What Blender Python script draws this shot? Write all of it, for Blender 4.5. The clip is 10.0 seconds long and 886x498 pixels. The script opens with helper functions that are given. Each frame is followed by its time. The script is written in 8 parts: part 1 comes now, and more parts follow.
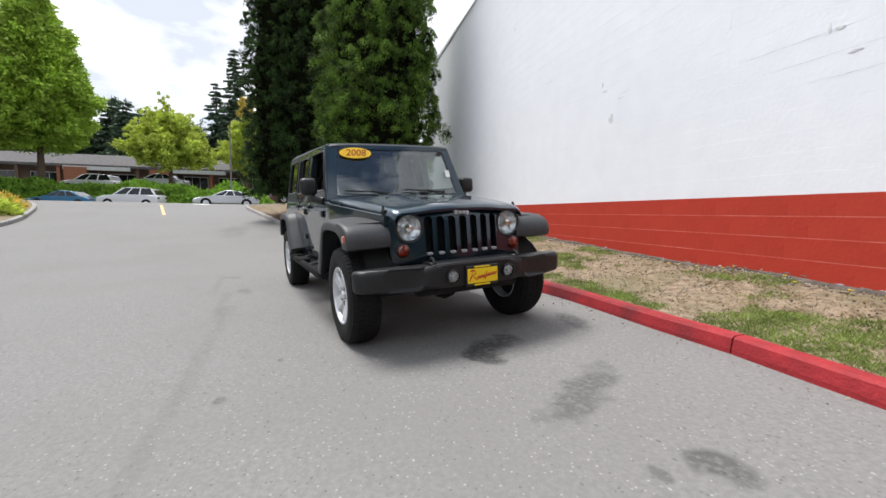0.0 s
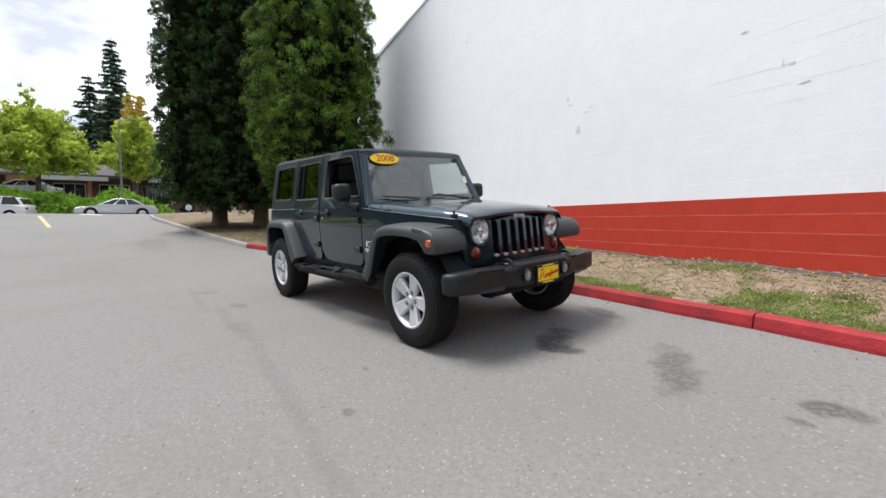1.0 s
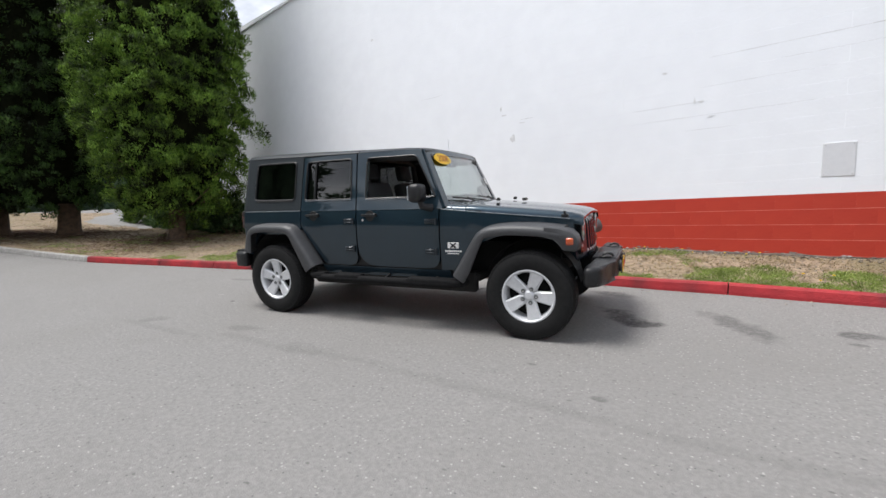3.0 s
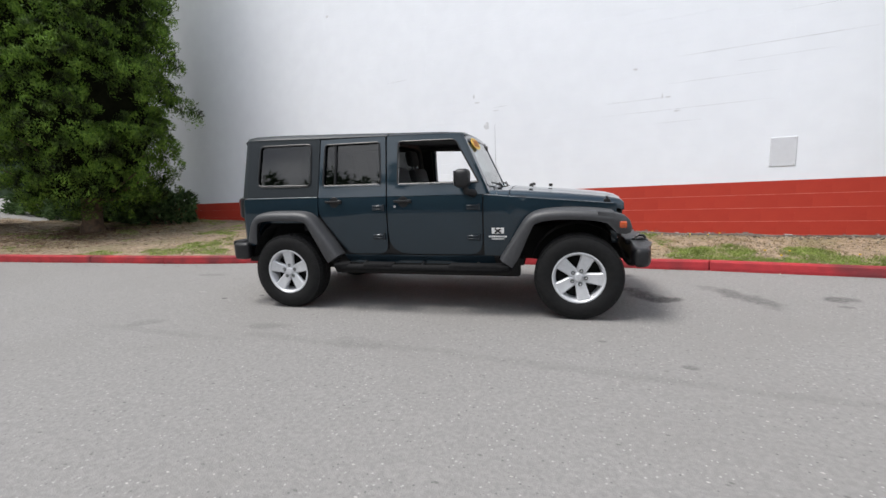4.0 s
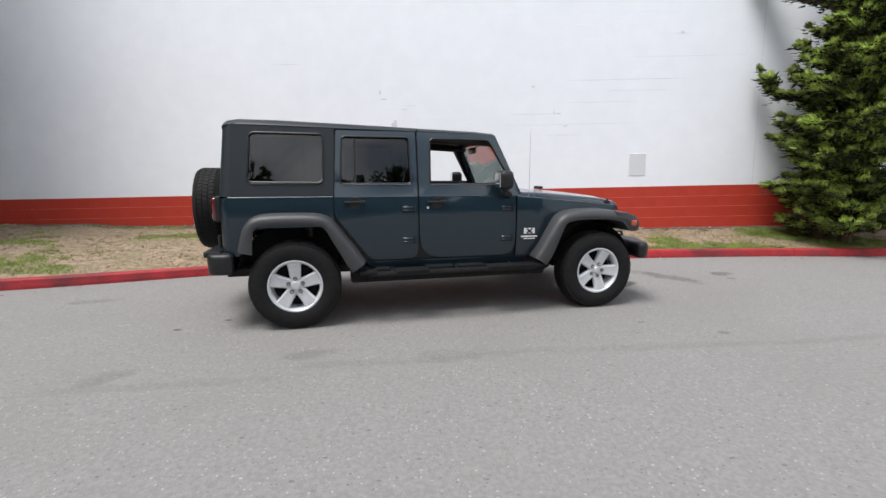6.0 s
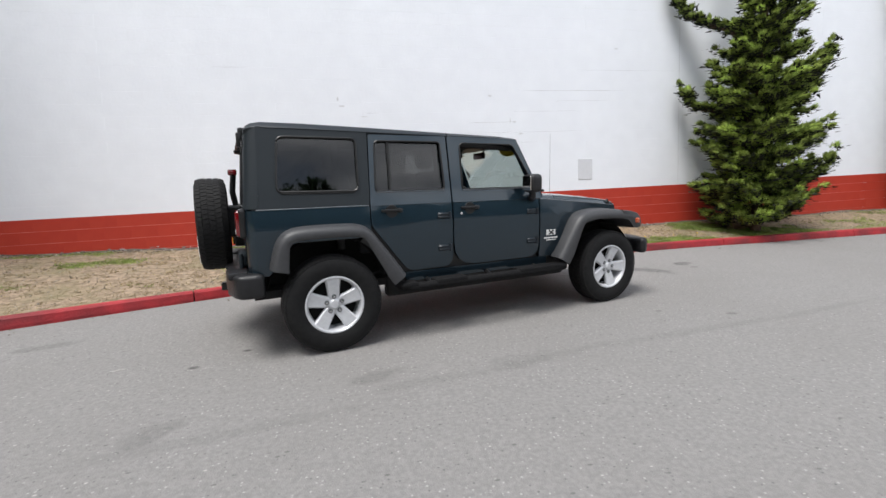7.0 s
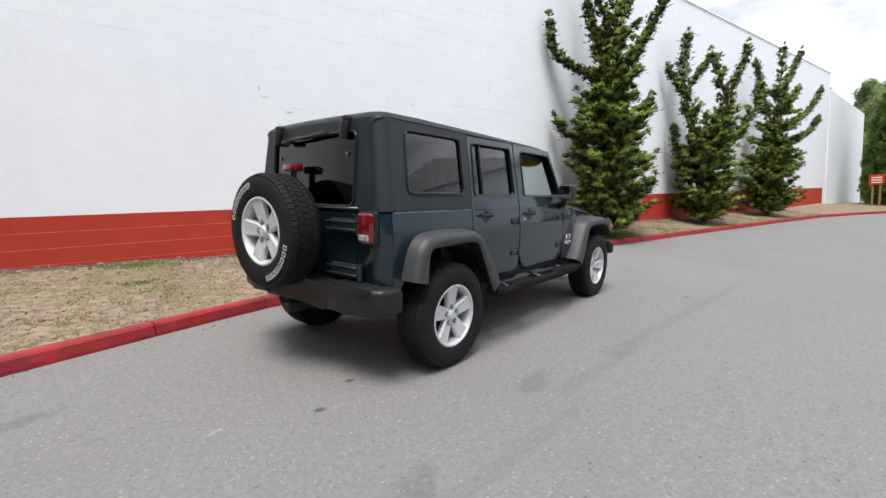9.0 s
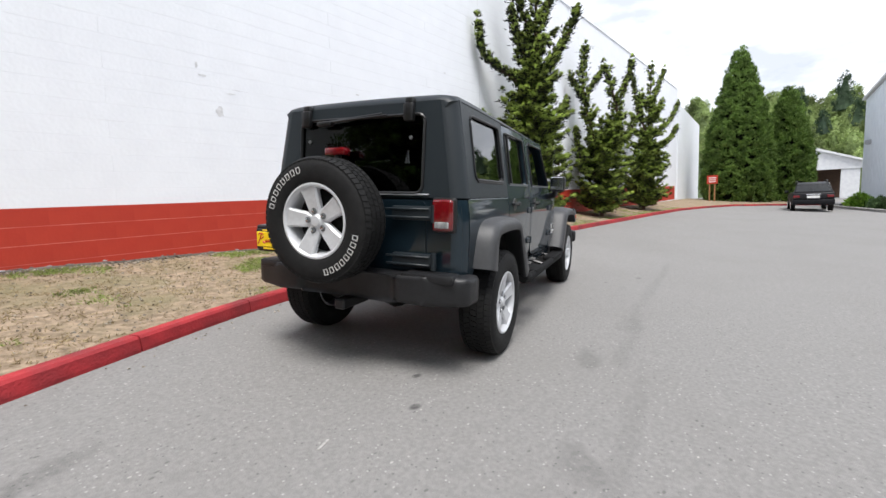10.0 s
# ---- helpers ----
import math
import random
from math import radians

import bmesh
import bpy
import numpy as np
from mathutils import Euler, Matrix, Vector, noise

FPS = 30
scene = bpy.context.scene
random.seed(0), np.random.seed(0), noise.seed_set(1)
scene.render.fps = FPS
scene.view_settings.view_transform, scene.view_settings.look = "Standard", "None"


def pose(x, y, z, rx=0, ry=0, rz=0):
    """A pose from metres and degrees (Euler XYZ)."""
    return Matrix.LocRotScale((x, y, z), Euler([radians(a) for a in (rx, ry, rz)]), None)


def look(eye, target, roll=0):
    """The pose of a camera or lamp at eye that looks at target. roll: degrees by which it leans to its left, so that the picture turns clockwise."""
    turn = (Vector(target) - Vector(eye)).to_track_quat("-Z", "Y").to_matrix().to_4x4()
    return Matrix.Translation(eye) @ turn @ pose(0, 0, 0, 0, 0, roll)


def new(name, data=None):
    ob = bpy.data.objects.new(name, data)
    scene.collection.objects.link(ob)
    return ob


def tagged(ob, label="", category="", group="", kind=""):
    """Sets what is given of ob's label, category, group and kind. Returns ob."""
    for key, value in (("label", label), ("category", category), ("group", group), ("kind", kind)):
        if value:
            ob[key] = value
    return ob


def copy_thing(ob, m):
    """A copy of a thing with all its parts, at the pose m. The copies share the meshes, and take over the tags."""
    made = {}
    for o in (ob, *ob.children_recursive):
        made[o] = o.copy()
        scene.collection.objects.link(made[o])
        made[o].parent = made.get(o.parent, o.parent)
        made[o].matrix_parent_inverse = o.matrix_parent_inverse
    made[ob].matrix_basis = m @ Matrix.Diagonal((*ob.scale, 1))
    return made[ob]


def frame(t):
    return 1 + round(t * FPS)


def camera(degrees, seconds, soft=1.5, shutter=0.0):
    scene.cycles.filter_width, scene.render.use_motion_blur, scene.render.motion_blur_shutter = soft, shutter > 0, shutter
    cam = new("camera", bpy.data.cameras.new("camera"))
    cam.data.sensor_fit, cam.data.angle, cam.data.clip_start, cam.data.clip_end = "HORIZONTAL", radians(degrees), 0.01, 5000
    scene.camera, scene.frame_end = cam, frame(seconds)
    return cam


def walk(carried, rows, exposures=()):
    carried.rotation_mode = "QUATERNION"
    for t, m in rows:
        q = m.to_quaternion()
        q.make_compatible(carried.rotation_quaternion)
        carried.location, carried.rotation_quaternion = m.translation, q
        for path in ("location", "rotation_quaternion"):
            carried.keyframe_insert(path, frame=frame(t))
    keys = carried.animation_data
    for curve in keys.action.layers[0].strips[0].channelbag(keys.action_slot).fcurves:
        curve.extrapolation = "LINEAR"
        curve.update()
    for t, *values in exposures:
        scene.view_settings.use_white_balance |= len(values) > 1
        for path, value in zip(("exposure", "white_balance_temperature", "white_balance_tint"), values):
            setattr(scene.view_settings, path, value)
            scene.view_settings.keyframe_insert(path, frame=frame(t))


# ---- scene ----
cam = camera(91.5, 10.0)
TILT = 3.2
PATH = [
    (0, (5.03, -0.891, 1.143), (3.104, -0.402, 0.914), -1.7),
    (0.5, (4.875, -1.511, 1.147), (3.002, -0.844, 0.927), -2.5),
    (1, (4.71, -2.131, 1.173), (2.93, -1.245, 0.958), -2.3),
    (1.5, (4.433, -2.689, 1.232), (2.755, -1.638, 0.951), -1.9),
    (2, (4.049, -3.216, 1.258), (2.498, -1.973, 1.041), -1.5),
    (2.5, (3.655, -3.7, 1.265), (2.257, -2.289, 1.03), -1.8),
    (3.8, (2.357, -4.661, 1.292), (1.373, -2.943, 1.01), -2.0),
    (4, (2.146, -4.757, 1.292), (1.237, -3.004, 0.978), -1.9),
    (4.5, (1.592, -4.982, 1.316), (0.934, -3.127, 0.96), -3.8),
    (5, (1.0, -5.072, 1.347), (0.458, -3.194, 0.924), -5.2),
    (5.5, (0.441, -5.162, 1.341), (0.152, -3.211, 1.009), -3.6),
    (5.7, (0.25, -5.194, 1.352), (0.066, -3.231, 1.016), -1.8),
    (6.8, (-1.06, -5.03, 1.332), (-0.673, -3.095, 1.011), -0.8),
    (7, (-1.247, -4.966, 1.319), (-0.828, -3.033, 1.021), -1.5),
    (7.5, (-1.794, -4.777, 1.298), (-1.207, -2.883, 1.032), 0.3),
    (8, (-2.36, -4.571, 1.307), (-1.521, -2.779, 1.011), -1.1),
    (8.5, (-2.855, -4.234, 1.291), (-1.844, -2.526, 1.039), 0.6),
    (9, (-3.367, -3.919, 1.296), (-2.149, -2.355, 1.035), 0.4),
    (9.5, (-3.777, -3.499, 1.258), (-2.414, -2.059, 0.997), 0.7),
    (10, (-4.181, -3.071, 1.215), (-2.61, -1.864, 0.947), 0.6),
]
walk(cam, [(t, pose(0, 0, 0, TILT, 0, 0) @ look(eye, target, roll)) for t, eye, target, roll in PATH], ((0.0, 0.43), (1.5, 0.39), (5.0, 0.38), (9.0, 0.37), (10.0, 0.52)))

# ---- sky and sun: bright broken overcast ----
SUN_EL, SUN_AZ = 66.0, 224.0      # degrees; azimuth counted from +x towards +y


def make_world():
    w = bpy.data.worlds.new("sky")
    scene.world = w
    w.use_nodes = True
    nt = w.node_tree
    nt.nodes.clear()
    out = nt.nodes.new("ShaderNodeOutputWorld")
    bg = nt.nodes.new("ShaderNodeBackground")
    sky = nt.nodes.new("ShaderNodeTexSky")
    sky.sky_type = "NISHITA"
    sky.sun_disc = False
    sky.sun_elevation = radians(SUN_EL)
    sky.sun_rotation = radians(90 - SUN_AZ)
    sky.air_density, sky.dust_density = 1.0, 2.0
    tc = nt.nodes.new("ShaderNodeTexCoord")
    mp = nt.nodes.new("ShaderNodeMapping")
    mp.inputs["Scale"].default_value = (1.0, 1.0, 2.4)
    mp.inputs["Location"].default_value = (3.1, 1.7, 0.4)
    n1 = nt.nodes.new("ShaderNodeTexNoise")
    n1.inputs["Scale"].default_value = 2.3
    n1.inputs["Detail"].default_value = 7
    n1.inputs["Roughness"].default_value = 0.55
    n2 = nt.nodes.new("ShaderNodeTexNoise")
    n2.inputs["Scale"].default_value = 4.5
    n2.inputs["Detail"].default_value = 6
    r1 = nt.nodes.new("ShaderNodeValToRGB")       # cloud cover
    r1.color_ramp.elements[0].position = 0.26
    r1.color_ramp.elements[1].position = 0.38
    r2 = nt.nodes.new("ShaderNodeValToRGB")       # grey bellies and white tops
    r2.color_ramp.elements[0].position = 0.36
    r2.color_ramp.elements[0].color = (5.6, 6.0, 6.8, 1)
    r2.color_ramp.elements[1].position = 0.60
    r2.color_ramp.elements[1].color = (11.6, 11.9, 12.5, 1)
    mix = nt.nodes.new("ShaderNodeMix")
    mix.data_type = "RGBA"
    ln = nt.links.new
    ln(tc.outputs["Generated"], mp.inputs["Vector"])
    ln(mp.outputs["Vector"], n1.inputs["Vector"])
    ln(mp.outputs["Vector"], n2.inputs["Vector"])
    sx = nt.nodes.new("ShaderNodeSeparateXYZ")
    ln(tc.outputs["Generated"], sx.inputs[0])
    up = nt.nodes.new("ShaderNodeMapRange")
    up.inputs["From Min"].default_value, up.inputs["From Max"].default_value = 0.35, 0.75
    up.inputs["To Min"].default_value, up.inputs["To Max"].default_value = 0.0, 0.225
    ln(sx.outputs["Z"], up.inputs["Value"])
    su = nt.nodes.new("ShaderNodeMath")
    su.operation = "SUBTRACT"
    ln(n1.outputs["Fac"], su.inputs[0])
    ln(up.outputs["Result"], su.inputs[1])
    ln(su.outputs[0], r1.inputs["Fac"])
    ln(n2.outputs["Fac"], r2.inputs["Fac"])
    ln(r1.outputs["Color"], mix.inputs["Factor"])
    ln(sky.outputs["Color"], mix.inputs["A"])
    ln(r2.outputs["Color"], mix.inputs["B"])
    ln(mix.outputs["Result"], bg.inputs["Color"])
    bg.inputs["Strength"].default_value = 0.108
    ln(bg.outputs["Background"], out.inputs["Surface"])


make_world()
sun = new("sun", bpy.data.lights.new("sun", "SUN"))
sun.data.energy = 3.2
sun.data.angle = radians(26)
sun.data.color = (1.0, 0.98, 0.95)
_d = Vector((math.cos(radians(SUN_AZ)) * math.cos(radians(SUN_EL)), math.sin(radians(SUN_AZ)) * math.cos(radians(SUN_EL)), math.sin(radians(SUN_EL))))
sun.matrix_world = look(_d * 50, (0, 0, 0))
scene.view_settings.exposure = 0.42


# ---- materials ----
def mat(name, c1, c2=None, scale=8.0, rough=0.6, metal=0.0, bump=0.0, bscale=60.0, c3=None, scale3=1.2, amt3=0.35, coat=0.0, spec=0.5, rvar=0.0, obj=False):
    """Principled material with grain at two scales: c1 to c2 fine, towards c3 in broad patches."""
    m = bpy.data.materials.new(name)
    m.use_nodes = True
    nt = m.node_tree
    b = nt.nodes["Principled BSDF"]
    b.inputs["Roughness"].default_value = rough
    b.inputs["Metallic"].default_value = metal
    b.inputs["Coat Weight"].default_value = coat
    b.inputs["Coat Roughness"].default_value = 0.04
    b.inputs["Specular IOR Level"].default_value = spec
    tc = nt.nodes.new("ShaderNodeTexCoord")
    ln = nt.links.new
    if c2 is None:
        c2 = tuple(v * 0.86 for v in c1)

    def noise_fac(s, lo, hi, det=5):
        n = nt.nodes.new("ShaderNodeTexNoise")
        n.inputs["Scale"].default_value = s
        n.inputs["Detail"].default_value = det
        ln(tc.outputs["Object"], n.inputs["Vector"])
        r = nt.nodes.new("ShaderNodeMapRange")
        r.inputs["From Min"].default_value = lo
        r.inputs["From Max"].default_value = hi
        ln(n.outputs["Fac"], r.inputs["Value"])
        return r.outputs["Result"]

    def blend(a, bb, fac):
        x = nt.nodes.new("ShaderNodeMix")
        x.data_type = "RGBA"
        for v, s in ((a, "A"), (bb, "B")):
            if isinstance(v, tuple):
                x.inputs[s].default_value = (*v, 1)
            else:
                ln(v, x.inputs[s])
        if isinstance(fac, float):
            x.inputs["Factor"].default_value = fac
        else:
            ln(fac, x.inputs["Factor"])
        return x.outputs["Result"]

    col = blend(c1, c2, noise_fac(scale, 0.35, 0.65))
    if c3 is not None:
        f = noise_fac(scale3, 0.45, 0.7)
        mu = nt.nodes.new("ShaderNodeMath")
        mu.operation = "MULTIPLY"
        mu.inputs[1].default_value = amt3
        ln(f, mu.inputs[0])
        col = blend(col, c3, mu.outputs[0])
    if obj:
        oi = nt.nodes.new("ShaderNodeObjectInfo")
        mr = nt.nodes.new("ShaderNodeMapRange")
        mr.inputs["To Min"].default_value, mr.inputs["To Max"].default_value = 0.97, 1.03
        ln(oi.outputs["Random"], mr.inputs["Value"])
        vm = nt.nodes.new("ShaderNodeVectorMath")
        vm.operation = "SCALE"
        ln(col, vm.inputs[0])
        ln(mr.outputs["Result"], vm.inputs["Scale"])
        col = vm.outputs[0]
    ln(col, b.inputs["Base Color"])
    if rvar:
        mr = nt.nodes.new("ShaderNodeMapRange")
        mr.inputs["To Min"].default_value, mr.inputs["To Max"].default_value = rough - rvar, rough + rvar
        ln(noise_fac(scale * 0.4, 0.35, 0.65), mr.inputs["Value"])
        ln(mr.outputs["Result"], b.inputs["Roughness"])
    if bump:
        n = nt.nodes.new("ShaderNodeTexNoise")
        n.inputs["Scale"].default_value = bscale
        n.inputs["Detail"].default_value = 4
        ln(tc.outputs["Object"], n.inputs["Vector"])
        bp = nt.nodes.new("ShaderNodeBump")
        bp.inputs["Strength"].default_value = bump
        bp.inputs["Distance"].default_value = 0.01
        ln(n.outputs["Fac"], bp.inputs["Height"])
        ln(bp.outputs["Normal"], b.inputs["Normal"])
    return m


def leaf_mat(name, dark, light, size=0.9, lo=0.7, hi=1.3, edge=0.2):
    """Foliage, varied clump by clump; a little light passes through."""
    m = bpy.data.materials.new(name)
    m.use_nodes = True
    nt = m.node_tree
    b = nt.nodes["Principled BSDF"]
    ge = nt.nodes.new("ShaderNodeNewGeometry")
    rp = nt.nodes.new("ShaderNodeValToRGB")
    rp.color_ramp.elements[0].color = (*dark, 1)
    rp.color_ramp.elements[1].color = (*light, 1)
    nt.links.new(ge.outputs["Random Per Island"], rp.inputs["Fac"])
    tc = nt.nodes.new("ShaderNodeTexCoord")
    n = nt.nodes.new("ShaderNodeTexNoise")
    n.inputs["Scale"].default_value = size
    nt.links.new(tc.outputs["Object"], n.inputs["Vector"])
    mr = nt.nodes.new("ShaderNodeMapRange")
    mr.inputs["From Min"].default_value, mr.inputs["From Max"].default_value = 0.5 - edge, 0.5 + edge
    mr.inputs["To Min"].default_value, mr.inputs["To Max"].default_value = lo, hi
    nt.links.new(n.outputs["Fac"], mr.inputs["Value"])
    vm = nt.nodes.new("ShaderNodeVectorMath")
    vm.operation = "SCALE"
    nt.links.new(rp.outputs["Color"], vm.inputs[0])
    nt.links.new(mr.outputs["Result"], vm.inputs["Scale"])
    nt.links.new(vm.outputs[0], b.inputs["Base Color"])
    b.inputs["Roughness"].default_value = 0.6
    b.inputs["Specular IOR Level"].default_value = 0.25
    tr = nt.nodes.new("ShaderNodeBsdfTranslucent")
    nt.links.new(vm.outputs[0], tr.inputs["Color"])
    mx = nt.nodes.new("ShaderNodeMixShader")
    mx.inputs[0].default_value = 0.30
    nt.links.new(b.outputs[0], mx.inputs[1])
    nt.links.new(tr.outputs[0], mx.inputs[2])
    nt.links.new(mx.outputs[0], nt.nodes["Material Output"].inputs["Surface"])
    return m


def glass_mat(name, tint, rough=0.0, gloss=0.045):
    m = bpy.data.materials.new(name)
    m.use_nodes = True
    nt = m.node_tree
    nt.nodes.remove(nt.nodes["Principled BSDF"])
    tr = nt.nodes.new("ShaderNodeBsdfTransparent")
    tr.inputs["Color"].default_value = (*tint, 1)
    gl = nt.nodes.new("ShaderNodeBsdfGlossy")
    gl.inputs["Roughness"].default_value = rough
    lw = nt.nodes.new("ShaderNodeLayerWeight")
    lw.inputs["Blend"].default_value = 0.5
    po = nt.nodes.new("ShaderNodeMath")
    po.operation = "POWER"
    po.inputs[1].default_value = 3.0
    ma = nt.nodes.new("ShaderNodeMath")
    ma.operation = "MULTIPLY_ADD"
    ma.inputs[1].default_value, ma.inputs[2].default_value = 0.90, gloss
    nt.links.new(lw.outputs["Facing"], po.inputs[0])
    nt.links.new(po.outputs[0], ma.inputs[0])
    mx = nt.nodes.new("ShaderNodeMixShader")
    nt.links.new(ma.outputs[0], mx.inputs[0])
    nt.links.new(tr.outputs[0], mx.inputs[1])
    nt.links.new(gl.outputs[0], mx.inputs[2])
    nt.links.new(mx.outputs[0], nt.nodes["Material Output"].inputs["Surface"])
    return m


# ---- mesh helpers ----
def part(name, bm, material, parent=None, label="", smooth=False):
    """Links a bmesh as one mesh object, under a thing or a part if one is given."""
    bmesh.ops.recalc_face_normals(bm, faces=bm.faces)
    me = bpy.data.meshes.new(name)
    bm.to_mesh(me)
    bm.free()
    if smooth:
        me.shade_smooth()
        me.set_sharp_from_angle(angle=radians(38))
    me.materials.append(material)
    ob = new(name, me)
    if parent is not None:
        ob.parent = parent
    if label:
        tagged(ob, label)
    return ob


def thing(name, label, category, group="", m=None, kind=""):
    ob = new(name)
    ob.empty_display_size = 0.1
    if m is not None:
        ob.matrix_world = m
    return tagged(ob, label, category, group, kind)


def box(bm, lo, hi, m=None):
    x0, y0, z0 = lo
    x1, y1, z1 = hi
    vs = [bm.verts.new(p) for p in ((x0, y0, z0), (x1, y0, z0), (x1, y1, z0), (x0, y1, z0), (x0, y0, z1), (x1, y0, z1), (x1, y1, z1), (x0, y1, z1))]
    fs = [bm.faces.new([vs[i] for i in q]) for q in ((0, 3, 2, 1), (4, 5, 6, 7), (0, 1, 5, 4), (1, 2, 6, 5), (2, 3, 7, 6), (3, 0, 4, 7))]
    if m is not None:
        bmesh.ops.transform(bm, matrix=m, verts=vs)
    return vs


def rbox(lo, hi, r=0.02, seg=2, m=None, bm=None):
    """A box with rounded edges, in a bmesh of its own or joined to bm."""
    t = bmesh.new()
    box(t, lo, hi)
    bmesh.ops.bevel(t, geom=list(t.edges), offset=r, segments=seg, profile=0.5, affect="EDGES")
    if m is not None:
        bmesh.ops.transform(t, matrix=m, verts=list(t.verts))
    return join(bm, t) if bm is not None else t


def join(bm, other):
    me = bpy.data.meshes.new("tmp")
    other.to_mesh(me)
    other.free()
    bm.from_mesh(me)
    bpy.data.meshes.remove(me)
    return bm


def loft(bm, rings, close=True, caps=True):
    """Skin over rings of equally many points."""
    vr = [[bm.verts.new(p) for p in r] for r in rings]
    n = len(vr[0])
    for a, b in zip(vr, vr[1:]):
        for i in range(n if close else n - 1):
            j = (i + 1) % n
            bm.faces.new((a[i], a[j], b[j], b[i]))
    if caps and close:
        bm.faces.new(vr[0][::-1])
        bm.faces.new(vr[-1])
    return vr


def tube(bm, pts, r, n=8, caps=True):
    """A round bar along pts; r is one radius or one for each point."""
    pts = [Vector(p) for p in pts]
    rs = r if isinstance(r, (list, tuple)) else [r] * len(pts)
    rings = []
    up = Vector((0.13, 0.21, 0.97))
    for i, p in enumerate(pts):
        d = (pts[min(i + 1, len(pts) - 1)] - pts[max(i - 1, 0)]).normalized()
        s = d.cross(up)
        if s.length < 0.2:
            s = d.cross(Vector((1, 0, 0.1)))
        s.normalize()
        t = s.cross(d)
        rings.append([p + (s * math.cos(2 * math.pi * k / n) + t * math.sin(2 * math.pi * k / n)) * rs[i] for k in range(n)])
    return loft(bm, rings, True, caps)


def lathe(bm, prof, n=32, m=None, caps=True):
    """Turns a profile of (radius, height) about y."""
    rings = [[Vector((r * math.cos(2 * math.pi * k / n), h, r * math.sin(2 * math.pi * k / n))) for k in range(n)] for r, h in prof]
    if m is not None:
        rings = [[m @ v for v in r] for r in rings]
    return loft(bm, rings, True, caps)


def prism(bm, pts, y0, y1, m=None):
    """A plate: the outline pts in x and z, from y0 to y1."""
    a = [Vector((x, y0, z)) for x, z in pts]
    b = [Vector((x, y1, z)) for x, z in pts]
    if m is not None:
        a, b = [m @ v for v in a], [m @ v for v in b]
    return loft(bm, [a, b])


def rrect(x0, z0, x1, z1, r, n=4):
    """A rectangle with rounded corners as a list of points."""
    out = []
    for cx, cz, a0 in ((x1 - r, z1 - r, 0), (x0 + r, z1 - r, 90), (x0 + r, z0 + r, 180), (x1 - r, z0 + r, 270)):
        for k in range(n + 1):
            a = radians(a0 + 90 * k / n)
            out.append((cx + r * math.cos(a), cz + r * math.sin(a)))
    return out


def round_poly(pts, radii, n=4):
    """Rounds the corners of a polygon, one radius a corner."""
    out = []
    m = len(pts)
    for i, p in enumerate(pts):
        p = Vector(p)
        r = radii[i] if isinstance(radii, (list, tuple)) else radii
        a, b = Vector(pts[i - 1]) - p, Vector(pts[(i + 1) % m]) - p
        if r <= 0:
            out.append(tuple(p))
            continue
        ra = min(r, a.length * 0.49, b.length * 0.49)
        s, e = p + a.normalized() * ra, p + b.normalized() * ra
        for k in range(n + 1):
            u = k / n
            q = s * (1 - u) ** 2 + p * 2 * u * (1 - u) + e * u * u
            out.append(tuple(q))
    return out


# ---- the ground's height ----
def ramp(v, lo, hi):
    return min(max(v, lo), hi)


def ground_z(x, y):
    z = 0.056 * ramp(y, -6.0, 2.5) + 0.012 * ramp(x - 2.0, 0.0, 60.0)
    if x < -4.0:
        a = ramp(-x - 4.0, 0.0, 12.0)
        z += 0.00385 * a * a + 0.0924 * ramp(-x - 16.0, 0.0, 7.0)
        u = ramp((-x - 22.0) / 7.0, 0.0, 1.0)
        z -= (0.30 + 0.035 * ramp(-y - 9.0, 0.0, 9.0)) * u * u * (3 - 2 * u)
    return z


# the kerb's road edge: x and y along the lane
KERB = [(-21.2, -5.6), (-20.0, -5.35), (-18.3, -4.75), (-16.5, -4.1), (-14.5, -3.35), (-12.0, -2.62), (-9.0, -1.72), (-7.3, -1.0), (-6.0, -0.52), (-5.2, -0.24), (-4.0, 0.22), (-2.2, 0.91),
        (-1.0, 1.22), (0.8, 1.55), (2.7, 1.76), (4.8, 1.76), (7.0, 1.68), (10.0, 1.58), (14.0, 1.45), (18.0, 1.35), (23.0, 1.1), (27.5, 0.35), (32.0, -0.8), (35.5, -3.4), (39.0, -6.5)]


def kerb_y(x):
    for (x0, y0), (x1, y1) in zip(KERB, KERB[1:]):
        if x <= x1:
            u = (x - x0) / (x1 - x0)
            return y0 + (y1 - y0) * u
    return KERB[-1][1]


WALL_Y = 3.30


def red_top(x):
    return 1.235 + 0.021 * x


def wall_top(x):
    return 7.66 + 0.049 * x


def bed_z(x, y):
    """The planted strip between kerb and wall."""
    u = ramp((y - kerb_y(x) - 0.15) / max(WALL_Y - kerb_y(x), 0.4), 0.0, 1.0)
    far = ramp((x - 6.0) / 20.0, 0.0, 1.0)
    base = ground_z(x, kerb_y(x)) + 0.115
    wallz = 0.47 + 0.012 * ramp(x, 0, 60) + 0.012 * ramp(-x, 0, 12)
    z = base * (1 - u) + max(base, wallz) * u
    z += 0.05 * ramp(-x - 15.0, 0.0, 7.0) * ramp((y - kerb_y(x)) / 4.0, 0.0, 1.0)
    return z + 0.03 * noise.noise(Vector((x * 0.9, y * 0.9, 3.0))) * min(1.0, 6 * u) + 0.012 * noise.noise(Vector((x * 4, y * 4, 1.0))) * min(1.0, 6 * u)


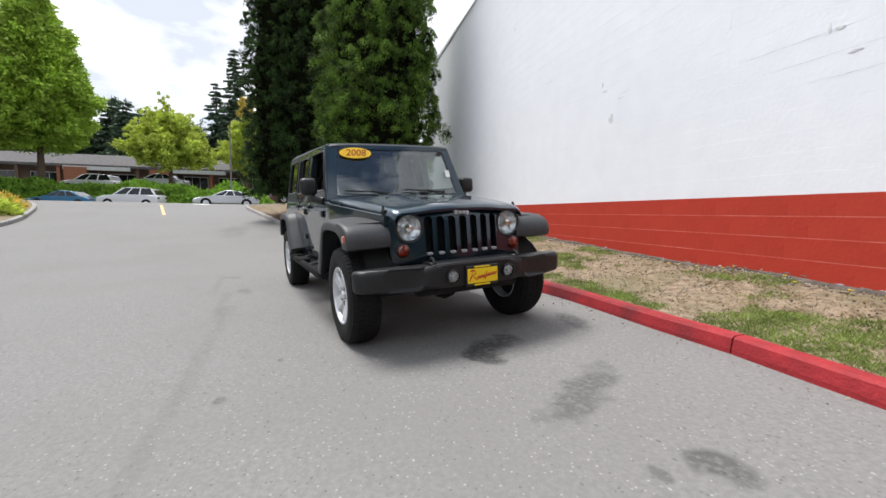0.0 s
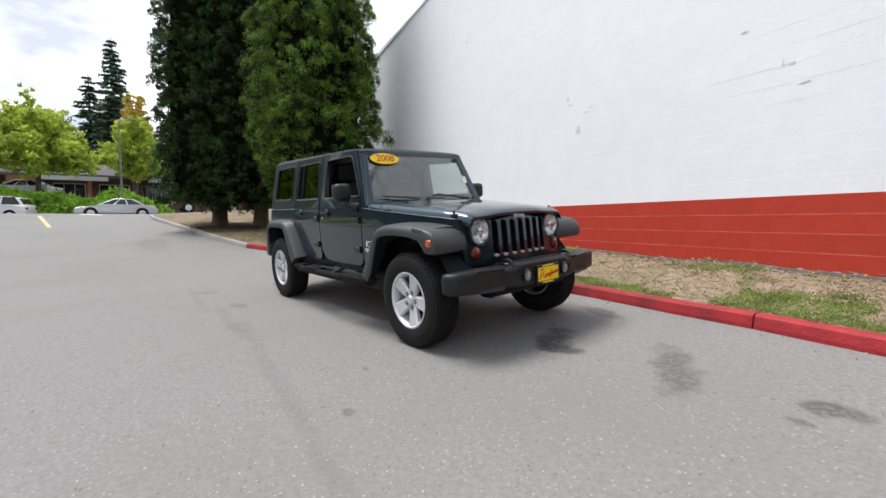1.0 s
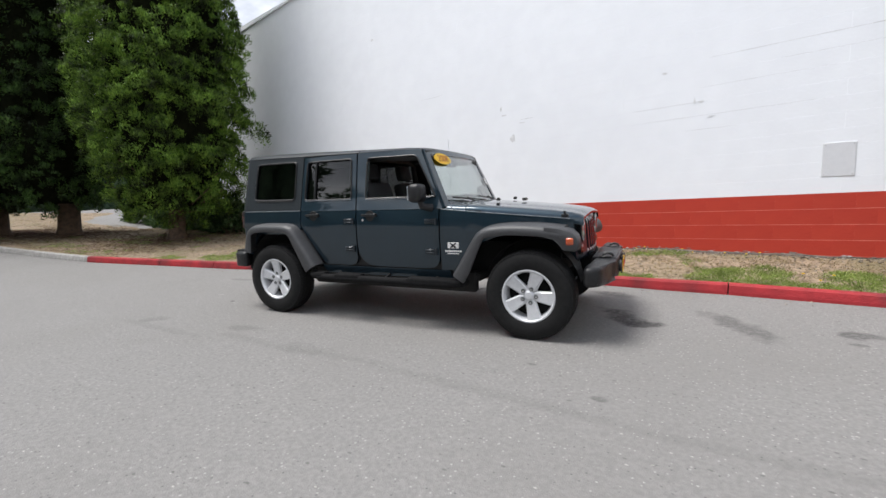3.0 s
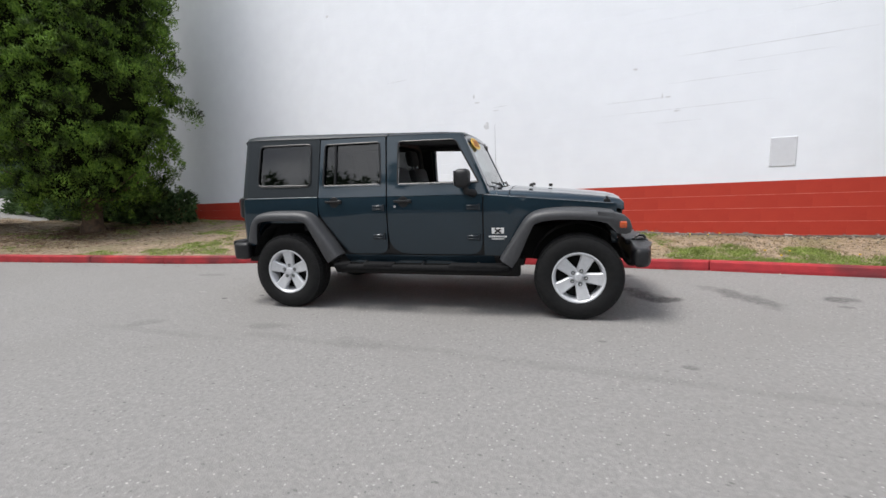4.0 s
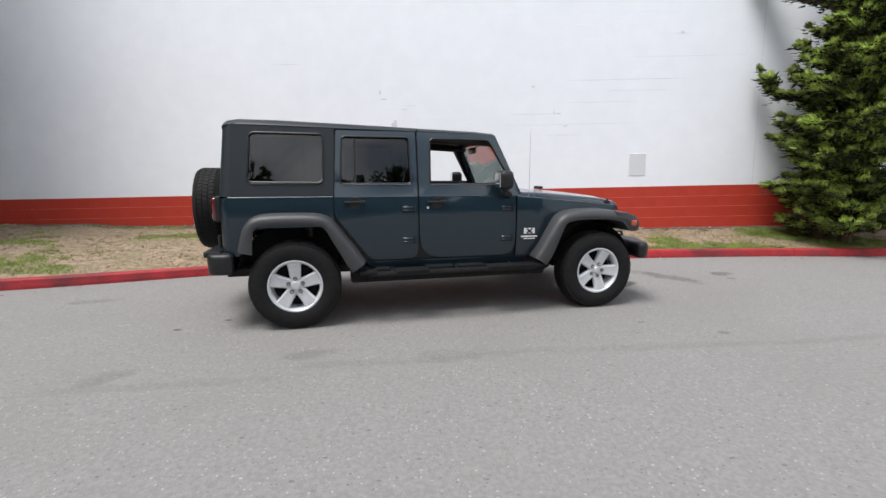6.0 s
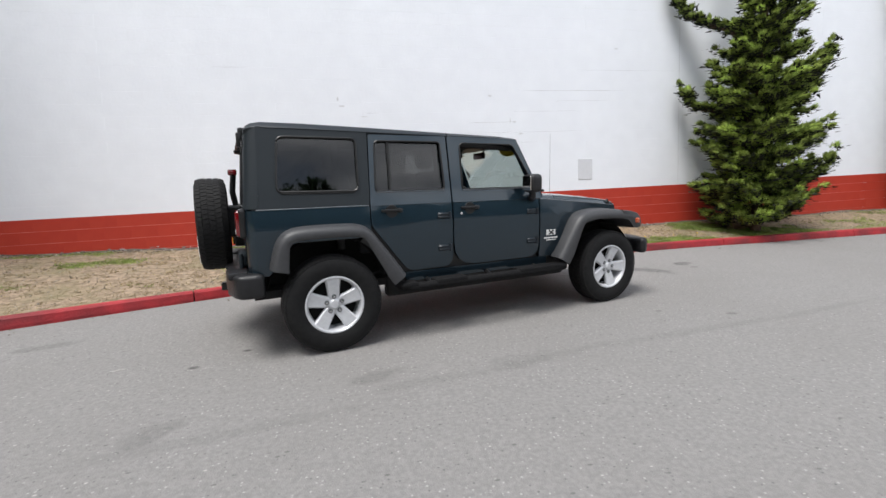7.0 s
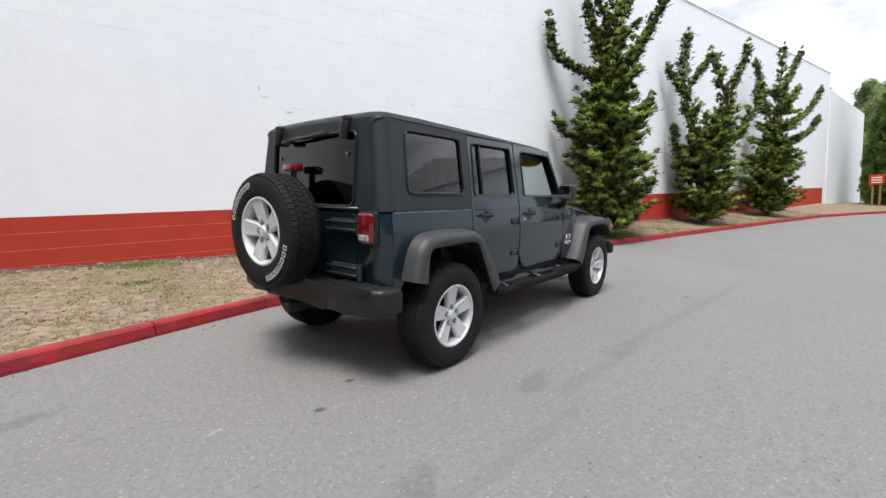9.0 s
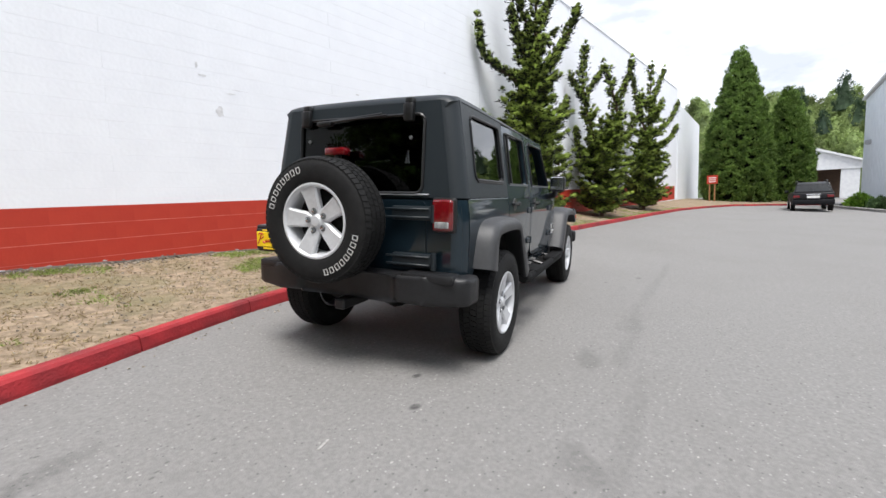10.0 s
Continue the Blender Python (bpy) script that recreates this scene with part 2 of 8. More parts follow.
# ---- asphalt ----
def asphalt_mat():
    m = mat("asphalt", (0.222, 0.215, 0.208), (0.178, 0.173, 0.168), 40.0, 0.85, 0, 0.5, 130.0, (0.175, 0.168, 0.16), 0.5, 0.5)
    nt = m.node_tree
    b = nt.nodes["Principled BSDF"]
    ln = nt.links.new
    tc = nt.nodes.new("ShaderNodeTexCoord")
    col = b.inputs["Base Color"].links[0].from_socket

    def blend(a, c, fac):
        x = nt.nodes.new("ShaderNodeMix")
        x.data_type = "RGBA"
        ln(a, x.inputs["A"])
        x.inputs["B"].default_value = (*c, 1)
        ln(fac, x.inputs["Factor"])
        return x.outputs["Result"]

    def math_node(op, a, bb=None):
        n = nt.nodes.new("ShaderNodeMath")
        n.operation = op
        n.use_clamp = op == "MULTIPLY"
        for v, i in ((a, 0), (bb, 1)):
            if v is None:
                continue
            if isinstance(v, (int, float)):
                n.inputs[i].default_value = v
            else:
                ln(v, n.inputs[i])
        return n.outputs[0]

    def rng(v, a, bb, lo=0.0, hi=1.0):
        n = nt.nodes.new("ShaderNodeMapRange")
        n.inputs["From Min"].default_value, n.inputs["From Max"].default_value = a, bb
        n.inputs["To Min"].default_value, n.inputs["To Max"].default_value = lo, hi
        ln(v, n.inputs["Value"])
        return n.outputs["Result"]

    # pale stones in the worn surface
    vo = nt.nodes.new("ShaderNodeTexVoronoi")
    vo.inputs["Scale"].default_value = 42
    ln(tc.outputs["Object"], vo.inputs["Vector"])
    dots = rng(vo.outputs["Distance"], 0.30, 0.16)
    sep = nt.nodes.new("ShaderNodeSeparateColor")
    ln(vo.outputs["Color"], sep.inputs[0])
    keep = rng(sep.outputs[0], 0.74, 0.84)
    col = blend(col, (0.42, 0.41, 0.39), math_node("MULTIPLY", math_node("MULTIPLY", dots, keep), 0.58))
    keep = rng(sep.outputs[1], 0.80, 0.88)
    col = blend(col, (0.06, 0.06, 0.06), math_node("MULTIPLY", math_node("MULTIPLY", dots, keep), 0.6))
    # larger chips: a few dark pits and pale pebbles, drawn out a little
    mp2 = nt.nodes.new("ShaderNodeMapping")
    mp2.inputs["Scale"].default_value = (1.0, 1.7, 1.0)
    mp2.inputs["Rotation"].default_value = (0, 0, 0.6)
    ln(tc.outputs["Object"], mp2.inputs["Vector"])
    vo2 = nt.nodes.new("ShaderNodeTexVoronoi")
    vo2.inputs["Scale"].default_value = 13
    ln(mp2.outputs[0], vo2.inputs["Vector"])
    pits = rng(vo2.outputs["Distance"], 0.22, 0.12)
    sep2 = nt.nodes.new("ShaderNodeSeparateColor")
    ln(vo2.outputs["Color"], sep2.inputs[0])
    col = blend(col, (0.075, 0.073, 0.070), math_node("MULTIPLY", math_node("MULTIPLY", pits, rng(sep2.outputs[0], 0.84, 0.88)), 0.6))
    col = blend(col, (0.46, 0.44, 0.41), math_node("MULTIPLY", math_node("MULTIPLY", rng(vo2.outputs["Distance"], 0.15, 0.09), rng(sep2.outputs[1], 0.84, 0.88)), 0.6))
    # oil and damp stains
    nz = nt.nodes.new("ShaderNodeTexNoise")
    nz.inputs["Scale"].default_value = 5.0
    nz.inputs["Detail"].default_value = 5
    ln(tc.outputs["Object"], nz.inputs["Vector"])
    wob = rng(nz.outputs["Fac"], 0.25, 0.75, -0.55, 0.55)
    nf = nt.nodes.new("ShaderNodeTexNoise")
    nf.inputs["Scale"].default_value = 26.0
    nf.inputs["Detail"].default_value = 4
    ln(tc.outputs["Object"], nf.inputs["Vector"])
    patchy = rng(nf.outputs["Fac"], 0.34, 0.54, 0.45, 1.0)
    for cx, cy, ax, ay, turn, k in STAINS:
        mp = nt.nodes.new("ShaderNodeMapping")
        mp.vector_type = "TEXTURE"
        mp.inputs["Location"].default_value = (cx, cy, 0)
        mp.inputs["Rotation"].default_value = (0, 0, radians(turn))
        mp.inputs["Scale"].default_value = (ax, ay, 50)
        ln(tc.outputs["Object"], mp.inputs["Vector"])
        le = nt.nodes.new("ShaderNodeVectorMath")
        le.operation = "LENGTH"
        ln(mp.outputs[0], le.inputs[0])
        f = math_node("MULTIPLY", rng(math_node("ADD", le.outputs["Value"], wob), 1.15, 0.60), patchy)
        col = blend(col, (0.036, 0.035, 0.035), math_node("MULTIPLY", f, k))
    ln(col, b.inputs["Base Color"])
    return m


STAINS = [(1.98, 0.26, 0.34, 0.16, -35, 0.85), (2.18, 0.10, 0.20, 0.12, 20, 0.8), (1.60, 1.18, 0.26, 0.10, -15, 0.6), (2.88, 0.48, 0.46, 0.14, -52, 0.55), (3.68, 0.60, 0.16, 0.11, 10, 0.65), (3.66, 0.33, 0.05, 0.03, 0, 0.5),
          (-1.14, -2.08, 0.20, 0.09, 30, 0.28), (-2.38, -2.46, 0.15, 0.09, 40, 0.26), (-2.45, -1.55, 0.05, 0.035, 0, 0.8), (-2.12, -1.28, 0.045, 0.03, 0, 0.85), (-3.9, -0.7, 0.22, 0.07, 20, 0.3), (1.75, -1.32, 0.05, 0.03, 0, 0.6),
          (-0.1, -2.1, 0.35, 0.12, 10, 0.15), (2.33, -1.6, 0.06, 0.04, 0, 0.55), (-11.6, -4.3, 1.9, 0.5, 10, 0.22),
          # worn seam where two coats meet
          (-2.0, -2.58, 0.75, 0.06, 8, 0.13), (-0.75, -2.24, 0.55, 0.07, 7, 0.13), (0.25, -2.07, 0.65, 0.06, 12, 0.13), (1.5, -1.92, 0.85, 0.07, 7, 0.13), (3.1, -1.78, 0.95, 0.06, 6, 0.13)]
CRACKS = [(2.2, 4.6, 10, 0.005), (1.15, 2.1, 7, 0.004), (1.1, 3.6, 6, 0.003), (2.1, 3.6, 8, 0.003), (-3.4, -2.8, 12, 0.004), (3.0, 4.2, 9, 0.003), (-2.6, -2.2, 5, 0.004), (1.9, 2.6, 5, 0.003), (-0.9, -0.6, 8, 0.004), (3.4, 5.8, 12, 0.003)]
ASPHALT = asphalt_mat()


def axis_steps(lo, hi, near_lo, near_hi, fine, grow=1.35):
    v = [near_lo + fine * k for k in range(int((near_hi - near_lo) / fine) + 1)]
    s = fine
    while v[-1] < hi:
        s *= grow
        v.append(v[-1] + s)
    s = fine
    while v[0] > lo:
        s *= grow
        v.insert(0, v[0] - s)
    return v


def sheet(name, xs, ys, fn, material, kind="structure", label="", keep=None):
    vs, fs, idx = [], [], {}
    for i, x in enumerate(xs):
        for j, y in enumerate(ys):
            vs.append((x, y, fn(x, y)))
    n = len(ys)
    for i in range(len(xs) - 1):
        for j in range(n - 1):
            if keep is None or keep(0.5 * (xs[i] + xs[i + 1]), 0.5 * (ys[j] + ys[j + 1])):
                fs.append((i * n + j, (i + 1) * n + j, (i + 1) * n + j + 1, i * n + j + 1))
    me = bpy.data.meshes.new(name)
    me.from_pydata(vs, [], fs)
    me.shade_smooth()
    me.materials.append(material)
    return tagged(new(name, me), label, "ground", kind=kind)


def road_z(x, y):
    near = max(0.0, 1 - (abs(x) + abs(y)) / 40)
    return ground_z(x, y) + near * (0.012 * noise.noise(Vector((x * 0.5, y * 0.5, 0))) + 0.004 * noise.noise(Vector((x * 2.5, y * 2.5, 5))))


XS, YS = axis_steps(-420, 420, -26.0, 40.0, 0.4), axis_steps(-420, 420, -16.0, 4.0, 0.4)
ground = sheet("ground", XS, YS, road_z, ASPHALT, "structure", "worn grey asphalt lane with pale stones and oil stains")

# ---- planted strip ----
SOIL = mat("dry_ground", (0.315, 0.238, 0.165), (0.155, 0.114, 0.074), 13.0, 0.95, 0, 1.0, 34.0, (0.150, 0.135, 0.066), 1.5, 0.7)


def strip_mesh():
    vs, fs = [], []
    n = 16
    xs = [-21.0 + 0.3 * k for k in range(int(62 / 0.3))]
    for x in xs:
        y0 = kerb_y(x) + 0.14
        y1 = WALL_Y + 0.05 if x > -14 else WALL_Y + min(9.0, (-14 - x) * 4)
        y1 = y1 if x < 31 else max(y0 + 0.2, WALL_Y + 0.05)
        for k in range(n + 1):
            y = y0 + (y1 - y0) * (k / n)
            vs.append((x, y, bed_z(x, y)))
    for i in range(len(xs) - 1):
        for k in range(n):
            a = i * (n + 1) + k
            fs.append((a, a + n + 1, a + n + 2, a + 1))
    me = bpy.data.meshes.new("planting_strip")
    me.from_pydata(vs, [], fs)
    me.shade_smooth()
    me.materials.append(SOIL)
    return tagged(new("planting_strip", me), "bare dry soil strip with patchy grass beside the wall", "ground", kind="structure")


strip_mesh()

# ---- kerb: painted concrete lengths with open joints ----
RED_KERB = mat("red_kerb_paint", (0.38, 0.034, 0.040), (0.28, 0.027, 0.032), 7.0, 0.6, 0, 0.6, 45.0, (0.12, 0.03, 0.034), 2.0, 0.85, spec=0.2)
GREY_KERB = mat("kerb_concrete", (0.36, 0.35, 0.33), (0.27, 0.26, 0.25), 14.0, 0.85, 0, 0.5, 60.0, (0.16, 0.15, 0.14), 2.0, 0.5)


def kerb_length(xa, xb, material, parent):
    n = max(2, int((xb - xa) / 0.5))
    rings = []
    for k in range(n + 1):
        x = xa + (xb - xa) * k / n
        y = kerb_y(x)
        dy = kerb_y(x + 0.2) - kerb_y(x - 0.2)
        nx, ny = -dy / math.hypot(0.4, dy), 0.4 / math.hypot(0.4, dy)
        z = ground_z(x, y)
        j = 0.004 * noise.noise(Vector((x * 3, 0, 0)))
        prof = [(0.0, -0.08), (0.0, 0.03), (0.012, 0.105 + j), (0.03, 0.125 + j), (0.12, 0.128), (0.145, 0.115), (0.15, -0.08)]
        rings.append([(x + nx * a, y + ny * a, z + h) for a, h in prof])
    bm = bmesh.new()
    loft(bm, rings)
    return part("kerb_stone", bm, material, parent)


kerb = thing("kerb", "red painted concrete kerb with worn scuffed paint along the lane", "kerb", kind="structure")
_joints = [-21.2, -18.6, -15.6, -12.6, -10.9, -8.9, -7.0, -5.65, -3.1, -2.05, 0.3, 2.69, 5.6, 8.6, 11.6, 14.6, 17.6, 20.6, 23.6, 26.6, 29.6, 32.6, 35.6, 38.6]
for _a, _b in zip(_joints, _joints[1:]):
    kerb_length(_a + 0.006, _b - 0.006, GREY_KERB if _b < -8.8 else RED_KERB, kerb)

# ---- the store's block wall ----
WHITE_PAINT = mat("white_wall_paint", (0.835, 0.858, 0.90), (0.81, 0.832, 0.875), 3.0, 0.6, 0, 0.25, 24.0, (0.765, 0.787, 0.835), 0.7, 0.3)
RED_PAINT = mat("red_wall_paint", (0.455, 0.049, 0.029), (0.415, 0.042, 0.026), 3.5, 0.55, 0, 0.25, 30.0, (0.50, 0.085, 0.055), 0.8, 0.4, spec=0.2)
COARSE, BLOCK = 0.203, 0.406
WALL_X0, WALL_X1 = -14.6, 34.6
building = thing("store_building", "large windowless block building painted white over a red base", "building", kind="structure")


def wall_core():
    bm = bmesh.new()
    pts = [(WALL_X0, -1.0), (WALL_X1, -1.0), (WALL_X1, wall_top(WALL_X1)), (WALL_X0, wall_top(WALL_X0))]
    prism(bm, pts, WALL_Y + 0.0018, WALL_Y + 0.30)
    prism(bm, [(WALL_X0, -1.0), (WALL_X1, -1.0), (WALL_X1, wall_top(WALL_X1) - 0.6), (WALL_X0, wall_top(WALL_X0) - 0.6)], WALL_Y + 0.3, WALL_Y + 22)
    return part("wall", bm, WHITE_PAINT, building)


wall_core()


def course_faces(vs, fs, z_at, h, x0, x1, step, shift, proud):
    """One course of blocks: faces with chamfered edges, standing proud of the joints."""
    x = x0 - shift
    while x < x1:
        a, b = max(x, x0), min(x + step, x1)
        if b - a > 0.03:
            g = 0.0016
            i = len(vs)
            for y, e in ((WALL_Y + 0.0022, 0.0), (WALL_Y - proud, g)):
                for px, hi in ((a + e, 0), (b - e, 0), (b - e, 1), (a + e, 1)):
                    vs.append((px, y, z_at(px) + (h - e if hi else e)))
            fs += [(i + 4, i + 5, i + 6, i + 7), (i, i + 1, i + 5, i + 4), (i + 1, i + 2, i + 6, i + 5), (i + 2, i + 3, i + 7, i + 6), (i + 3, i, i + 4, i + 7)]
        x += step


def white_courses():
    vs, fs = [], []
    k = 0
    while True:
        z0 = (lambda kk: lambda x: red_top(x) + kk * COARSE)(k)
        if z0(0.0) > wall_top(0.0) - COARSE:
            break
        course_faces(vs, fs, z0, COARSE, WALL_X0, WALL_X1, 6.1, (k % 2) * 2.7, 0.0)
        k += 1
    for i in range(0, len(vs), 8):
        me = bpy.data.meshes.new("block_run")
        q = i // 8 * 5
        me.from_pydata(vs[i:i + 8], [], [tuple(j - i for j in f) for f in fs[q:q + 5]])
        me.materials.append(WHITE_PAINT)
        ob = new("block_run", me)
        ob.parent = building


white_courses()


# a small mark on the lane
def paint_scrape():
    bm = bmesh.new()
    box(bm, (-0.045, -0.007, -0.01), (0.045, 0.007, 0.0025), pose(-3.0, -1.45, road_z(-3.0, -1.45), 0, 0, 22))
    tagged(part("paint_scrape", bm, mat("pale_scrape", (0.38, 0.37, 0.35), (0.27, 0.26, 0.25), 40.0, 0.9)), "small pale scrape mark on the asphalt", "road mark", kind="structure")




# red base courses: whole blocks near the lane, the rest joined
def red_courses():
    vs, fs = [], []
    proto = None
    for k in range(1, 6):
        zk = (lambda kk: lambda x: red_top(x) - kk * COARSE)(k)
        shift = (k % 2) * BLOCK * 0.5
        course_faces(vs, fs, zk, COARSE, WALL_X0, -8.12 + shift, 3.2, shift, 0.004)
        x = -8.12 + shift
        while x < 11.0:
            if k < 5:
                if proto is None:
                    bm = bmesh.new()
                    w, h = BLOCK - 0.0001, COARSE - 0.0060
                    a = [(0, 0, 0), (w, 0, 0), (w, 0, h), (0, 0, h)]
                    e = 0.0016
                    b = [(0, -0.017, e), (w, -0.017, e), (w, -0.017, h - e), (0, -0.017, h - e)]
                    loft(bm, [a, b])
                    proto = part("block", bm, RED_BLOCK, building)
                    ob = proto
                else:
                    ob = new("block", proto.data)
                    ob.parent = building
                ob.matrix_basis = Matrix.Translation((x, WALL_Y + 0.013 + 0.0004 * rng.random(), zk(x) + 0.002)) @ pose(0, 0, 0, 0, -1.2, 0)
            x += BLOCK
        if k == 5:
            course_faces(vs, fs, zk, COARSE, -8.12 + shift, x, 3.2, shift, 0.004)
        course_faces(vs, fs, zk, COARSE, x, 33.9, 3.2, shift, 0.004)
    me = bpy.data.meshes.new("red_course")
    me.from_pydata(vs, [], fs)
    me.materials.append(RED_PAINT)
    ob = new("red_course", me)
    ob.parent = building
    tagged(ob, "red painted base courses", kind="stuff")


RED_BLOCK = mat("red_block_paint", (0.455, 0.049, 0.029), (0.415, 0.042, 0.026), 3.5, 0.55, 0, 0.25, 30.0, (0.50, 0.085, 0.055), 0.45, 0.5, obj=True, spec=0.2)
rng = np.random.default_rng(7)
red_courses()
bm = bmesh.new()
prism(bm, [(-8.2, -0.9), (11.2, -0.9), (11.2, red_top(11.2) - 0.003), (-8.2, red_top(-8.2) - 0.003)], WALL_Y - 0.0024, WALL_Y + 0.0014)
part("bed_joint", bm, mat("pale_red_joint", (0.60, 0.19, 0.15), (0.50, 0.09, 0.07), 5.0, 0.8), building)
PANEL = mat("grey_panel", (0.65, 0.66, 0.69), (0.62, 0.63, 0.66), 14.0, 0.75, spec=0.2)
CRACK = mat("open_joint", (0.38, 0.38, 0.39), (0.60, 0.60, 0.62), 9.0, 0.9)
SCUFF = mat("scuffed_paint", (0.60, 0.61, 0.63), (0.74, 0.75, 0.77), 16.0, 0.7, 0, 0.6, 40.0)
bm = rbox((3.50, WALL_Y - 0.007, 1.515), (3.83, WALL_Y + 0.02, 1.955), 0.012, 2)
panel = part("wall_panel", bm, PANEL, building, "light grey metal cover plate")
bm = bmesh.new()
for px in (3.53, 3.80):
    for pz in (1.545, 1.925):
        lathe(bm, [(0.008, 0), (0.006, 0.004)], 8, Matrix.Translation((px, WALL_Y - 0.007, pz)) @ pose(0, 0, 0, 0, 0, 180))
part("screw", bm, CRACK, panel)


def crack(xa, xb, k, t=0.004):
    """An open bed joint between two white courses."""
    bm = bmesh.new()
    n = max(2, int((xb - xa) / 0.15))
    lo, hi = [], []
    for i in range(n + 1):
        x = xa + (xb - xa) * i / n
        w = t * (0.35 + 0.65 * abs(noise.noise(Vector((x * 5, k, 0))))) * min(1.0, 4 * min(i, n - i) / n + 0.2)
        z = red_top(x) + k * COARSE
        lo.append((x, WALL_Y - 0.0035, z - w))
        hi.append((x, WALL_Y - 0.0035, z + w))
    back = [(x, WALL_Y + 0.004, z) for x, y, z in hi]
    for a, b, c in zip(range(n), range(1, n + 1), range(n)):
        vs = [bm.verts.new(p) for p in (lo[a], lo[b], hi[b], hi[a])]
        bm.faces.new(vs)
    return part("open_joint", bm, CRACK, building)


for xa, xb, k, t in CRACKS:
    crack(xa, xb, k, t)
bm = bmesh.new()
box(bm, (5.925, WALL_Y - 0.002, red_top(5.93)), (5.933, WALL_Y + 0.01, wall_top(5.93) - 0.1))
part("control_joint", bm, SCUFF, building)


def scuff(x, z, w, h, seed):
    bm = bmesh.new()
    pts = []
    for i in range(14):
        a = 2 * math.pi * i / 14
        r = 0.7 + 0.5 * noise.noise(Vector((math.cos(a) * 1.5, math.sin(a) * 1.5, seed)))
        pts.append((x + w * r * math.cos(a), z + h * r * math.sin(a)))
    prism(bm, pts, WALL_Y - 0.0045, WALL_Y + 0.002)
    return part("scuff_mark", bm, SCUFF, building)


for i, (x, z, w, h) in enumerate(((-1.04, 2.50, 0.085, 0.085), (-1.25, 2.97, 0.09, 0.018), (-1.32, 3.10, 0.03, 0.05), (-0.86, 2.78, 0.08, 0.012), (2.11, 2.70, 0.05, 0.025), (2.24, 2.47, 0.07, 0.018), (2.02, 2.72, 0.02, 0.05), (-5.0, 5.3, 0.07, 0.03), (1.6, 3.2, 0.05, 0.02), (4.4, 4.2, 0.06, 0.02))):
    scuff(x, z, w, h, i * 3.1)
# bare patches where the red paint has flaked at the foot
MORTAR = mat("bare_mortar", (0.30, 0.27, 0.25), (0.17, 0.14, 0.125), 30.0, 0.95)
for i in range(80):
    x = (-4.6, -2.6, 0.9, 2.4, 4.2)[i % 5] + rng.normal() * 0.9
    bm = bmesh.new()
    z = bed_z(x, WALL_Y - 0.02) + 0.022 + abs(rng.normal()) * 0.014
    w, h = rng.uniform(0.008, 0.050), rng.uniform(0.004, 0.013)
    prism(bm, [(x + w * rng.uniform(0.4, 1.2) * math.cos(a), z + h * rng.uniform(0.4, 1.2) * math.sin(a)) for a in [2 * math.pi * j / 9 for j in range(9)]], WALL_Y - 0.0075, WALL_Y + 0.002)
    part("flaked_patch", bm, MORTAR if i % 4 else CRACK, building)
# lower white wing beyond the red base, and the parapet cap
bm = bmesh.new()
prism(bm, [(34.62, -0.5), (46.0, -0.5), (46.0, 8.05), (34.62, 8.35)], WALL_Y - 0.05, WALL_Y + 0.3)
part("wing_wall", bm, WHITE_PAINT, building)
bm = bmesh.new()
prism(bm, [(WALL_X0 - 0.05, wall_top(WALL_X0) + 0.002), (WALL_X1 + 0.05, wall_top(WALL_X1) + 0.002), (WALL_X1 + 0.05, wall_top(WALL_X1) + 0.06), (WALL_X0 - 0.05, wall_top(WALL_X0) + 0.06)], WALL_Y - 0.03, WALL_Y + 0.33)
part("parapet_cap", bm, WHITE_PAINT, building)


# dark crust of soil and flaked mortar along the wall's foot
def foot_crust():
    bm = bmesh.new()
    last = None
    n = 420
    for i in range(n):
        x = -8.0 + 20.0 * i / (n - 1)
        wd = 0.015 + 0.11 * max(0.0, noise.noise(Vector((x * 1.1, 4.0, 0))) + 0.25) + 0.03 * abs(noise.noise(Vector((x * 7.0, 1.0, 0))))
        row = [bm.verts.new((x, WALL_Y - 0.002, bed_z(x, WALL_Y) + 0.022)), bm.verts.new((x, WALL_Y - wd * 0.6, bed_z(x, WALL_Y - wd * 0.6) + 0.018)), bm.verts.new((x, WALL_Y - wd, bed_z(x, WALL_Y - wd) - 0.004))]
        if last:
            for a in (0, 1):
                bm.faces.new((last[a], last[a + 1], row[a + 1], row[a]))
        last = row
    tagged(part("foot_crust", bm, mat("dark_crust", (0.115, 0.092, 0.076), (0.055, 0.046, 0.040), 30.0, 0.95, 0, 1.0, 60.0, (0.22, 0.185, 0.16), 6.0, 0.45)), "dark crusted soil and mortar along the wall's foot", "soil edge", kind="structure")


foot_crust()


# ---- the off-road car ----
CAR_PLACE = pose(0, 0, 0, TILT, 0, 0) @ pose(-0.154, -0.3193, -0.0035, 0, 0, 12.95)
PAINT = mat("blue_car_paint", (0.010, 0.024, 0.036), (0.019, 0.039, 0.056), 300.0, 0.46, 0.78, coat=1.0, spec=0.3)
PAINT.node_tree.nodes["Principled BSDF"].inputs["Coat IOR"].default_value = 1.52
PAINT.node_tree.nodes["Principled BSDF"].inputs["Coat Roughness"].default_value = 0.045
HINGE = mat("hinge_paint", (0.010, 0.016, 0.022), (0.014, 0.021, 0.028), 120.0, 0.42, 0.2, coat=0.15)
TOPMAT = mat("hardtop_skin", (0.0135, 0.0185, 0.0225), (0.017, 0.022, 0.026), 160.0, 0.42, 0, 0.12, 320.0, spec=0.35)
PLASTIC = mat("grey_flare_plastic", (0.042, 0.043, 0.046), (0.035, 0.036, 0.039), 40.0, 0.5, 0, 0.12, 300.0)
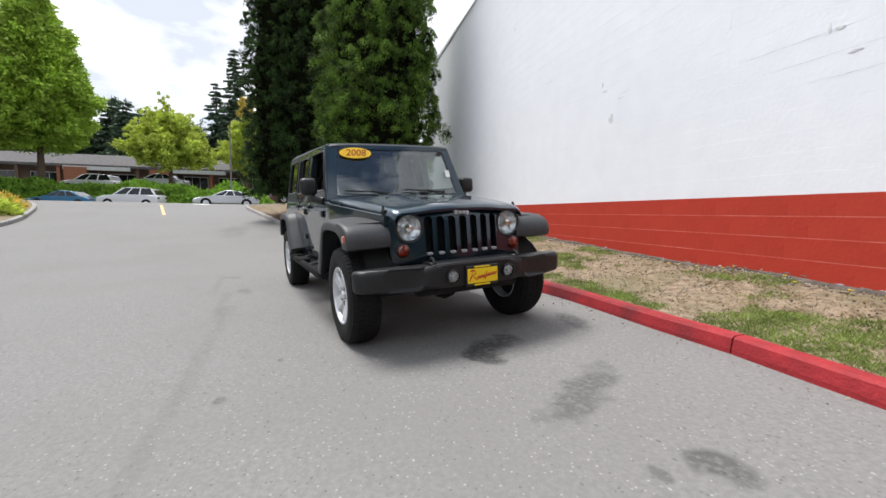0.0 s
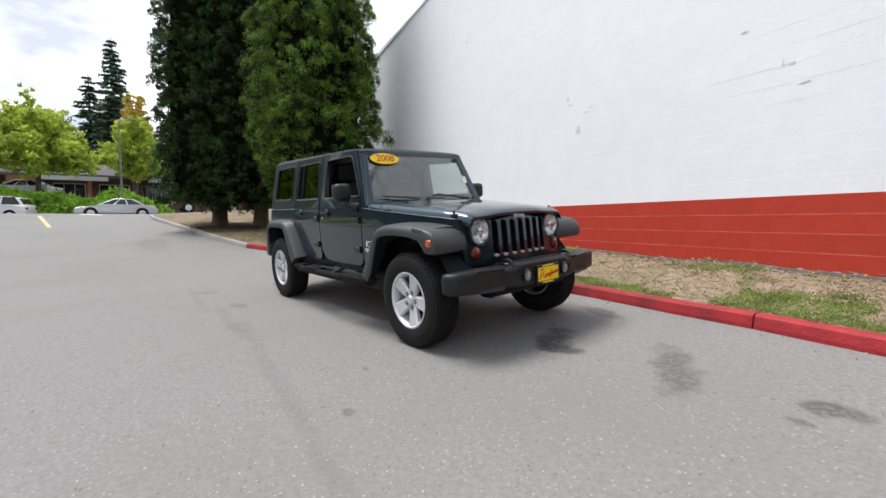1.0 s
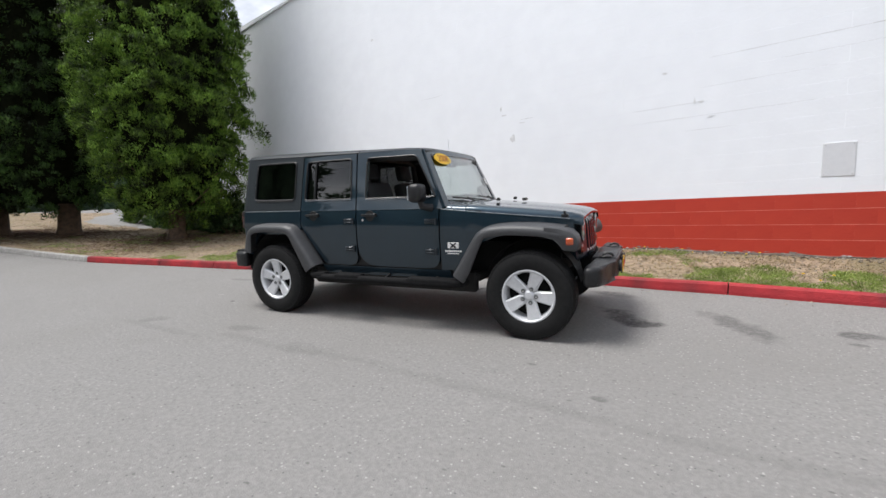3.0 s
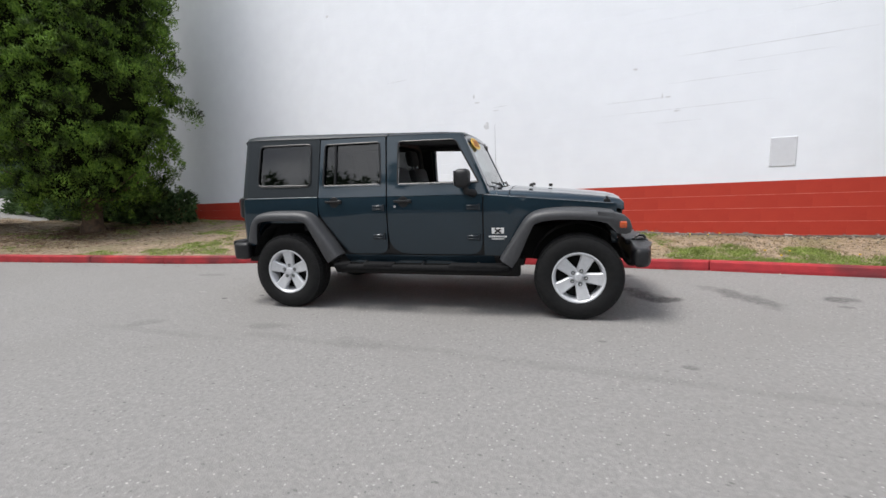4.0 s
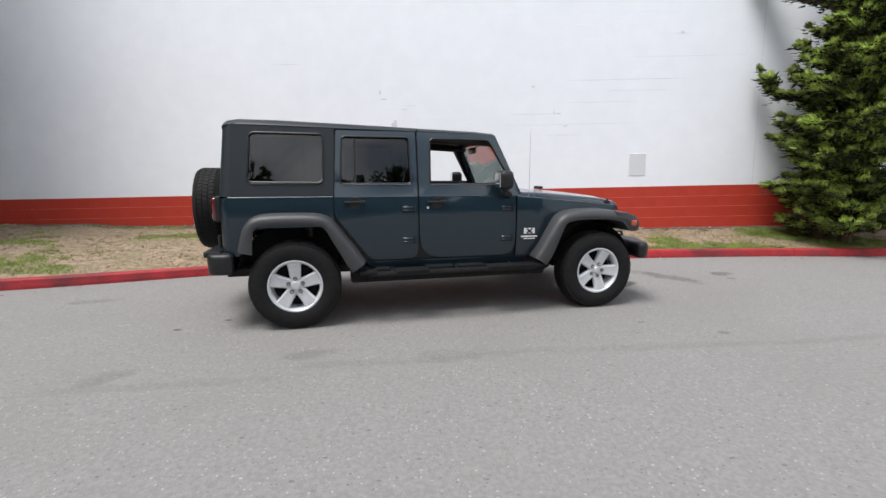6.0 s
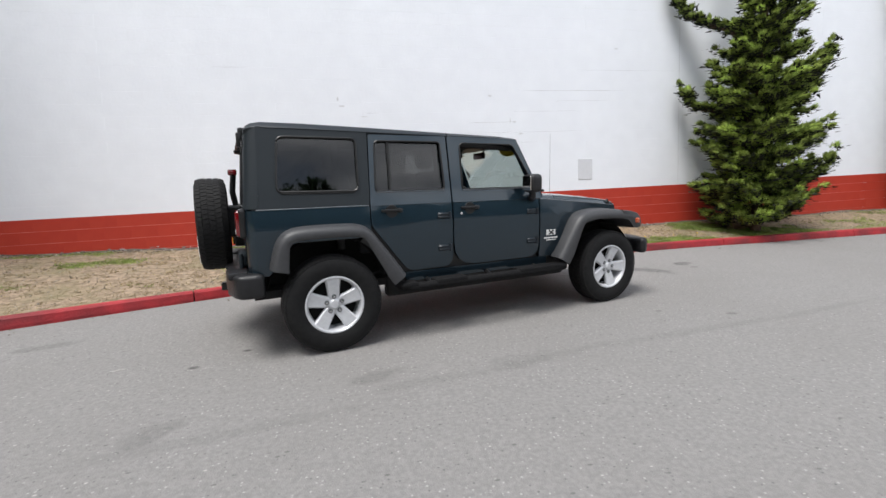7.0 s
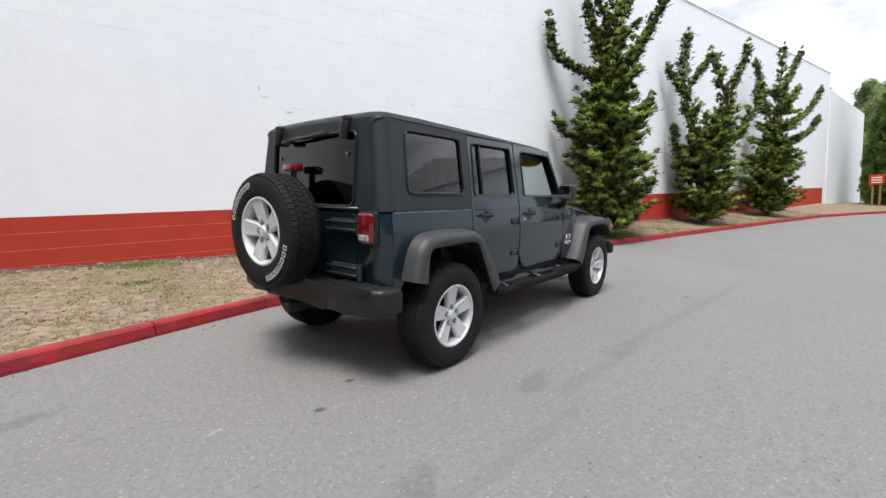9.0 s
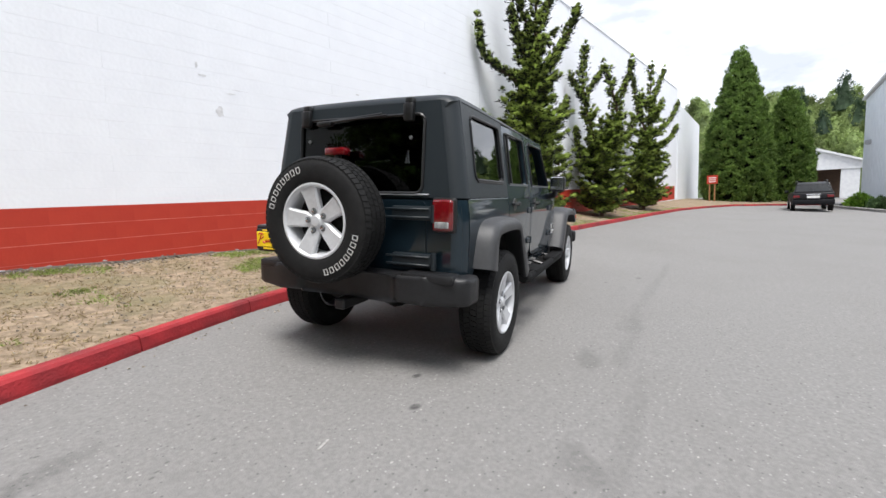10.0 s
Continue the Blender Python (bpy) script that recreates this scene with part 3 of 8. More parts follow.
BUMPER = mat("black_bumper_plastic", (0.010, 0.010, 0.0112), (0.014, 0.014, 0.0155), 30.0, 0.42, 0, 0.15, 260.0, spec=0.40)
BLACK = mat("black_trim", (0.006, 0.006, 0.0065), (0.008, 0.008, 0.0085), 30.0, 0.4)
WELL = mat("wheel_well", (0.004, 0.004, 0.004), (0.007, 0.0065, 0.006), 9.0, 0.9)
RUBBER = mat("tyre_rubber", (0.007, 0.007, 0.0075), (0.011, 0.011, 0.011), 24.0, 0.75, 0, 0.2, 120.0, spec=0.25)
ALLOY = mat("alloy", (0.60, 0.61, 0.63), (0.55, 0.56, 0.58), 40.0, 0.42, 0.25, coat=0.2)
LUGWELL = mat("lug_recess", (0.16, 0.165, 0.17), (0.12, 0.125, 0.13), 40.0, 0.5, 0.3)
CHROME = mat("chrome", (0.75, 0.76, 0.78), (0.7, 0.71, 0.73), 30.0, 0.12, 1.0)
LENS_RED = mat("red_lens", (0.15, 0.004, 0.007), (0.11, 0.003, 0.006), 60.0, 0.12, coat=1.0)
LENS_AMBER = mat("amber_lens", (0.50, 0.085, 0.012), (0.38, 0.05, 0.01), 60.0, 0.15, coat=1.0)
LENS_DEEP = mat("deep_amber_lens", (0.24, 0.020, 0.007), (0.15, 0.011, 0.005), 60.0, 0.15, coat=1.0)
LENS_CLEAR = mat("clear_lens", (0.72, 0.74, 0.75), (0.28, 0.30, 0.32), 38.0, 0.10, 0.6, coat=1.0)
FOGLENS = mat("fog_lens_glass", (0.34, 0.35, 0.36), (0.09, 0.095, 0.10), 55.0, 0.18, 0.0, coat=1.0)
YELLOW = mat("yellow_plate", (0.88, 0.60, 0.01), (0.84, 0.56, 0.01), 30.0, 0.4)
STICKER = mat("yellow_sticker", (0.88, 0.56, 0.018), (0.85, 0.52, 0.014), 30.0, 0.45)
ORANGE = mat("orange_print", (0.40, 0.10, 0.01), rough=0.5)
REDPRINT = mat("red_print", (0.5, 0.02, 0.015), rough=0.5)
WHITEPRINT = mat("white_print", (0.78, 0.78, 0.77), rough=0.6)
TRIMLINE = mat("dull_seam_strip", (0.16, 0.18, 0.20), rough=0.45, metal=0.3)
SILVER = mat("silver_badge", (0.48, 0.49, 0.51), rough=0.35, metal=0.4)
CLOTH = mat("seat_cloth", (0.055, 0.056, 0.06), (0.04, 0.041, 0.044), 90.0, 0.9)
DASH = mat("dash_plastic", (0.02, 0.02, 0.021), (0.026, 0.026, 0.027), 60.0, 0.6)
TINT = glass_mat("tinted_glass", (0.21, 0.215, 0.215), 0.0, 0.060)
LAMPGLASS = glass_mat("lamp_glass", (0.96, 0.97, 0.97))
CLEARGLASS = glass_mat("clear_glass", (0.74, 0.80, 0.78), 0.0, 0.13)
STEPMAT = mat("step_plastic", (0.008, 0.008, 0.0085), (0.012, 0.012, 0.0125), 30.0, 0.75, 0, 0.15, 260.0, spec=0.10)

suv = thing("suv", "dark blue four-door off-road car with hardtop, parked by the kerb", "car", m=CAR_PLACE)

LOWER = [(0.45, 0.755), (0.55, 0.782), (0.70, 0.80), (0.95, 0.806), (1.08, 0.80), (1.165, 0.788)]
Z_BELT = 1.165


def side_y(z, x=0.0):
    if z >= Z_BELT:
        y = 0.786 - (z - Z_BELT) * 0.160
    else:
        y = LOWER[0][1]
        for (z0, y0), (z1, y1) in zip(LOWER, LOWER[1:]):
            if z0 <= z <= z1:
                y = y0 + (y1 - y0) * (z - z0) / (z1 - z0)
    if x > 0.86:
        y -= (x - 0.86) * 0.198
    return y


def fill(outer, holes=()):
    """A flat sheet in x and z with holes, as a bmesh in the plane y = 0."""
    bm = bmesh.new()
    es = []
    for loop in (outer, *holes):
        vs = [bm.verts.new((x, 0, z)) for x, z in loop]
        es += [bm.edges.new((vs[i], vs[(i + 1) % len(vs)])) for i in range(len(vs))]
    bmesh.ops.triangle_fill(bm, use_beauty=True, use_dissolve=False, edges=es)
    return bm


def side_panel(outer, s, holes=(), thick=0.028, proud=0.0, cuts=(0.55, 0.70, 0.83, 0.95, 1.08), bend=side_y):
    """A body panel on the side s (-1 right, 1 left), bent to the body's flank."""
    bm = fill(outer, holes)
    for z in cuts:
        bmesh.ops.bisect_plane(bm, geom=list(bm.verts) + list(bm.edges) + list(bm.faces), plane_co=(0, 0, z), plane_no=(0, 0, 1))
    if bend is not side_y or max(p[0] for p in outer) > 0.74:
        for x in (0.86, 1.1, 1.3, 1.6):
            bmesh.ops.bisect_plane(bm, geom=list(bm.verts) + list(bm.edges) + list(bm.faces), plane_co=(x, 0, 0), plane_no=(1, 0, 0))
    for v in bm.verts:
        v.co.y = s * (bend(v.co.z, v.co.x) + proud)
    r = bmesh.ops.extrude_face_region(bm, geom=list(bm.faces))
    for v in r["geom"]:
        if isinstance(v, bmesh.types.BMVert):
            v.co.y -= s * thick
    return bm


def densify(pts, n=4):
    out = []
    for i, p in enumerate(pts):
        q = pts[(i + 1) % len(pts)]
        out += [(p[0] + (q[0] - p[0]) * k / n, p[1] + (q[1] - p[1]) * k / n) for k in range(n)]
    return out


def mirrored(pts, s):
    return [(x, s * y, z) for x, y, z in pts]


# inner shell behind the panels, so that the seams stay dark
def shell():
    for s in (-1, 1):
        bm = side_panel([(-2.05, 1.15), (1.0, 1.13), (0.86, 0.62), (0.70, 0.5), (-0.85, 0.5), (-1.12, 0.93), (-1.82, 0.93), (-1.98, 0.66), (-2.05, 0.66)], s, thick=0.02, proud=-0.034)
        part("inner_body_side", bm, BLACK, suv)
        for ring in ([(-0.45, 1.14), (-0.27, 1.14), (-0.28, 1.72), (-0.44, 1.72)], [(-1.185, 1.14), (-1.07, 1.14), (-1.045, 1.74), (-1.165, 1.74)], [(-1.93, 1.715), (0.33, 1.695), (0.31, 1.735), (-1.92, 1.775)]):
            part("inner_pillar", side_panel(ring, s, thick=0.03, proud=-0.036, cuts=(1.3, 1.5)), BLACK, suv)
    bm = bmesh.new()
    box(bm, (-2.05, -0.74, 0.47), (0.98, 0.74, 0.53))
    box(bm, (0.72, -0.52, 0.50), (1.68, 0.52, 0.82))
    part("floor_pan", bm, WELL, suv)
    bm = bmesh.new()
    box(bm, (0.70, -0.76, 0.50), (0.74, 0.76, 1.14))
    part("bulkhead", bm, BLACK, suv)
    for s in (-1, 1):
        bm = bmesh.new()
        loft(bm, [[(1.4735 + r * math.cos(a), s * y, 0.42 + r * math.sin(a) * 1.05) for a in [radians(12 + 158 * k / 12) for k in range(13)]] for r, y in ((0.43, 0.78), (0.43, 0.52), (0.36, 0.50))], close=False)
        part("wheel_liner", bm, WELL, suv)
        bm = bmesh.new()
        loft(bm, [[(-1.4735 + r * math.cos(a), s * y, 0.42 + r * math.sin(a) * 1.05) for a in [radians(16 + 150 * k / 12) for k in range(13)]] for r, y in ((0.50, 0.79), (0.50, 0.54), (0.02, 0.52))], close=False)
        part("wheel_liner", bm, WELL, suv)


shell()

# flank panels
for s in (-1, 1):
    quarter = round_poly([(-2.005, 1.16), (-1.125, 1.16), (-1.125, 0.95), (-1.20, 0.90), (-1.78, 0.90), (-1.93, 0.66), (-2.005, 0.66)], [0, 0, 0.03, 0.05, 0.08, 0, 0])
    part("quarter_panel", side_panel(quarter, s), PAINT, suv, smooth=True)
    sill = [(-0.86, 0.567), (0.70, 0.567), (0.72, 0.48), (-0.80, 0.48)]
    part("sill", side_panel(sill, s, cuts=(0.55,)), PAINT, suv, smooth=True)
    fender = round_poly([(0.612, 1.152), (1.81, 1.035), (1.81, 0.90), (1.18, 0.90), (1.02, 0.84), (0.80, 0.57), (0.612, 0.57)], [0, 0, 0, 0.05, 0.05, 0, 0])
    part("front_fender", side_panel(fender, s), PAINT, suv, smooth=True)
    # bright seam under the hardtop
    bm = bmesh.new()
    tube(bm, mirrored([(-1.99, side_y(1.16) + 0.001, 1.163), (-1.13, side_y(1.16) + 0.001, 1.163)], s), 0.004, 6)
    part("belt_trim", bm, TRIMLINE, suv)
    bm = bmesh.new()
    tube(bm, mirrored([(0.62, side_y(1.15) + 0.001, 1.153), (0.9, side_y(1.12, 0.9) + 0.002, 1.126), (1.78, side_y(1.03, 1.78) + 0.002, 1.040)], s), 0.0035, 6)
    part("hood_seam_trim", bm, TRIMLINE, suv)


def handle(s, x, z, parent):
    y = s * (side_y(z) + 0.0)
    bm = bmesh.new()
    lathe(bm, [(0.056, -0.001), (0.053, 0.006), (0.03, 0.006)], 20, Matrix.Translation((x - 0.005, y, z - 0.008)) @ pose(0, 0, 0, 0, 0, 0 if s > 0 else 180))
    part("handle_cup", bm, BLACK, parent)
    bm = rbox((x - 0.10, min(y, y + s * 0.032), z - 0.010), (x + 0.085, max(y, y + s * 0.032), z + 0.012), 0.009, 2)
    rbox((x + 0.035, min(y, y + s * 0.036), z - 0.018), (x + 0.085, max(y, y + s * 0.036), z + 0.018), 0.012, 2, bm=bm)
    return part("door_handle", bm, BLACK, parent, "black grab handle", smooth=True)


def hinge(s, x, z, parent):
    y = side_y(z)
    bm = bmesh.new()
    tube(bm, mirrored([(x + 0.045, y + 0.012, z - 0.032), (x + 0.045, y + 0.012, z + 0.032)], s), 0.012, 8)
    rbox((x - 0.075, min(s * y, s * (y + 0.012)), z - 0.026), (x + 0.04, max(s * y, s * (y + 0.012)), z + 0.026), 0.005, 1, bm=bm)
    for k in (-1, 1):
        rbox((x - 0.07, min(s * y, s * (y + 0.017)), z + k * 0.013 - 0.006), (x + 0.03, max(s * y, s * (y + 0.017)), z + k * 0.013 + 0.006), 0.004, 1, bm=bm)
    return part("hinge", bm, HINGE, parent, smooth=True)


def frame_panel(outer, hole, s, name, material, parent, proud=0.004, thick=0.04):
    return part(name, side_panel(outer, s, [hole], thick, proud, cuts=(1.3, 1.45, 1.6)), material, parent, smooth=True)


def pane(pts, s, name, material, parent, inset=0.018):
    bm = side_panel(pts, s, thick=0.005, proud=-inset, cuts=(1.3, 1.45, 1.6))
    ob = part(name, bm, material, parent)
    ob.visible_shadow = False
    return ob


def window_seal(pts, s, name, parent, proud=0.006, r=0.008, material=BLACK):
    bm = bmesh.new()
    loop = [(x, s * (side_y(z, 0) + proud), z) for x, z in pts]
    tube(bm, loop + loop[:2], r, 6, False)
    return part(name, bm, material, parent)


def grow(pts, d):
    cx = sum(p[0] for p in pts) / len(pts)
    cz = sum(p[1] for p in pts) / len(pts)
    return [(x + (d if x > cx else -d), z + (d if z > cz else -d)) for x, z in pts]


for s in (-1, 1):
    # rear door
    lower = round_poly([(-1.115, 1.155), (-0.367, 1.155), (-0.367, 0.578), (-0.80, 0.578), (-1.115, 0.99)], [0, 0, 0.10, 0.06, 0.05])
    door = part("rear_door", side_panel(lower, s), PAINT, suv, smooth=True)
    hole = round_poly([(-1.062, 1.276), (-0.425, 1.276), (-0.437, 1.693), (-1.035, 1.693)], 0.035)
    frame_panel(round_poly([(-1.115, 1.157), (-0.367, 1.157), (-0.375, 1.745), (-1.085, 1.745)], 0.01), hole, s, "window_frame", PAINT, door)
    pane(grow(hole, 0.004), s, "window_pane", TINT, door)
    window_seal(hole, s, "window_seal", door)
    bm = bmesh.new()
    tube(bm, mirrored([(-0.93, side_y(1.28) - 0.006, 1.28), (-0.92, side_y(1.69) - 0.006, 1.69)], s), 0.011, 6)
    part("window_divider", bm, BLACK, door)
    bm = bmesh.new()
    tube(bm, mirrored([(-1.05, side_y(1.27) + 0.007, 1.270), (-0.43, side_y(1.27) + 0.007, 1.270)], s), 0.006, 6)
    part("window_trim", bm, TRIMLINE, door)
    handle(s, -0.93, 1.112, door)
    hinge(s, -0.44, 1.045, door)
    hinge(s, -0.44, 0.755, door)
    # front door
    lower = round_poly([(-0.353, 1.155), (0.598, 1.155), (0.598, 0.578), (-0.353, 0.578)], [0, 0, 0.13, 0.22])
    door = part("front_door", side_panel(lower, s), PAINT, suv, smooth=True)
    hole = round_poly([(-0.245, 1.272), (0.565, 1.272), (0.335, 1.680), (-0.238, 1.686)], [0.03, 0.02, 0.04, 0.04])
    frame_panel(round_poly([(-0.353, 1.157), (0.640, 1.157), (0.385, 1.735), (-0.358, 1.745)], 0.012), hole, s, "window_frame", PAINT, door)
    window_seal(hole, s, "window_seal", door)
    bm = bmesh.new()
    tube(bm, mirrored([(-0.24, side_y(1.266) + 0.007, 1.266), (0.50, side_y(1.266) + 0.007, 1.266)], s), 0.006, 6)
    part("window_trim", bm, TRIMLINE, door)
    handle(s, -0.18, 1.105, door)
    hinge(s, 0.525, 1.035, door)
    hinge(s, 0.525, 0.745, door)
    bm = bmesh.new()
    lathe(bm, [(0.012, -0.002), (0.012, 0.004)], 12, Matrix.Translation((-0.275, s * side_y(1.06), 1.055)) @ pose(0, 0, 0, 0, 0, 0 if s > 0 else 180))
    part("lock", bm, CHROME, door)
    # inner door card
    bm = side_panel([(-1.10, 1.15), (0.57, 1.15), (0.57, 0.6), (-1.0, 0.75)], s, thick=0.03, proud=-0.06)
    part("door_card", bm, DASH, suv)
    # hardtop side with its window
    hole = round_poly([(-1.835, 1.292), (-1.205, 1.285), (-1.195, 1.708), (-1.800, 1.712)], 0.05)
    outer = [(-1.97, 1.172), (-1.122, 1.172), (-1.095, 1.768), (-1.94, 1.785)]
    top = part("hardtop_side", side_panel(outer, s, [hole], 0.03, 0.006, cuts=(1.3, 1.45, 1.6)), TOPMAT, suv, smooth=True)
    pane(grow(hole, 0.006), s, "side_window", TINT, top, 0.006)
    window_seal(hole, s, "window_seal", top, 0.008, 0.009)
    bm = bmesh.new()
    tube(bm, mirrored([(-1.80, side_y(1.28) + 0.010, 1.279), (-1.24, side_y(1.28) + 0.010, 1.274)], s), 0.005, 6)
    part("window_trim", bm, BLACK, top)


# roof skin, in front panels and a rear cap
def roof_ring(x, zc, zedge, half):
    pts = []
    for k in range(-12, 13):
        u = k / 12
        a = abs(u)
        y = half * (u if a < 0.84 else math.copysign(0.84 + 0.16 * math.sin((a - 0.84) / 0.16 * math.pi / 2), u))
        z = zc - 0.012 * u * u - (0.0 if a < 0.84 else (1 - math.cos((a - 0.84) / 0.16 * math.pi / 2)) * (zc - 0.012 - zedge))
        pts.append((x, y, z))
    return pts


def roof(name, rows, thick=0.035):
    bm = bmesh.new()
    loft(bm, [roof_ring(*r) for r in rows], close=False)
    r = bmesh.ops.extrude_face_region(bm, geom=list(bm.faces))
    for v in r["geom"]:
        if isinstance(v, bmesh.types.BMVert):
            v.co.z -= thick
            v.co.y *= 0.965
    return part(name, bm, TOPMAT, suv, smooth=True)


roof("roof_front_panel", [(0.425, 1.735, 1.718, 0.665), (0.395, 1.760, 1.730, 0.683), (0.2, 1.777, 1.742, 0.69), (-0.345, 1.796, 1.750, 0.697)])
roof("roof_cap", [(-0.355, 1.797, 1.750, 0.697), (-1.0, 1.820, 1.762, 0.70), (-1.6, 1.838, 1.775, 0.70), (-1.90, 1.840, 1.778, 0.698), (-1.975, 1.828, 1.775, 0.688), (-2.008, 1.806, 1.768, 0.672), (-2.022, 1.778, 1.76, 0.655)])


def rear_x(z):
    return -2.075 + (z - Z_BELT) * 0.085 if z > Z_BELT else -2.075


def rear_corner(s, z0, z1, material, name, proud=0.0):
    rings = []
    n = 8
    for i in range(n + 1):
        z = z0 + (z1 - z0) * i / n
        ys = side_y(z) + proud
        xr = rear_x(z)
        ring = []
        for k in range(7):
            a = radians(90 * k / 6)
            ring.append((xr + 0.10 - 0.10 * math.sin(a), s * (ys - 0.10 + 0.10 * math.cos(a)), z))
        ring.append((xr + 0.03, s * (ys - 0.10), z))
        ring.append((xr + 0.10, s * (ys - 0.03), z))
        rings.append(ring)
    bm = bmesh.new()
    loft(bm, rings)
    return part(name, bm, material, suv, smooth=True)


for s in (-1, 1):
    rear_corner(s, 0.64, 1.160, PAINT, "rear_corner")
    rear_corner(s, 1.172, 1.778, TOPMAT, "hardtop_corner", 0.006)


def rear_panel(outer, holes, thick, off=0.0, cuts=()):
    """A panel across the back; the outline is given in y and z."""
    bm = fill(outer, holes)
    for v in bm.verts:
        v.co = Vector((rear_x(v.co.z) - off, v.co.x, v.co.z))
    r = bmesh.ops.extrude_face_region(bm, geom=list(bm.faces))
    for v in r["geom"]:
        if isinstance(v, bmesh.types.BMVert):
            v.co.x += thick
    return bm


rear_hole = rrect(-0.50, 1.20, 0.50, 1.70, 0.05)
part("hardtop_back", rear_panel([(-0.695, 1.172), (0.695, 1.172), (0.602, 1.780), (-0.602, 1.780)], [rear_hole], 0.03), TOPMAT, suv, smooth=True)
_g = part("rear_window", rear_panel(grow(rear_hole, 0.004), [], 0.006, -0.008), TINT, suv)
_g.visible_shadow = False
bm = bmesh.new()
_l = [(rear_x(z) - 0.004, y, z) for y, z in rear_hole]
tube(bm, _l + _l[:2], 0.011, 6, False)
part("rear_window_seal", bm, BLACK, suv)
bm = bmesh.new()
tube(bm, [(rear_x(1.19) - 0.006, -0.55, 1.192), (rear_x(1.19) - 0.006, 0.55, 1.192)], 0.006, 6)
part("rear_window_trim", bm, SILVER, suv)
gate = part("tailgate", rear_panel(rrect(-0.53, 0.68, 0.59, 1.158, 0.05), [], 0.03, 0.006), PAINT, suv, smooth=True)
part("rear_valance", rear_panel([(-0.71, 0.62), (0.71, 0.62), (0.71, 1.16), (-0.71, 1.16)], [], 0.02, -0.004), PAINT, suv)
for z in (1.075, 0.77):
    bm = rbox((-2.125, -0.60, z - 0.045), (-2.078, -0.30, z + 0.045), 0.012, 2)
    for k in (-1, 1):
        rbox((-2.136, -0.58, z + k * 0.026 - 0.007), (-2.12, -0.26, z + k * 0.026 + 0.007), 0.004, 1, bm=bm)
    tube(bm, [(-2.12, -0.605, z - 0.055), (-2.12, -0.605, z + 0.055)], 0.018, 10)
    part("tailgate_hinge", bm, TOPMAT, gate, smooth=True)
for y in (-0.395, 0.44):
    bm = rbox((-2.075, y - 0.036, 1.655), (-2.03, y + 0.036, 1.768), 0.012, 2)
    rbox((-2.06, y - 0.03, 1.745), (-2.0, y + 0.03, 1.806), 0.012, 2, bm=bm)
    part("glass_hinge", bm, BLACK, suv, smooth=True)
for y in (-0.40, 0.43):
    bm = bmesh.new()
    lathe(bm, [(0.013, 0), (0.011, 0.010)], 12, Matrix.Translation((rear_x(1.58) + 0.002, y, 1.555)) @ pose(0, 0, 0, 0, 0, 90))
    part("strut_bolt", bm, LUGWELL, suv)
bm = rbox((-2.10, 0.20, 1.65), (-2.045, 0.32, 1.685), 0.014, 2)
tube(bm, [(-2.075, 0.30, 1.672), (-2.080, 0.05, 1.685), (-2.07, -0.24, 1.700)], 0.008, 6)
tube(bm, [(-2.068, 0.25, 1.68), (-2.068, -0.20, 1.712)], 0.008, 5)
part("rear_wiper", bm, BLACK, suv, smooth=True)

# tail lights
for s in (-1, 1):
    light = part("tail_light", rbox((-2.135, min(s * 0.595, s * 0.735), 0.965), (-2.05, max(s * 0.595, s * 0.735), 1.165), 0.02, 3), LENS_RED, suv, "red tail light with a clear reversing lens", smooth=True)
    part("reversing_lens", rbox((-2.140, min(s * 0.615, s * 0.715), 0.985), (-2.12, max(s * 0.615, s * 0.715), 1.028), 0.008, 2), LENS_CLEAR, light)
    part("light_bezel", rbox((-2.112, min(s * 0.585, s * 0.746), 0.955), (-2.06, max(s * 0.585, s * 0.746), 1.176), 0.018, 2), BLACK, light)
bm = rbox((-2.165, 0.035, 1.445), (-2.09, 0.205, 1.50), 0.015, 2)
part("high_brake_light", bm, LENS_RED, suv, smooth=True)
bm = bmesh.new()
tube(bm, [(-2.10, 0.12, 1.02), (-2.14, 0.12, 1.30), (-2.12, 0.12, 1.46)], 0.025, 8)
part("brake_light_arm", bm, BLACK, suv)


# flares: a shelf with a rolled lip, drawn along the wheel opening
def flare(path, s, yin, hub, name="fender_flare"):
    rings = []
    n = len(path)
    for i, (x, z) in enumerate(path):
        a, b = path[max(i - 1, 0)], path[min(i + 1, n - 1)]
        t = Vector((b[0] - a[0], b[1] - a[1])).normalized()
        nrm = Vector((-t.y, t.x))
        if nrm.dot(Vector((x - hub[0], z - hub[1]))) < 0:
            nrm = -nrm
        yi = yin(x)
        h = 0.088 + 0.05 * min(1.0, max(0.0, (0.95 - z) / 0.3))
        sec = [(yi, 0.012), (0.80, 0.008), (0.885, 0.0), (0.920, -0.016), (0.934, -0.04), (0.936, -h + 0.012), (0.928, -h), (0.905, -h + 0.004), (0.88, -h + 0.03), (yi, -0.045)]
        rings.append([(x + nrm.x * o, s * max(y, yi), z + nrm.y * o) for y, o in sec])
    bm = bmesh.new()
    loft(bm, rings)
    return part(name, bm, PLASTIC, suv, smooth=True)


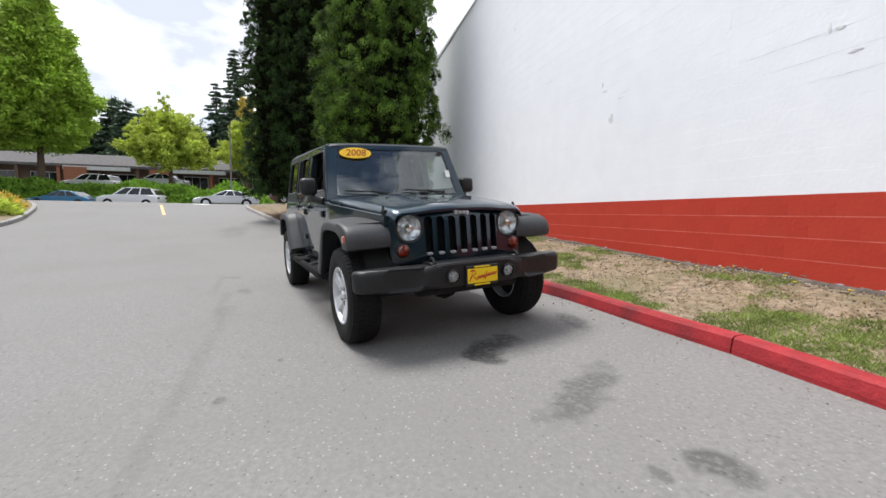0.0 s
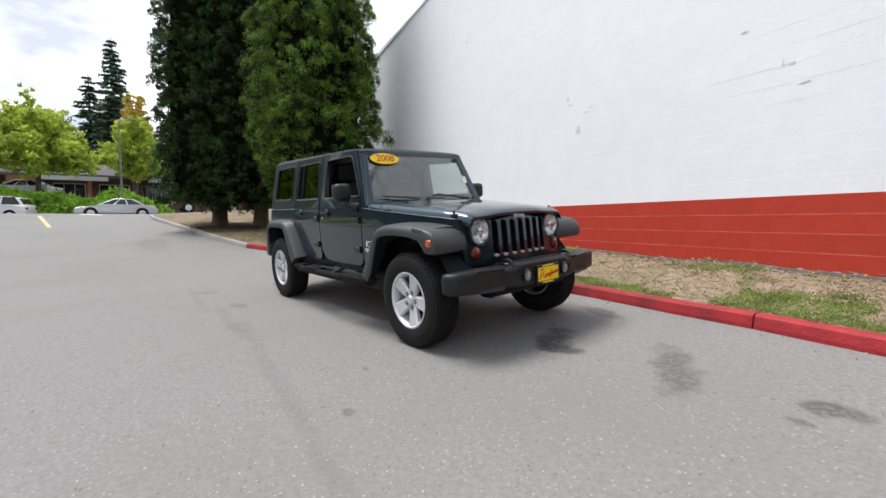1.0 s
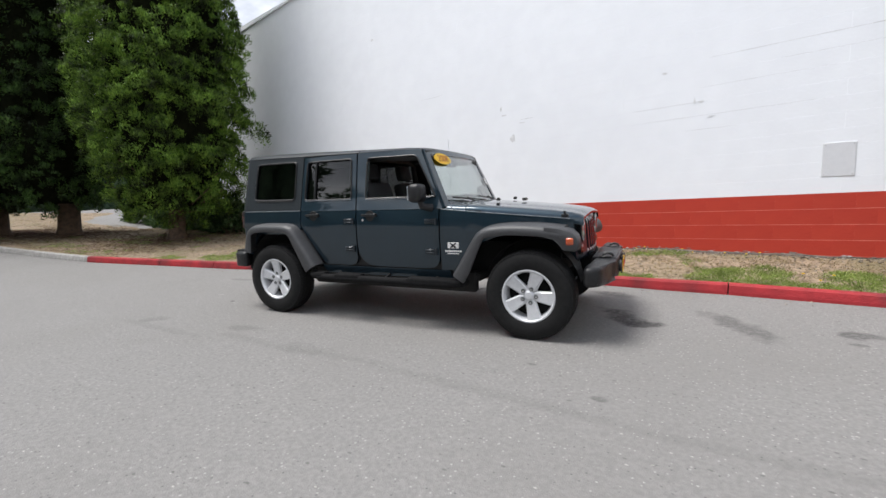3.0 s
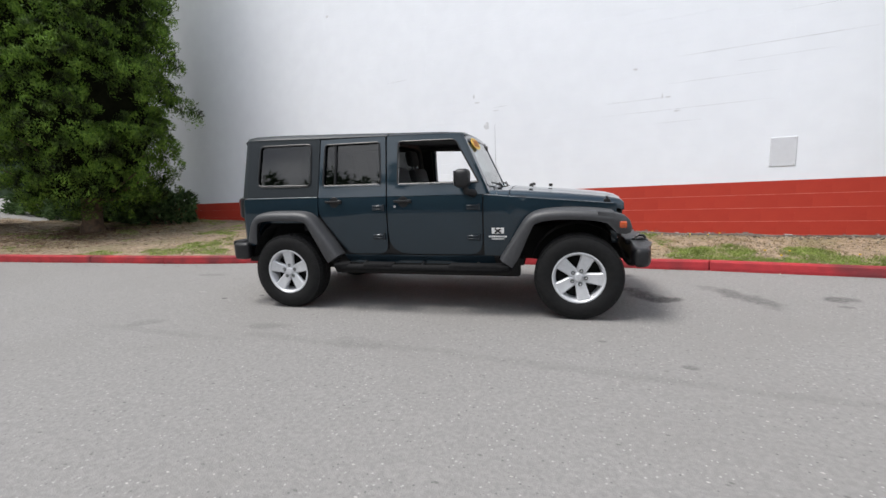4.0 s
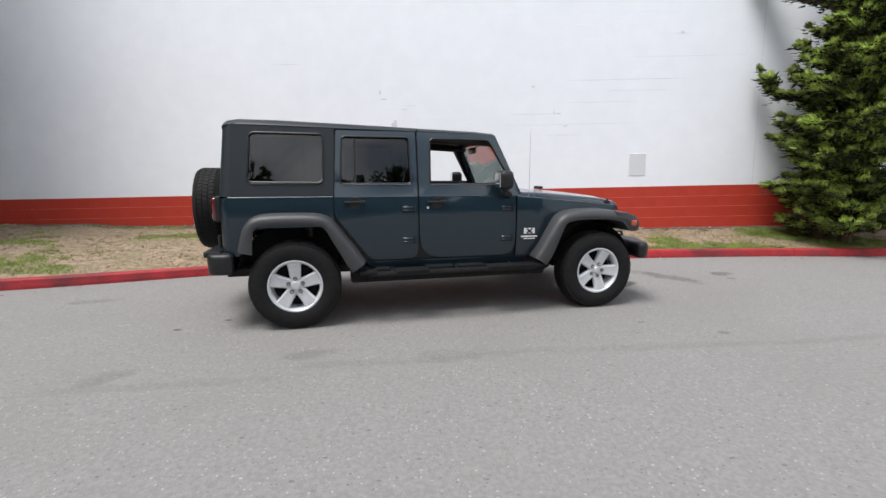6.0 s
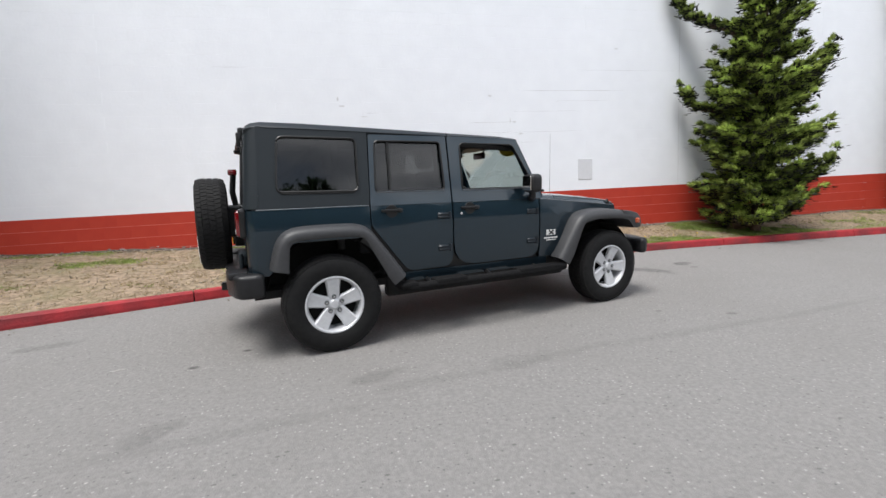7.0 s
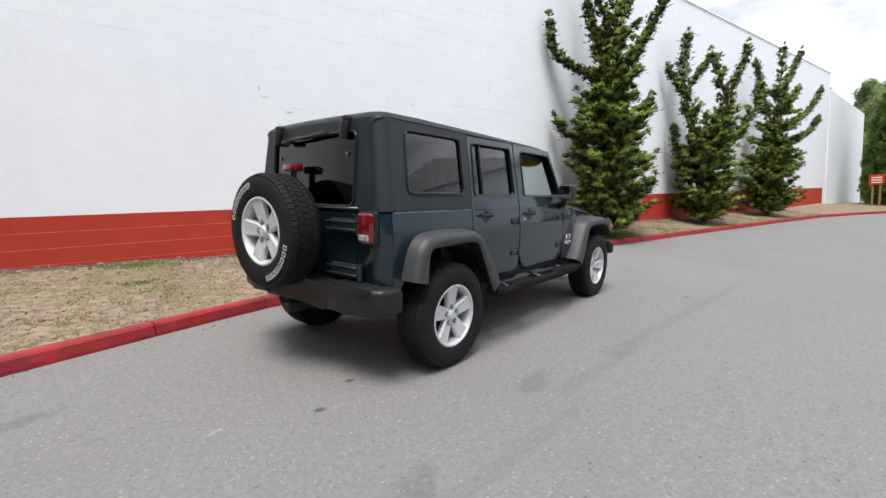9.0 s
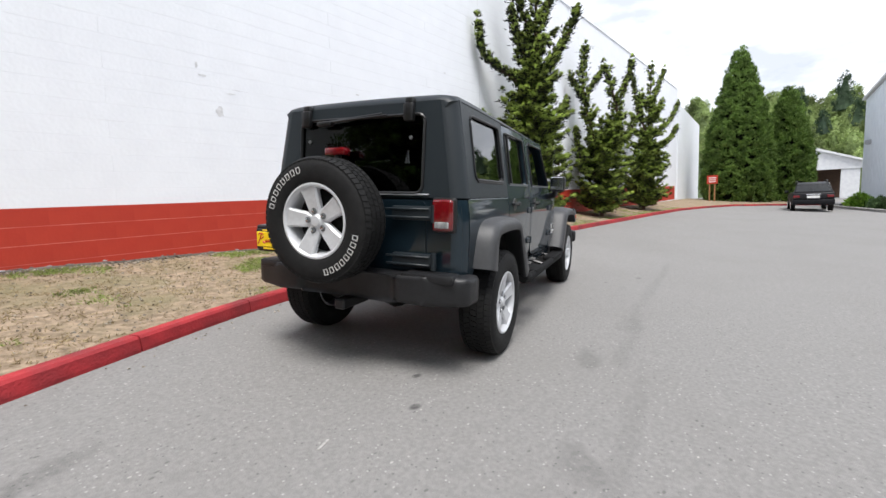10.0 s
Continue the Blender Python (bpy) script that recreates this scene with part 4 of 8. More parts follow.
def spline(pts, n):
    """A smooth curve through points."""
    out = []
    m = len(pts)
    for i in range(m - 1):
        p0, p1, p2, p3 = (Vector(pts[max(i - 1, 0)]), Vector(pts[i]), Vector(pts[i + 1]), Vector(pts[min(i + 2, m - 1)]))
        for k in range(n):
            u = k / n
            out.append(tuple(0.5 * ((2 * p1) + (p2 - p0) * u + (2 * p0 - 5 * p1 + 4 * p2 - p3) * u * u + (3 * p1 - p0 - 3 * p2 + p3) * u ** 3)))
    out.append(tuple(pts[-1]))
    return out


FRONT_ARCH = spline([(0.772, 0.555), (0.845, 0.67), (0.950, 0.845), (1.025, 0.945), (1.12, 0.990), (1.28, 1.008), (1.50, 1.005), (1.66, 0.990), (1.76, 0.976)], 3)
NOSE = [(1.62, 0.998), (1.76, 0.982), (1.84, 0.955), (1.885, 0.912), (1.905, 0.85), (1.895, 0.805), (1.86, 0.79), (1.79, 0.795), (1.75, 0.845), (1.70, 0.890), (1.62, 0.905)]
REAR_ARCH = spline([(-1.925, 0.715), (-1.905, 0.80), (-1.865, 0.92), (-1.79, 0.995), (-1.66, 1.020), (-1.42, 1.022), (-1.25, 1.012), (-1.15, 0.965), (-1.05, 0.835), (-0.95, 0.70), (-0.865, 0.575)], 3)
for s in (-1, 1):
    flare(FRONT_ARCH, s, lambda x: max(0.55, side_y(0.95, x) - 0.03 - max(0, x - 1.5) * 0.12), (1.47, 0.4))
    flare(REAR_ARCH, s, lambda x: 0.775, (-1.47, 0.4))
    # blunt nose that turns in towards the lamps
    bm = bmesh.new()
    loft(bm, [[(1.62 + (x - 1.62) * k + o, s * y, 0.90 + (z - 0.90) * k2) for x, z in NOSE] for y, k, k2, o in ((0.934, 0.90, 0.90, 0.0), (0.926, 0.96, 0.965, 0.0), (0.905, 0.99, 0.995, 0.0), (0.86, 1.0, 1.0, 0.0), (0.72, 1.0, 1.0, -0.012), (0.585, 1.0, 1.0, -0.04))])
    part("flare_nose", bm, PLASTIC, suv, smooth=True)
    bm = rbox((1.795, min(s * 0.915, s * 0.945), 0.845), (1.858, max(s * 0.915, s * 0.945), 0.905), 0.0145, 3)
    part("side_marker", bm, LENS_AMBER, suv, "amber side marker lamp", smooth=True)


# hood
def hood_ring(x, half, zc, ze, drop):
    pts = []
    for k in range(-16, 17):
        u = k / 16
        a = abs(u)
        bulge = 0.010 * max(0.0, 1 - (a / 0.55) ** 4)
        ze2 = ze + 0.014
        if a <= 0.75:
            y, z = u / 0.75 * half * 0.90, zc - (zc - ze2) * (a / 0.75) ** 2 + bulge
        else:
            v = (a - 0.75) / 0.25
            y, z = math.copysign(half * (0.90 + 0.10 * math.sin(v * math.pi / 2)), u), ze2 - (drop + 0.014) * (1 - math.cos(v * math.pi / 2)) - v * 0.01
        pts.append((x, y + 0.03 * max(0.0, x - 0.85), z))
    return pts


def hood():
    rows = [(0.700, 0.757, 1.205, 1.180, 0.028), (0.80, 0.744, 1.203, 1.174, 0.035), (1.0, 0.722, 1.190, 1.160, 0.045), (1.3, 0.682, 1.166, 1.132, 0.052), (1.6, 0.640, 1.134, 1.102, 0.055), (1.77, 0.618, 1.112, 1.078, 0.05), (1.84, 0.606, 1.096, 1.062, 0.045), (1.870, 0.596, 1.080, 1.046, 0.04), (1.884, 0.588, 1.064, 1.036, 0.035)]
    for name, part_rows in (("cowl", [(0.64, 0.763, 1.198, 1.178, 0.022)] + [(0.845, 0.738, 1.202, 1.171, 0.038)]), ("hood", [(0.853, 0.737, 1.2015, 1.170, 0.038)] + rows[2:])):
        bm = bmesh.new()
        loft(bm, [hood_ring(*r) for r in part_rows], close=False)
        r = bmesh.ops.extrude_face_region(bm, geom=list(bm.faces))
        for v in r["geom"]:
            if isinstance(v, bmesh.types.BMVert):
                v.co.z -= 0.02
        ob = part(name, bm, PAINT, suv, smooth=True)
    return ob


hood_ob = hood()
for s in (-1, 1):
    y = s * 0.610 + 0.028
    bm = rbox((1.700, y - 0.018, 1.045), (1.760, y + 0.018, 1.080), 0.008, 2)
    tube(bm, [(1.740, y + s * 0.004, 1.045), (1.735, y + s * 0.010, 1.075), (1.725, y + s * 0.004, 1.105)], 0.011, 8)
    tube(bm, [(1.755, y + s * 0.010, 1.025), (1.770, y + s * 0.012, 0.99)], 0.014, 8)
    part("hood_latch", bm, BLACK, hood_ob, "black rubber hood catch", smooth=True)
    bm = bmesh.new()
    lathe(bm, [(0.02, 0), (0.022, 0.012), (0.015, 0.028), (0.0, 0.032)], 12, Matrix.Translation((1.03, s * 0.30, 1.206)) @ pose(0, 0, 0, 90), caps=False)
    part("hood_bumper", bm, BLACK, hood_ob, smooth=True)
bm = rbox((1.20, -0.045, 1.195), (1.24, 0.045, 1.225), 0.008, 2)
part("hood_loop", bm, BLACK, hood_ob)
bm = bmesh.new()
for k in range(14):
    box(bm, (0.70, -0.56 + k * 0.08, 1.2055), (0.73, -0.50 + k * 0.08, 1.2105))
part("cowl_vent", bm, BLACK, suv)


# grille: a plate with seven slots, round lamps
def grille():
    outer = round_poly([(-0.60, 0.66), (0.60, 0.66), (0.618, 0.90), (0.600, 1.052), (-0.600, 1.052), (-0.618, 0.90)], [0.03, 0.03, 0.1, 0.10, 0.10, 0.1], 5)
    outer = densify(outer, 2)
    outer = [(y, z + (0.022 * (1 - (y / 0.6) ** 2) if z > 1.0 else 0)) for y, z in outer]
    holes = [rrect((k - 3) * 0.100 - 0.032, 0.712, (k - 3) * 0.100 + 0.032, 1.016, 0.028) for k in range(7)]
    for s in (-1, 1):
        holes.append([(s * 0.459 + 0.106 * math.cos(radians(15 * k)), 0.932 + 0.106 * math.sin(radians(15 * k))) for k in range(24)])
    bm = fill(outer, holes)
    def gx(y, z):
        return 1.896 - 0.085 * (y / 0.6) ** 2 + (0.9 - z) * 0.08 - max(0.0, z - 0.98) * 0.30
    for v in bm.verts:
        y, z = v.co.x, v.co.z
        v.co = Vector((gx(y, z), y, z))
    r = bmesh.ops.extrude_face_region(bm, geom=list(bm.faces))
    for v in r["geom"]:
        if isinstance(v, bmesh.types.BMVert):
            v.co.x -= 0.05
    g = part("grille", bm, PAINT, suv, "painted grille with seven upright slots", smooth=True)
    bm = bmesh.new()
    box(bm, (1.70, -0.56, 0.68), (1.76, 0.56, 1.04))
    part("radiator", bm, WELL, g)
    for k in range(7):
        y = (k - 3) * 0.100
        bm = rbox((gx(y, 0.73) - 0.035, y - 0.027, 0.712), (gx(y, 0.73) + 0.006, y + 0.027, 0.738), 0.011, 2)
        part("slot_insert", bm, SILVER, g, "small bright slot insert", smooth=True)
    for s in (-1, 1):
        m = Matrix.Translation((1.856, s * 0.459, 0.934)) @ pose(0, 0, 0, 0, 0, -90)
        bm = bmesh.new()
        lathe(bm, [(0.107, -0.03), (0.120, 0.004), (0.114, 0.014), (0.098, 0.004)], 32, m, caps=False)
        lamp = part("headlight", bm, BLACK, g, "round headlight with clear lens", smooth=True)
        bm = bmesh.new()
        lathe(bm, [(0.098, 0.004), (0.082, -0.014), (0.05, -0.03), (0.02, -0.036), (0.001, -0.037)], 32, m, caps=False)
        part("reflector", bm, LENS_CLEAR, lamp, smooth=True)
        bm = bmesh.new()
        lathe(bm, [(0.028, -0.03), (0.028, 0.0), (0.001, 0.006)], 16, m, caps=False)
        part("bulb_shield", bm, CHROME, lamp, smooth=True)
        bm = bmesh.new()
        lathe(bm, [(0.099, 0.006), (0.078, 0.018), (0.04, 0.026), (0.001, 0.029)], 32, m, caps=False)
        ob = part("headlight_lens", bm, LAMPGLASS, lamp, smooth=True)
        ob.visible_shadow = False
        bm = bmesh.new()
        lathe(bm, [(0.047, -0.02), (0.045, 0.018), (0.028, 0.028), (0.001, 0.031)], 24, Matrix.Translation((1.848, s * 0.514, 0.762)) @ pose(0, 0, 0, 0, 0, -90), caps=False)
        part("turn_signal", bm, LENS_DEEP, g, "amber turn signal", smooth=True)
        bm = bmesh.new()
        lathe(bm, [(0.055, -0.02), (0.056, 0.010), (0.047, 0.014)], 24, Matrix.Translation((1.848, s * 0.514, 0.762)) @ pose(0, 0, 0, 0, 0, -90), caps=False)
        part("signal_bezel", bm, BLACK, g, smooth=True)
    # maker's mark as plain silver strokes
    bm = bmesh.new()
    for y, w, h, z in ((-0.056, 0.030, 0.040, 1.041), (-0.020, 0.032, 0.026, 1.038), (0.016, 0.032, 0.026, 1.038), (0.050, 0.028, 0.036, 1.033)):
        rbox((1.85, y - w / 2, z - h / 2), (1.886, y + w / 2, z + h / 2), 0.008, 2, bm=bm)
    part("badge", bm, SILVER, g, "small silver badge strokes", smooth=True)
    # the grille sits a little off the car's middle line
    g.location.y = 0.028


grille()


# bumpers
def bar_bumper(name, outline, z0, z1, r, material, label=""):
    """A moulded bar from an outline in x and y."""
    bm = bmesh.new()
    loft(bm, [[(x, y, z0) for x, y in outline], [(x, y, z1) for x, y in outline]])
    bmesh.ops.bevel(bm, geom=[e for e in bm.edges], offset=r, segments=3, profile=0.5, affect="EDGES")
    return part(name, bm, material, suv, label, smooth=True)


_half = [(2.155, 0.0), (2.152, 0.30), (2.146, 0.42), (2.112, 0.48), (2.095, 0.70), (2.065, 0.87), (2.01, 0.925), (1.93, 0.93), (1.92, 0.76), (1.97, 0.45), (1.98, 0.0)]
_out = [(x, -y) for x, y in _half] + [(x, y) for x, y in _half[::-1][1:-1]]
front_bumper = bar_bumper("front_bumper", _out, 0.497, 0.664, 0.040, BUMPER, "dark grey moulded front bumper")
bm = rbox((1.93, -0.37, 0.615), (2.138, 0.42, 0.676), 0.02, 2)
part("bumper_pad", bm, BUMPER, front_bumper, smooth=True)
bm = rbox((1.94, -0.46, 0.42), (2.04, 0.46, 0.49), 0.03, 2)
part("air_dam", bm, WELL, front_bumper, smooth=True)
for s in (-1, 1):
    m = Matrix.Translation((2.142, s * 0.246 + 0.025, 0.578)) @ pose(0, 0, 0, 0, 0, -90)
    bm = bmesh.new()
    lathe(bm, [(0.054, -0.01), (0.055, 0.034), (0.048, 0.038), (0.044, 0.022)], 24, m, caps=False)
    fog = part("fog_light", bm, BLACK, front_bumper, smooth=True)
    bm = bmesh.new()
    lathe(bm, [(0.046, 0.022), (0.034, 0.034), (0.001, 0.042)], 24, m, caps=False)
    part("fog_lens", bm, FOGLENS, fog, smooth=True)
    bm = bmesh.new()
    y = s * 0.375 + 0.028
    tube(bm, [(2.02, y, 0.66), (2.03, y, 0.695), (2.06, y, 0.712), (2.10, y, 0.705), (2.115, y, 0.682)], 0.012, 8)
    rbox((1.99, y - 0.02, 0.655), (2.10, y + 0.02, 0.684), 0.006, 1, bm=bm)
    part("tow_hook", bm, BLACK, front_bumper, smooth=True)


def plate(m, parent, name="number_plate"):
    """A yellow dealer plate in a black surround, its lettering as plain strokes; faces local -y."""
    bm = rbox((-0.142, -0.006, -0.078), (0.142, 0.008, 0.078), 0.006, 1, m)
    p = part(name, bm, BLACK, parent, "yellow dealer plate with red strokes in a black frame")
    part("plate_face", rbox((-0.134, -0.010, -0.056), (0.134, -0.003, 0.056), 0.004, 1, m), YELLOW, p)
    # a slanting flourish, then a run of joined strokes that climbs to the right
    hand = [[(-0.120, -0.036), (-0.100, 0.000), (-0.086, 0.036), (-0.100, 0.044), (-0.112, 0.034)], [(-0.100, 0.042), (-0.070, 0.040), (-0.062, 0.020), (-0.088, 0.002), (-0.070, -0.018), (-0.052, -0.030)]]
    run = []
    for k in range(46):
        u = k / 45
        tall = 0.030 if 0.42 < u < 0.47 else 0.011
        run.append((-0.052 + 0.172 * u + 0.004 * math.sin(k * 1.57 + 0.9), -0.014 + 0.024 * u + tall * math.sin(k * 1.57)))
    for material, r, d, out in ((BLACK, 0.0082, 0.0050, "print_outline"), (REDPRINT, 0.0058, 0.0, "plate_print")):
        bm = bmesh.new()
        for line in hand + [run]:
            tube(bm, [m @ Vector((x, -0.0085 + d, z)) for x, z in line], r, 6)
        part(out, bm, material, p)
    part("frame_print", rbox((-0.075, -0.0085, -0.074), (0.065, -0.0055, -0.061), 0.002, 1, m), YELLOW, p)
    part("frame_print", rbox((-0.075, -0.0085, 0.062), (0.065, -0.0055, 0.073), 0.002, 1, m), YELLOW, p)
    return p


plate(Matrix.Translation((2.172, 0.026, 0.566)) @ pose(0, 0, 0, 0, 0, 90), front_bumper)

_half = [(-2.215, 0.0), (-2.215, 0.36), (-2.245, 0.40), (-2.232, 0.58), (-2.188, 0.80), (-2.150, 0.862), (-2.02, 0.875), (-1.965, 0.86), (-1.975, 0.78), (-2.07, 0.74), (-2.07, 0.0)]
_out = [(x, -y) for x, y in _half] + [(x, y) for x, y in _half[::-1][1:-1]]
rear_bumper = bar_bumper("rear_bumper", _out, 0.508, 0.690, 0.034, BUMPER, "dark grey moulded rear bumper")
for s in (-1, 1):
    bm = rbox((-2.222, min(s * 0.42, s * 0.78), 0.65), (-2.08, max(s * 0.42, s * 0.78), 0.706), 0.016, 2)
    part("bumper_step", bm, BUMPER, rear_bumper, smooth=True)
plate(Matrix.Translation((-2.175, 0.71, 0.845)) @ pose(0, 0, 0, 0, 0, -90), suv, "rear_plate")
bm = rbox((-2.165, 0.545, 0.75), (-2.05, 0.865, 0.95), 0.015, 2)
part("plate_bracket", bm, BLACK, suv)
bm = rbox((-2.30, -0.04, 0.43), (-2.0, 0.04, 0.50), 0.01, 1)
part("tow_receiver", bm, BLACK, suv)

# side steps: a bar with two treads, before a dark chassis rail
for s in (-1, 1):
    bm = rbox((-1.0, min(s * 0.68, s * 0.76), 0.36), (0.95, max(s * 0.68, s * 0.76), 0.56), 0.02, 1)
    part("chassis_rail", bm, WELL, suv)
    bm = bmesh.new()
    tube(bm, mirrored([(-0.93, 0.84, 0.50), (-0.90, 0.885, 0.465), (-0.80, 0.90, 0.455), (0.75, 0.90, 0.455), (0.85, 0.885, 0.465), (0.88, 0.84, 0.50)], s), 0.038, 10)
    step = part("side_step", bm, STEPMAT, suv, "black side step bar with two raised treads", smooth=True)
    for a, b in ((-0.60, -0.28), (0.28, 0.86), (-0.92, -0.76)):
        bm = rbox((a, min(s * 0.80, s * 0.935), 0.452), (b, max(s * 0.80, s * 0.935), 0.502), 0.02, 2)
        part("tread", bm, STEPMAT, step, smooth=True)
    for x in (-0.62, 0.0, 0.55):
        bm = bmesh.new()
        tube(bm, mirrored([(x, 0.72, 0.50), (x, 0.89, 0.455)], s), 0.018, 6)
        part("step_bracket", bm, BLACK, step)


# wheels
def make_tyre(parent):
    prof = [(0.218, -0.095), (0.228, -0.108), (0.255, -0.121), (0.300, -0.1275), (0.340, -0.124), (0.366, -0.112), (0.380, -0.097), (0.386, -0.075), (0.388, 0.0)]
    prof = prof + [(r, -h) for r, h in prof[-2::-1]]
    bm = bmesh.new()
    lathe(bm, prof, 56, caps=False)
    t = part("tyre", bm, RUBBER, parent, "black off-road tyre", smooth=True)
    vs, fs = [], []
    for row, (y0, y1, shift, lug) in enumerate(((-0.113, -0.078, 0.0, 1), (-0.070, -0.030, 0.5, 0), (-0.020, 0.020, 0.2, 0), (0.030, 0.070, 0.7, 0), (0.078, 0.113, 0.35, 1))):
        n = 62
        for k in range(n):
            a0, a1 = 2 * math.pi * (k + shift) / n, 2 * math.pi * (k + shift + 0.84) / n
            i = len(vs)
            for a, y, r in ((a0, y0, 0.381), (a1, y0, 0.381), (a1, y1, 0.381), (a0, y1, 0.381), (a0, y0, 0.393), (a1, y0, 0.393), (a1, y1, 0.393), (a0, y1, 0.393)):
                rr = r if not lug or abs(y) < 0.1 else r - 0.016
                sk = 0.022 * (y - y0) / 0.04 * (1 if row % 2 else -1)
                vs.append((rr * math.cos(a + sk), y, rr * math.sin(a + sk)))
            fs += [(i + 4, i + 5, i + 6, i + 7), (i, i + 1, i + 5, i + 4), (i + 1, i + 2, i + 6, i + 5), (i + 2, i + 3, i + 7, i + 6), (i + 3, i, i + 4, i + 7)]
    me = bpy.data.meshes.new("tread_pattern")
    me.from_pydata(vs, [], fs)
    me.materials.append(RUBBER)
    ob = new("tread_pattern", me)
    ob.parent = t
    tagged(ob, kind="stuff")
    # raised outline strokes where the sidewall is lettered
    words = []
    for a0, cnt in ((65, 8), (245, 8)):
        bm = bmesh.new()
        words.append(bm)
        for k in range(cnt):
            a = radians(a0 + k * 8.2)
            for da, r0, r1 in ((-2.6, 0.300, 0.336), (2.0, 0.300, 0.336)):
                aa = a + radians(da)
                box(bm, (0, -0.0012, 0), (0.0030, 0.0012, r1 - r0), Matrix.Translation((r0 * math.cos(aa), 0.1268, r0 * math.sin(aa))) @ pose(0, 0, 0, 0, 90 - math.degrees(aa), 0))
            for rr in (0.300, 0.333):
                aa = a - radians(2.2)
                box(bm, (0, -0.0012, 0), (0.024, 0.0012, 0.0030), Matrix.Translation((rr * math.cos(aa + 0.06), 0.1268, rr * math.sin(aa + 0.06))) @ pose(0, 0, 0, 0, 90 - math.degrees(aa + 0.04), 0))
    return t, words


def make_rim(parent):
    """Five broad spokes; the face looks along +y."""
    bm = bmesh.new()
    lathe(bm, [(0.205, -0.10), (0.214, -0.10), (0.216, 0.08), (0.228, 0.104), (0.234, 0.108), (0.233, 0.115), (0.222, 0.117), (0.213, 0.108), (0.204, 0.088), (0.198, 0.02), (0.198, -0.09)], 56, caps=False)
    rim = part("rim", bm, ALLOY, parent, "five-spoke silver alloy rim", smooth=True)
    bm = bmesh.new()
    lathe(bm, [(0.20, -0.02), (0.20, -0.01), (0.001, -0.01)], 32, caps=False)
    part("brake_disc", bm, WELL, rim)
    for k in range(5):
        rot = Matrix.Rotation(radians(90 + 72 * k), 4, "Y")
        rows = []
        for r, w, y, d in ((0.030, 0.030, 0.078, 0.03), (0.075, 0.047, 0.086, 0.035), (0.12, 0.051, 0.094, 0.04), (0.165, 0.056, 0.100, 0.04), (0.195, 0.062, 0.104, 0.04), (0.218, 0.070, 0.106, 0.035)):
            rows.append([rot @ Vector(p) for p in ((r, y - d, -w), (r, y - 0.012, -w), (r, y, -w + 0.012), (r, y - 0.004, 0), (r, y, w - 0.012), (r, y - 0.012, w), (r, y - d, w))])
        bm = bmesh.new()
        loft(bm, rows)
        part("spoke", bm, ALLOY, rim, smooth=True)
        rot = Matrix.Rotation(radians(90 + 72 * k), 4, "Y")
        bm = bmesh.new()
        lathe(bm, [(0.019, 0.07), (0.019, 0.0875)], 16, rot @ Matrix.Translation((0.0635, 0, 0)), caps=True)
        part("lug_recess", bm, LUGWELL, rim)
        bm = bmesh.new()
        lathe(bm, [(0.011, 0.08), (0.010, 0.097), (0.001, 0.099)], 6, rot @ Matrix.Translation((0.0635, 0, 0)), caps=False)
        part("lug_nut", bm, CHROME, rim)
    bm = bmesh.new()
    lathe(bm, [(0.085, 0.05), (0.084, 0.074), (0.05, 0.078), (0.034, 0.09), (0.030, 0.098), (0.001, 0.1)], 28, caps=False)
    part("hub_cap", bm, ALLOY, rim, smooth=True)
    rim.scale = (1.0, 1.0, 1.0)
    return rim


wheel = thing("wheel", "", "", m=None)
wheel.parent = suv
_t, _bm = make_tyre(wheel)
for _w in _bm:
    _w.free()
make_rim(wheel)
wheel.matrix_basis = pose(1.4735, -0.786, 0.393, 0, 14, 180)
for sx, sy in ((-1.4735, -1), (1.4735, 1), (-1.4735, 1)):
    w2 = copy_thing(wheel, pose(sx, sy * 0.786, 0.393, 0, (37 if sx < 0 else 20) * 1.0, 180 if sy < 0 else 0))
spare = thing("spare_wheel", "", "")
spare.parent = suv
_t, _bm = make_tyre(spare)
for _w in _bm:
    part("sidewall_lettering", _w, WHITEPRINT, _t)
make_rim(spare)
spare.matrix_basis = pose(-2.315, 0.085, 1.020, 0, 49, 92) @ Matrix.Diagonal((1.03, 1.0, 1.03, 1.0))
bm = rbox((-2.20, -0.02, 0.90), (-2.07, 0.22, 1.18), 0.02, 2)
part("spare_carrier", bm, BLACK, suv)

# axles and driveline
bm = bmesh.new()
for x in (-1.4735, 1.4735):
    tube(bm, [(x, -0.72, 0.385), (x, 0.72, 0.385)], 0.045, 10)
    lathe(bm, [(0.04, -0.12), (0.12, -0.07), (0.14, 0.0), (0.12, 0.07), (0.04, 0.12)], 14, Matrix.Translation((x, 0.05, 0.385)))
tube(bm, [(-1.5, 0.35, 0.45), (-1.9, 0.35, 0.47)], 0.08, 12)
tube(bm, [(0.9, 0.1, 0.46), (-1.4, 0.1, 0.42)], 0.035, 8)
for x, y in ((-1.55, 0.5), (-1.55, -0.5), (1.5, 0.48), (1.5, -0.48)):
    tube(bm, [(x, y, 0.36), (x - 0.05, y, 0.72)], 0.035, 8)
part("driveline", bm, WELL, suv)

# windscreen: frame, glass, sticker, wipers
A0, A1 = Vector((0.665, 0, 1.185)), Vector((0.405, 0, 1.735))


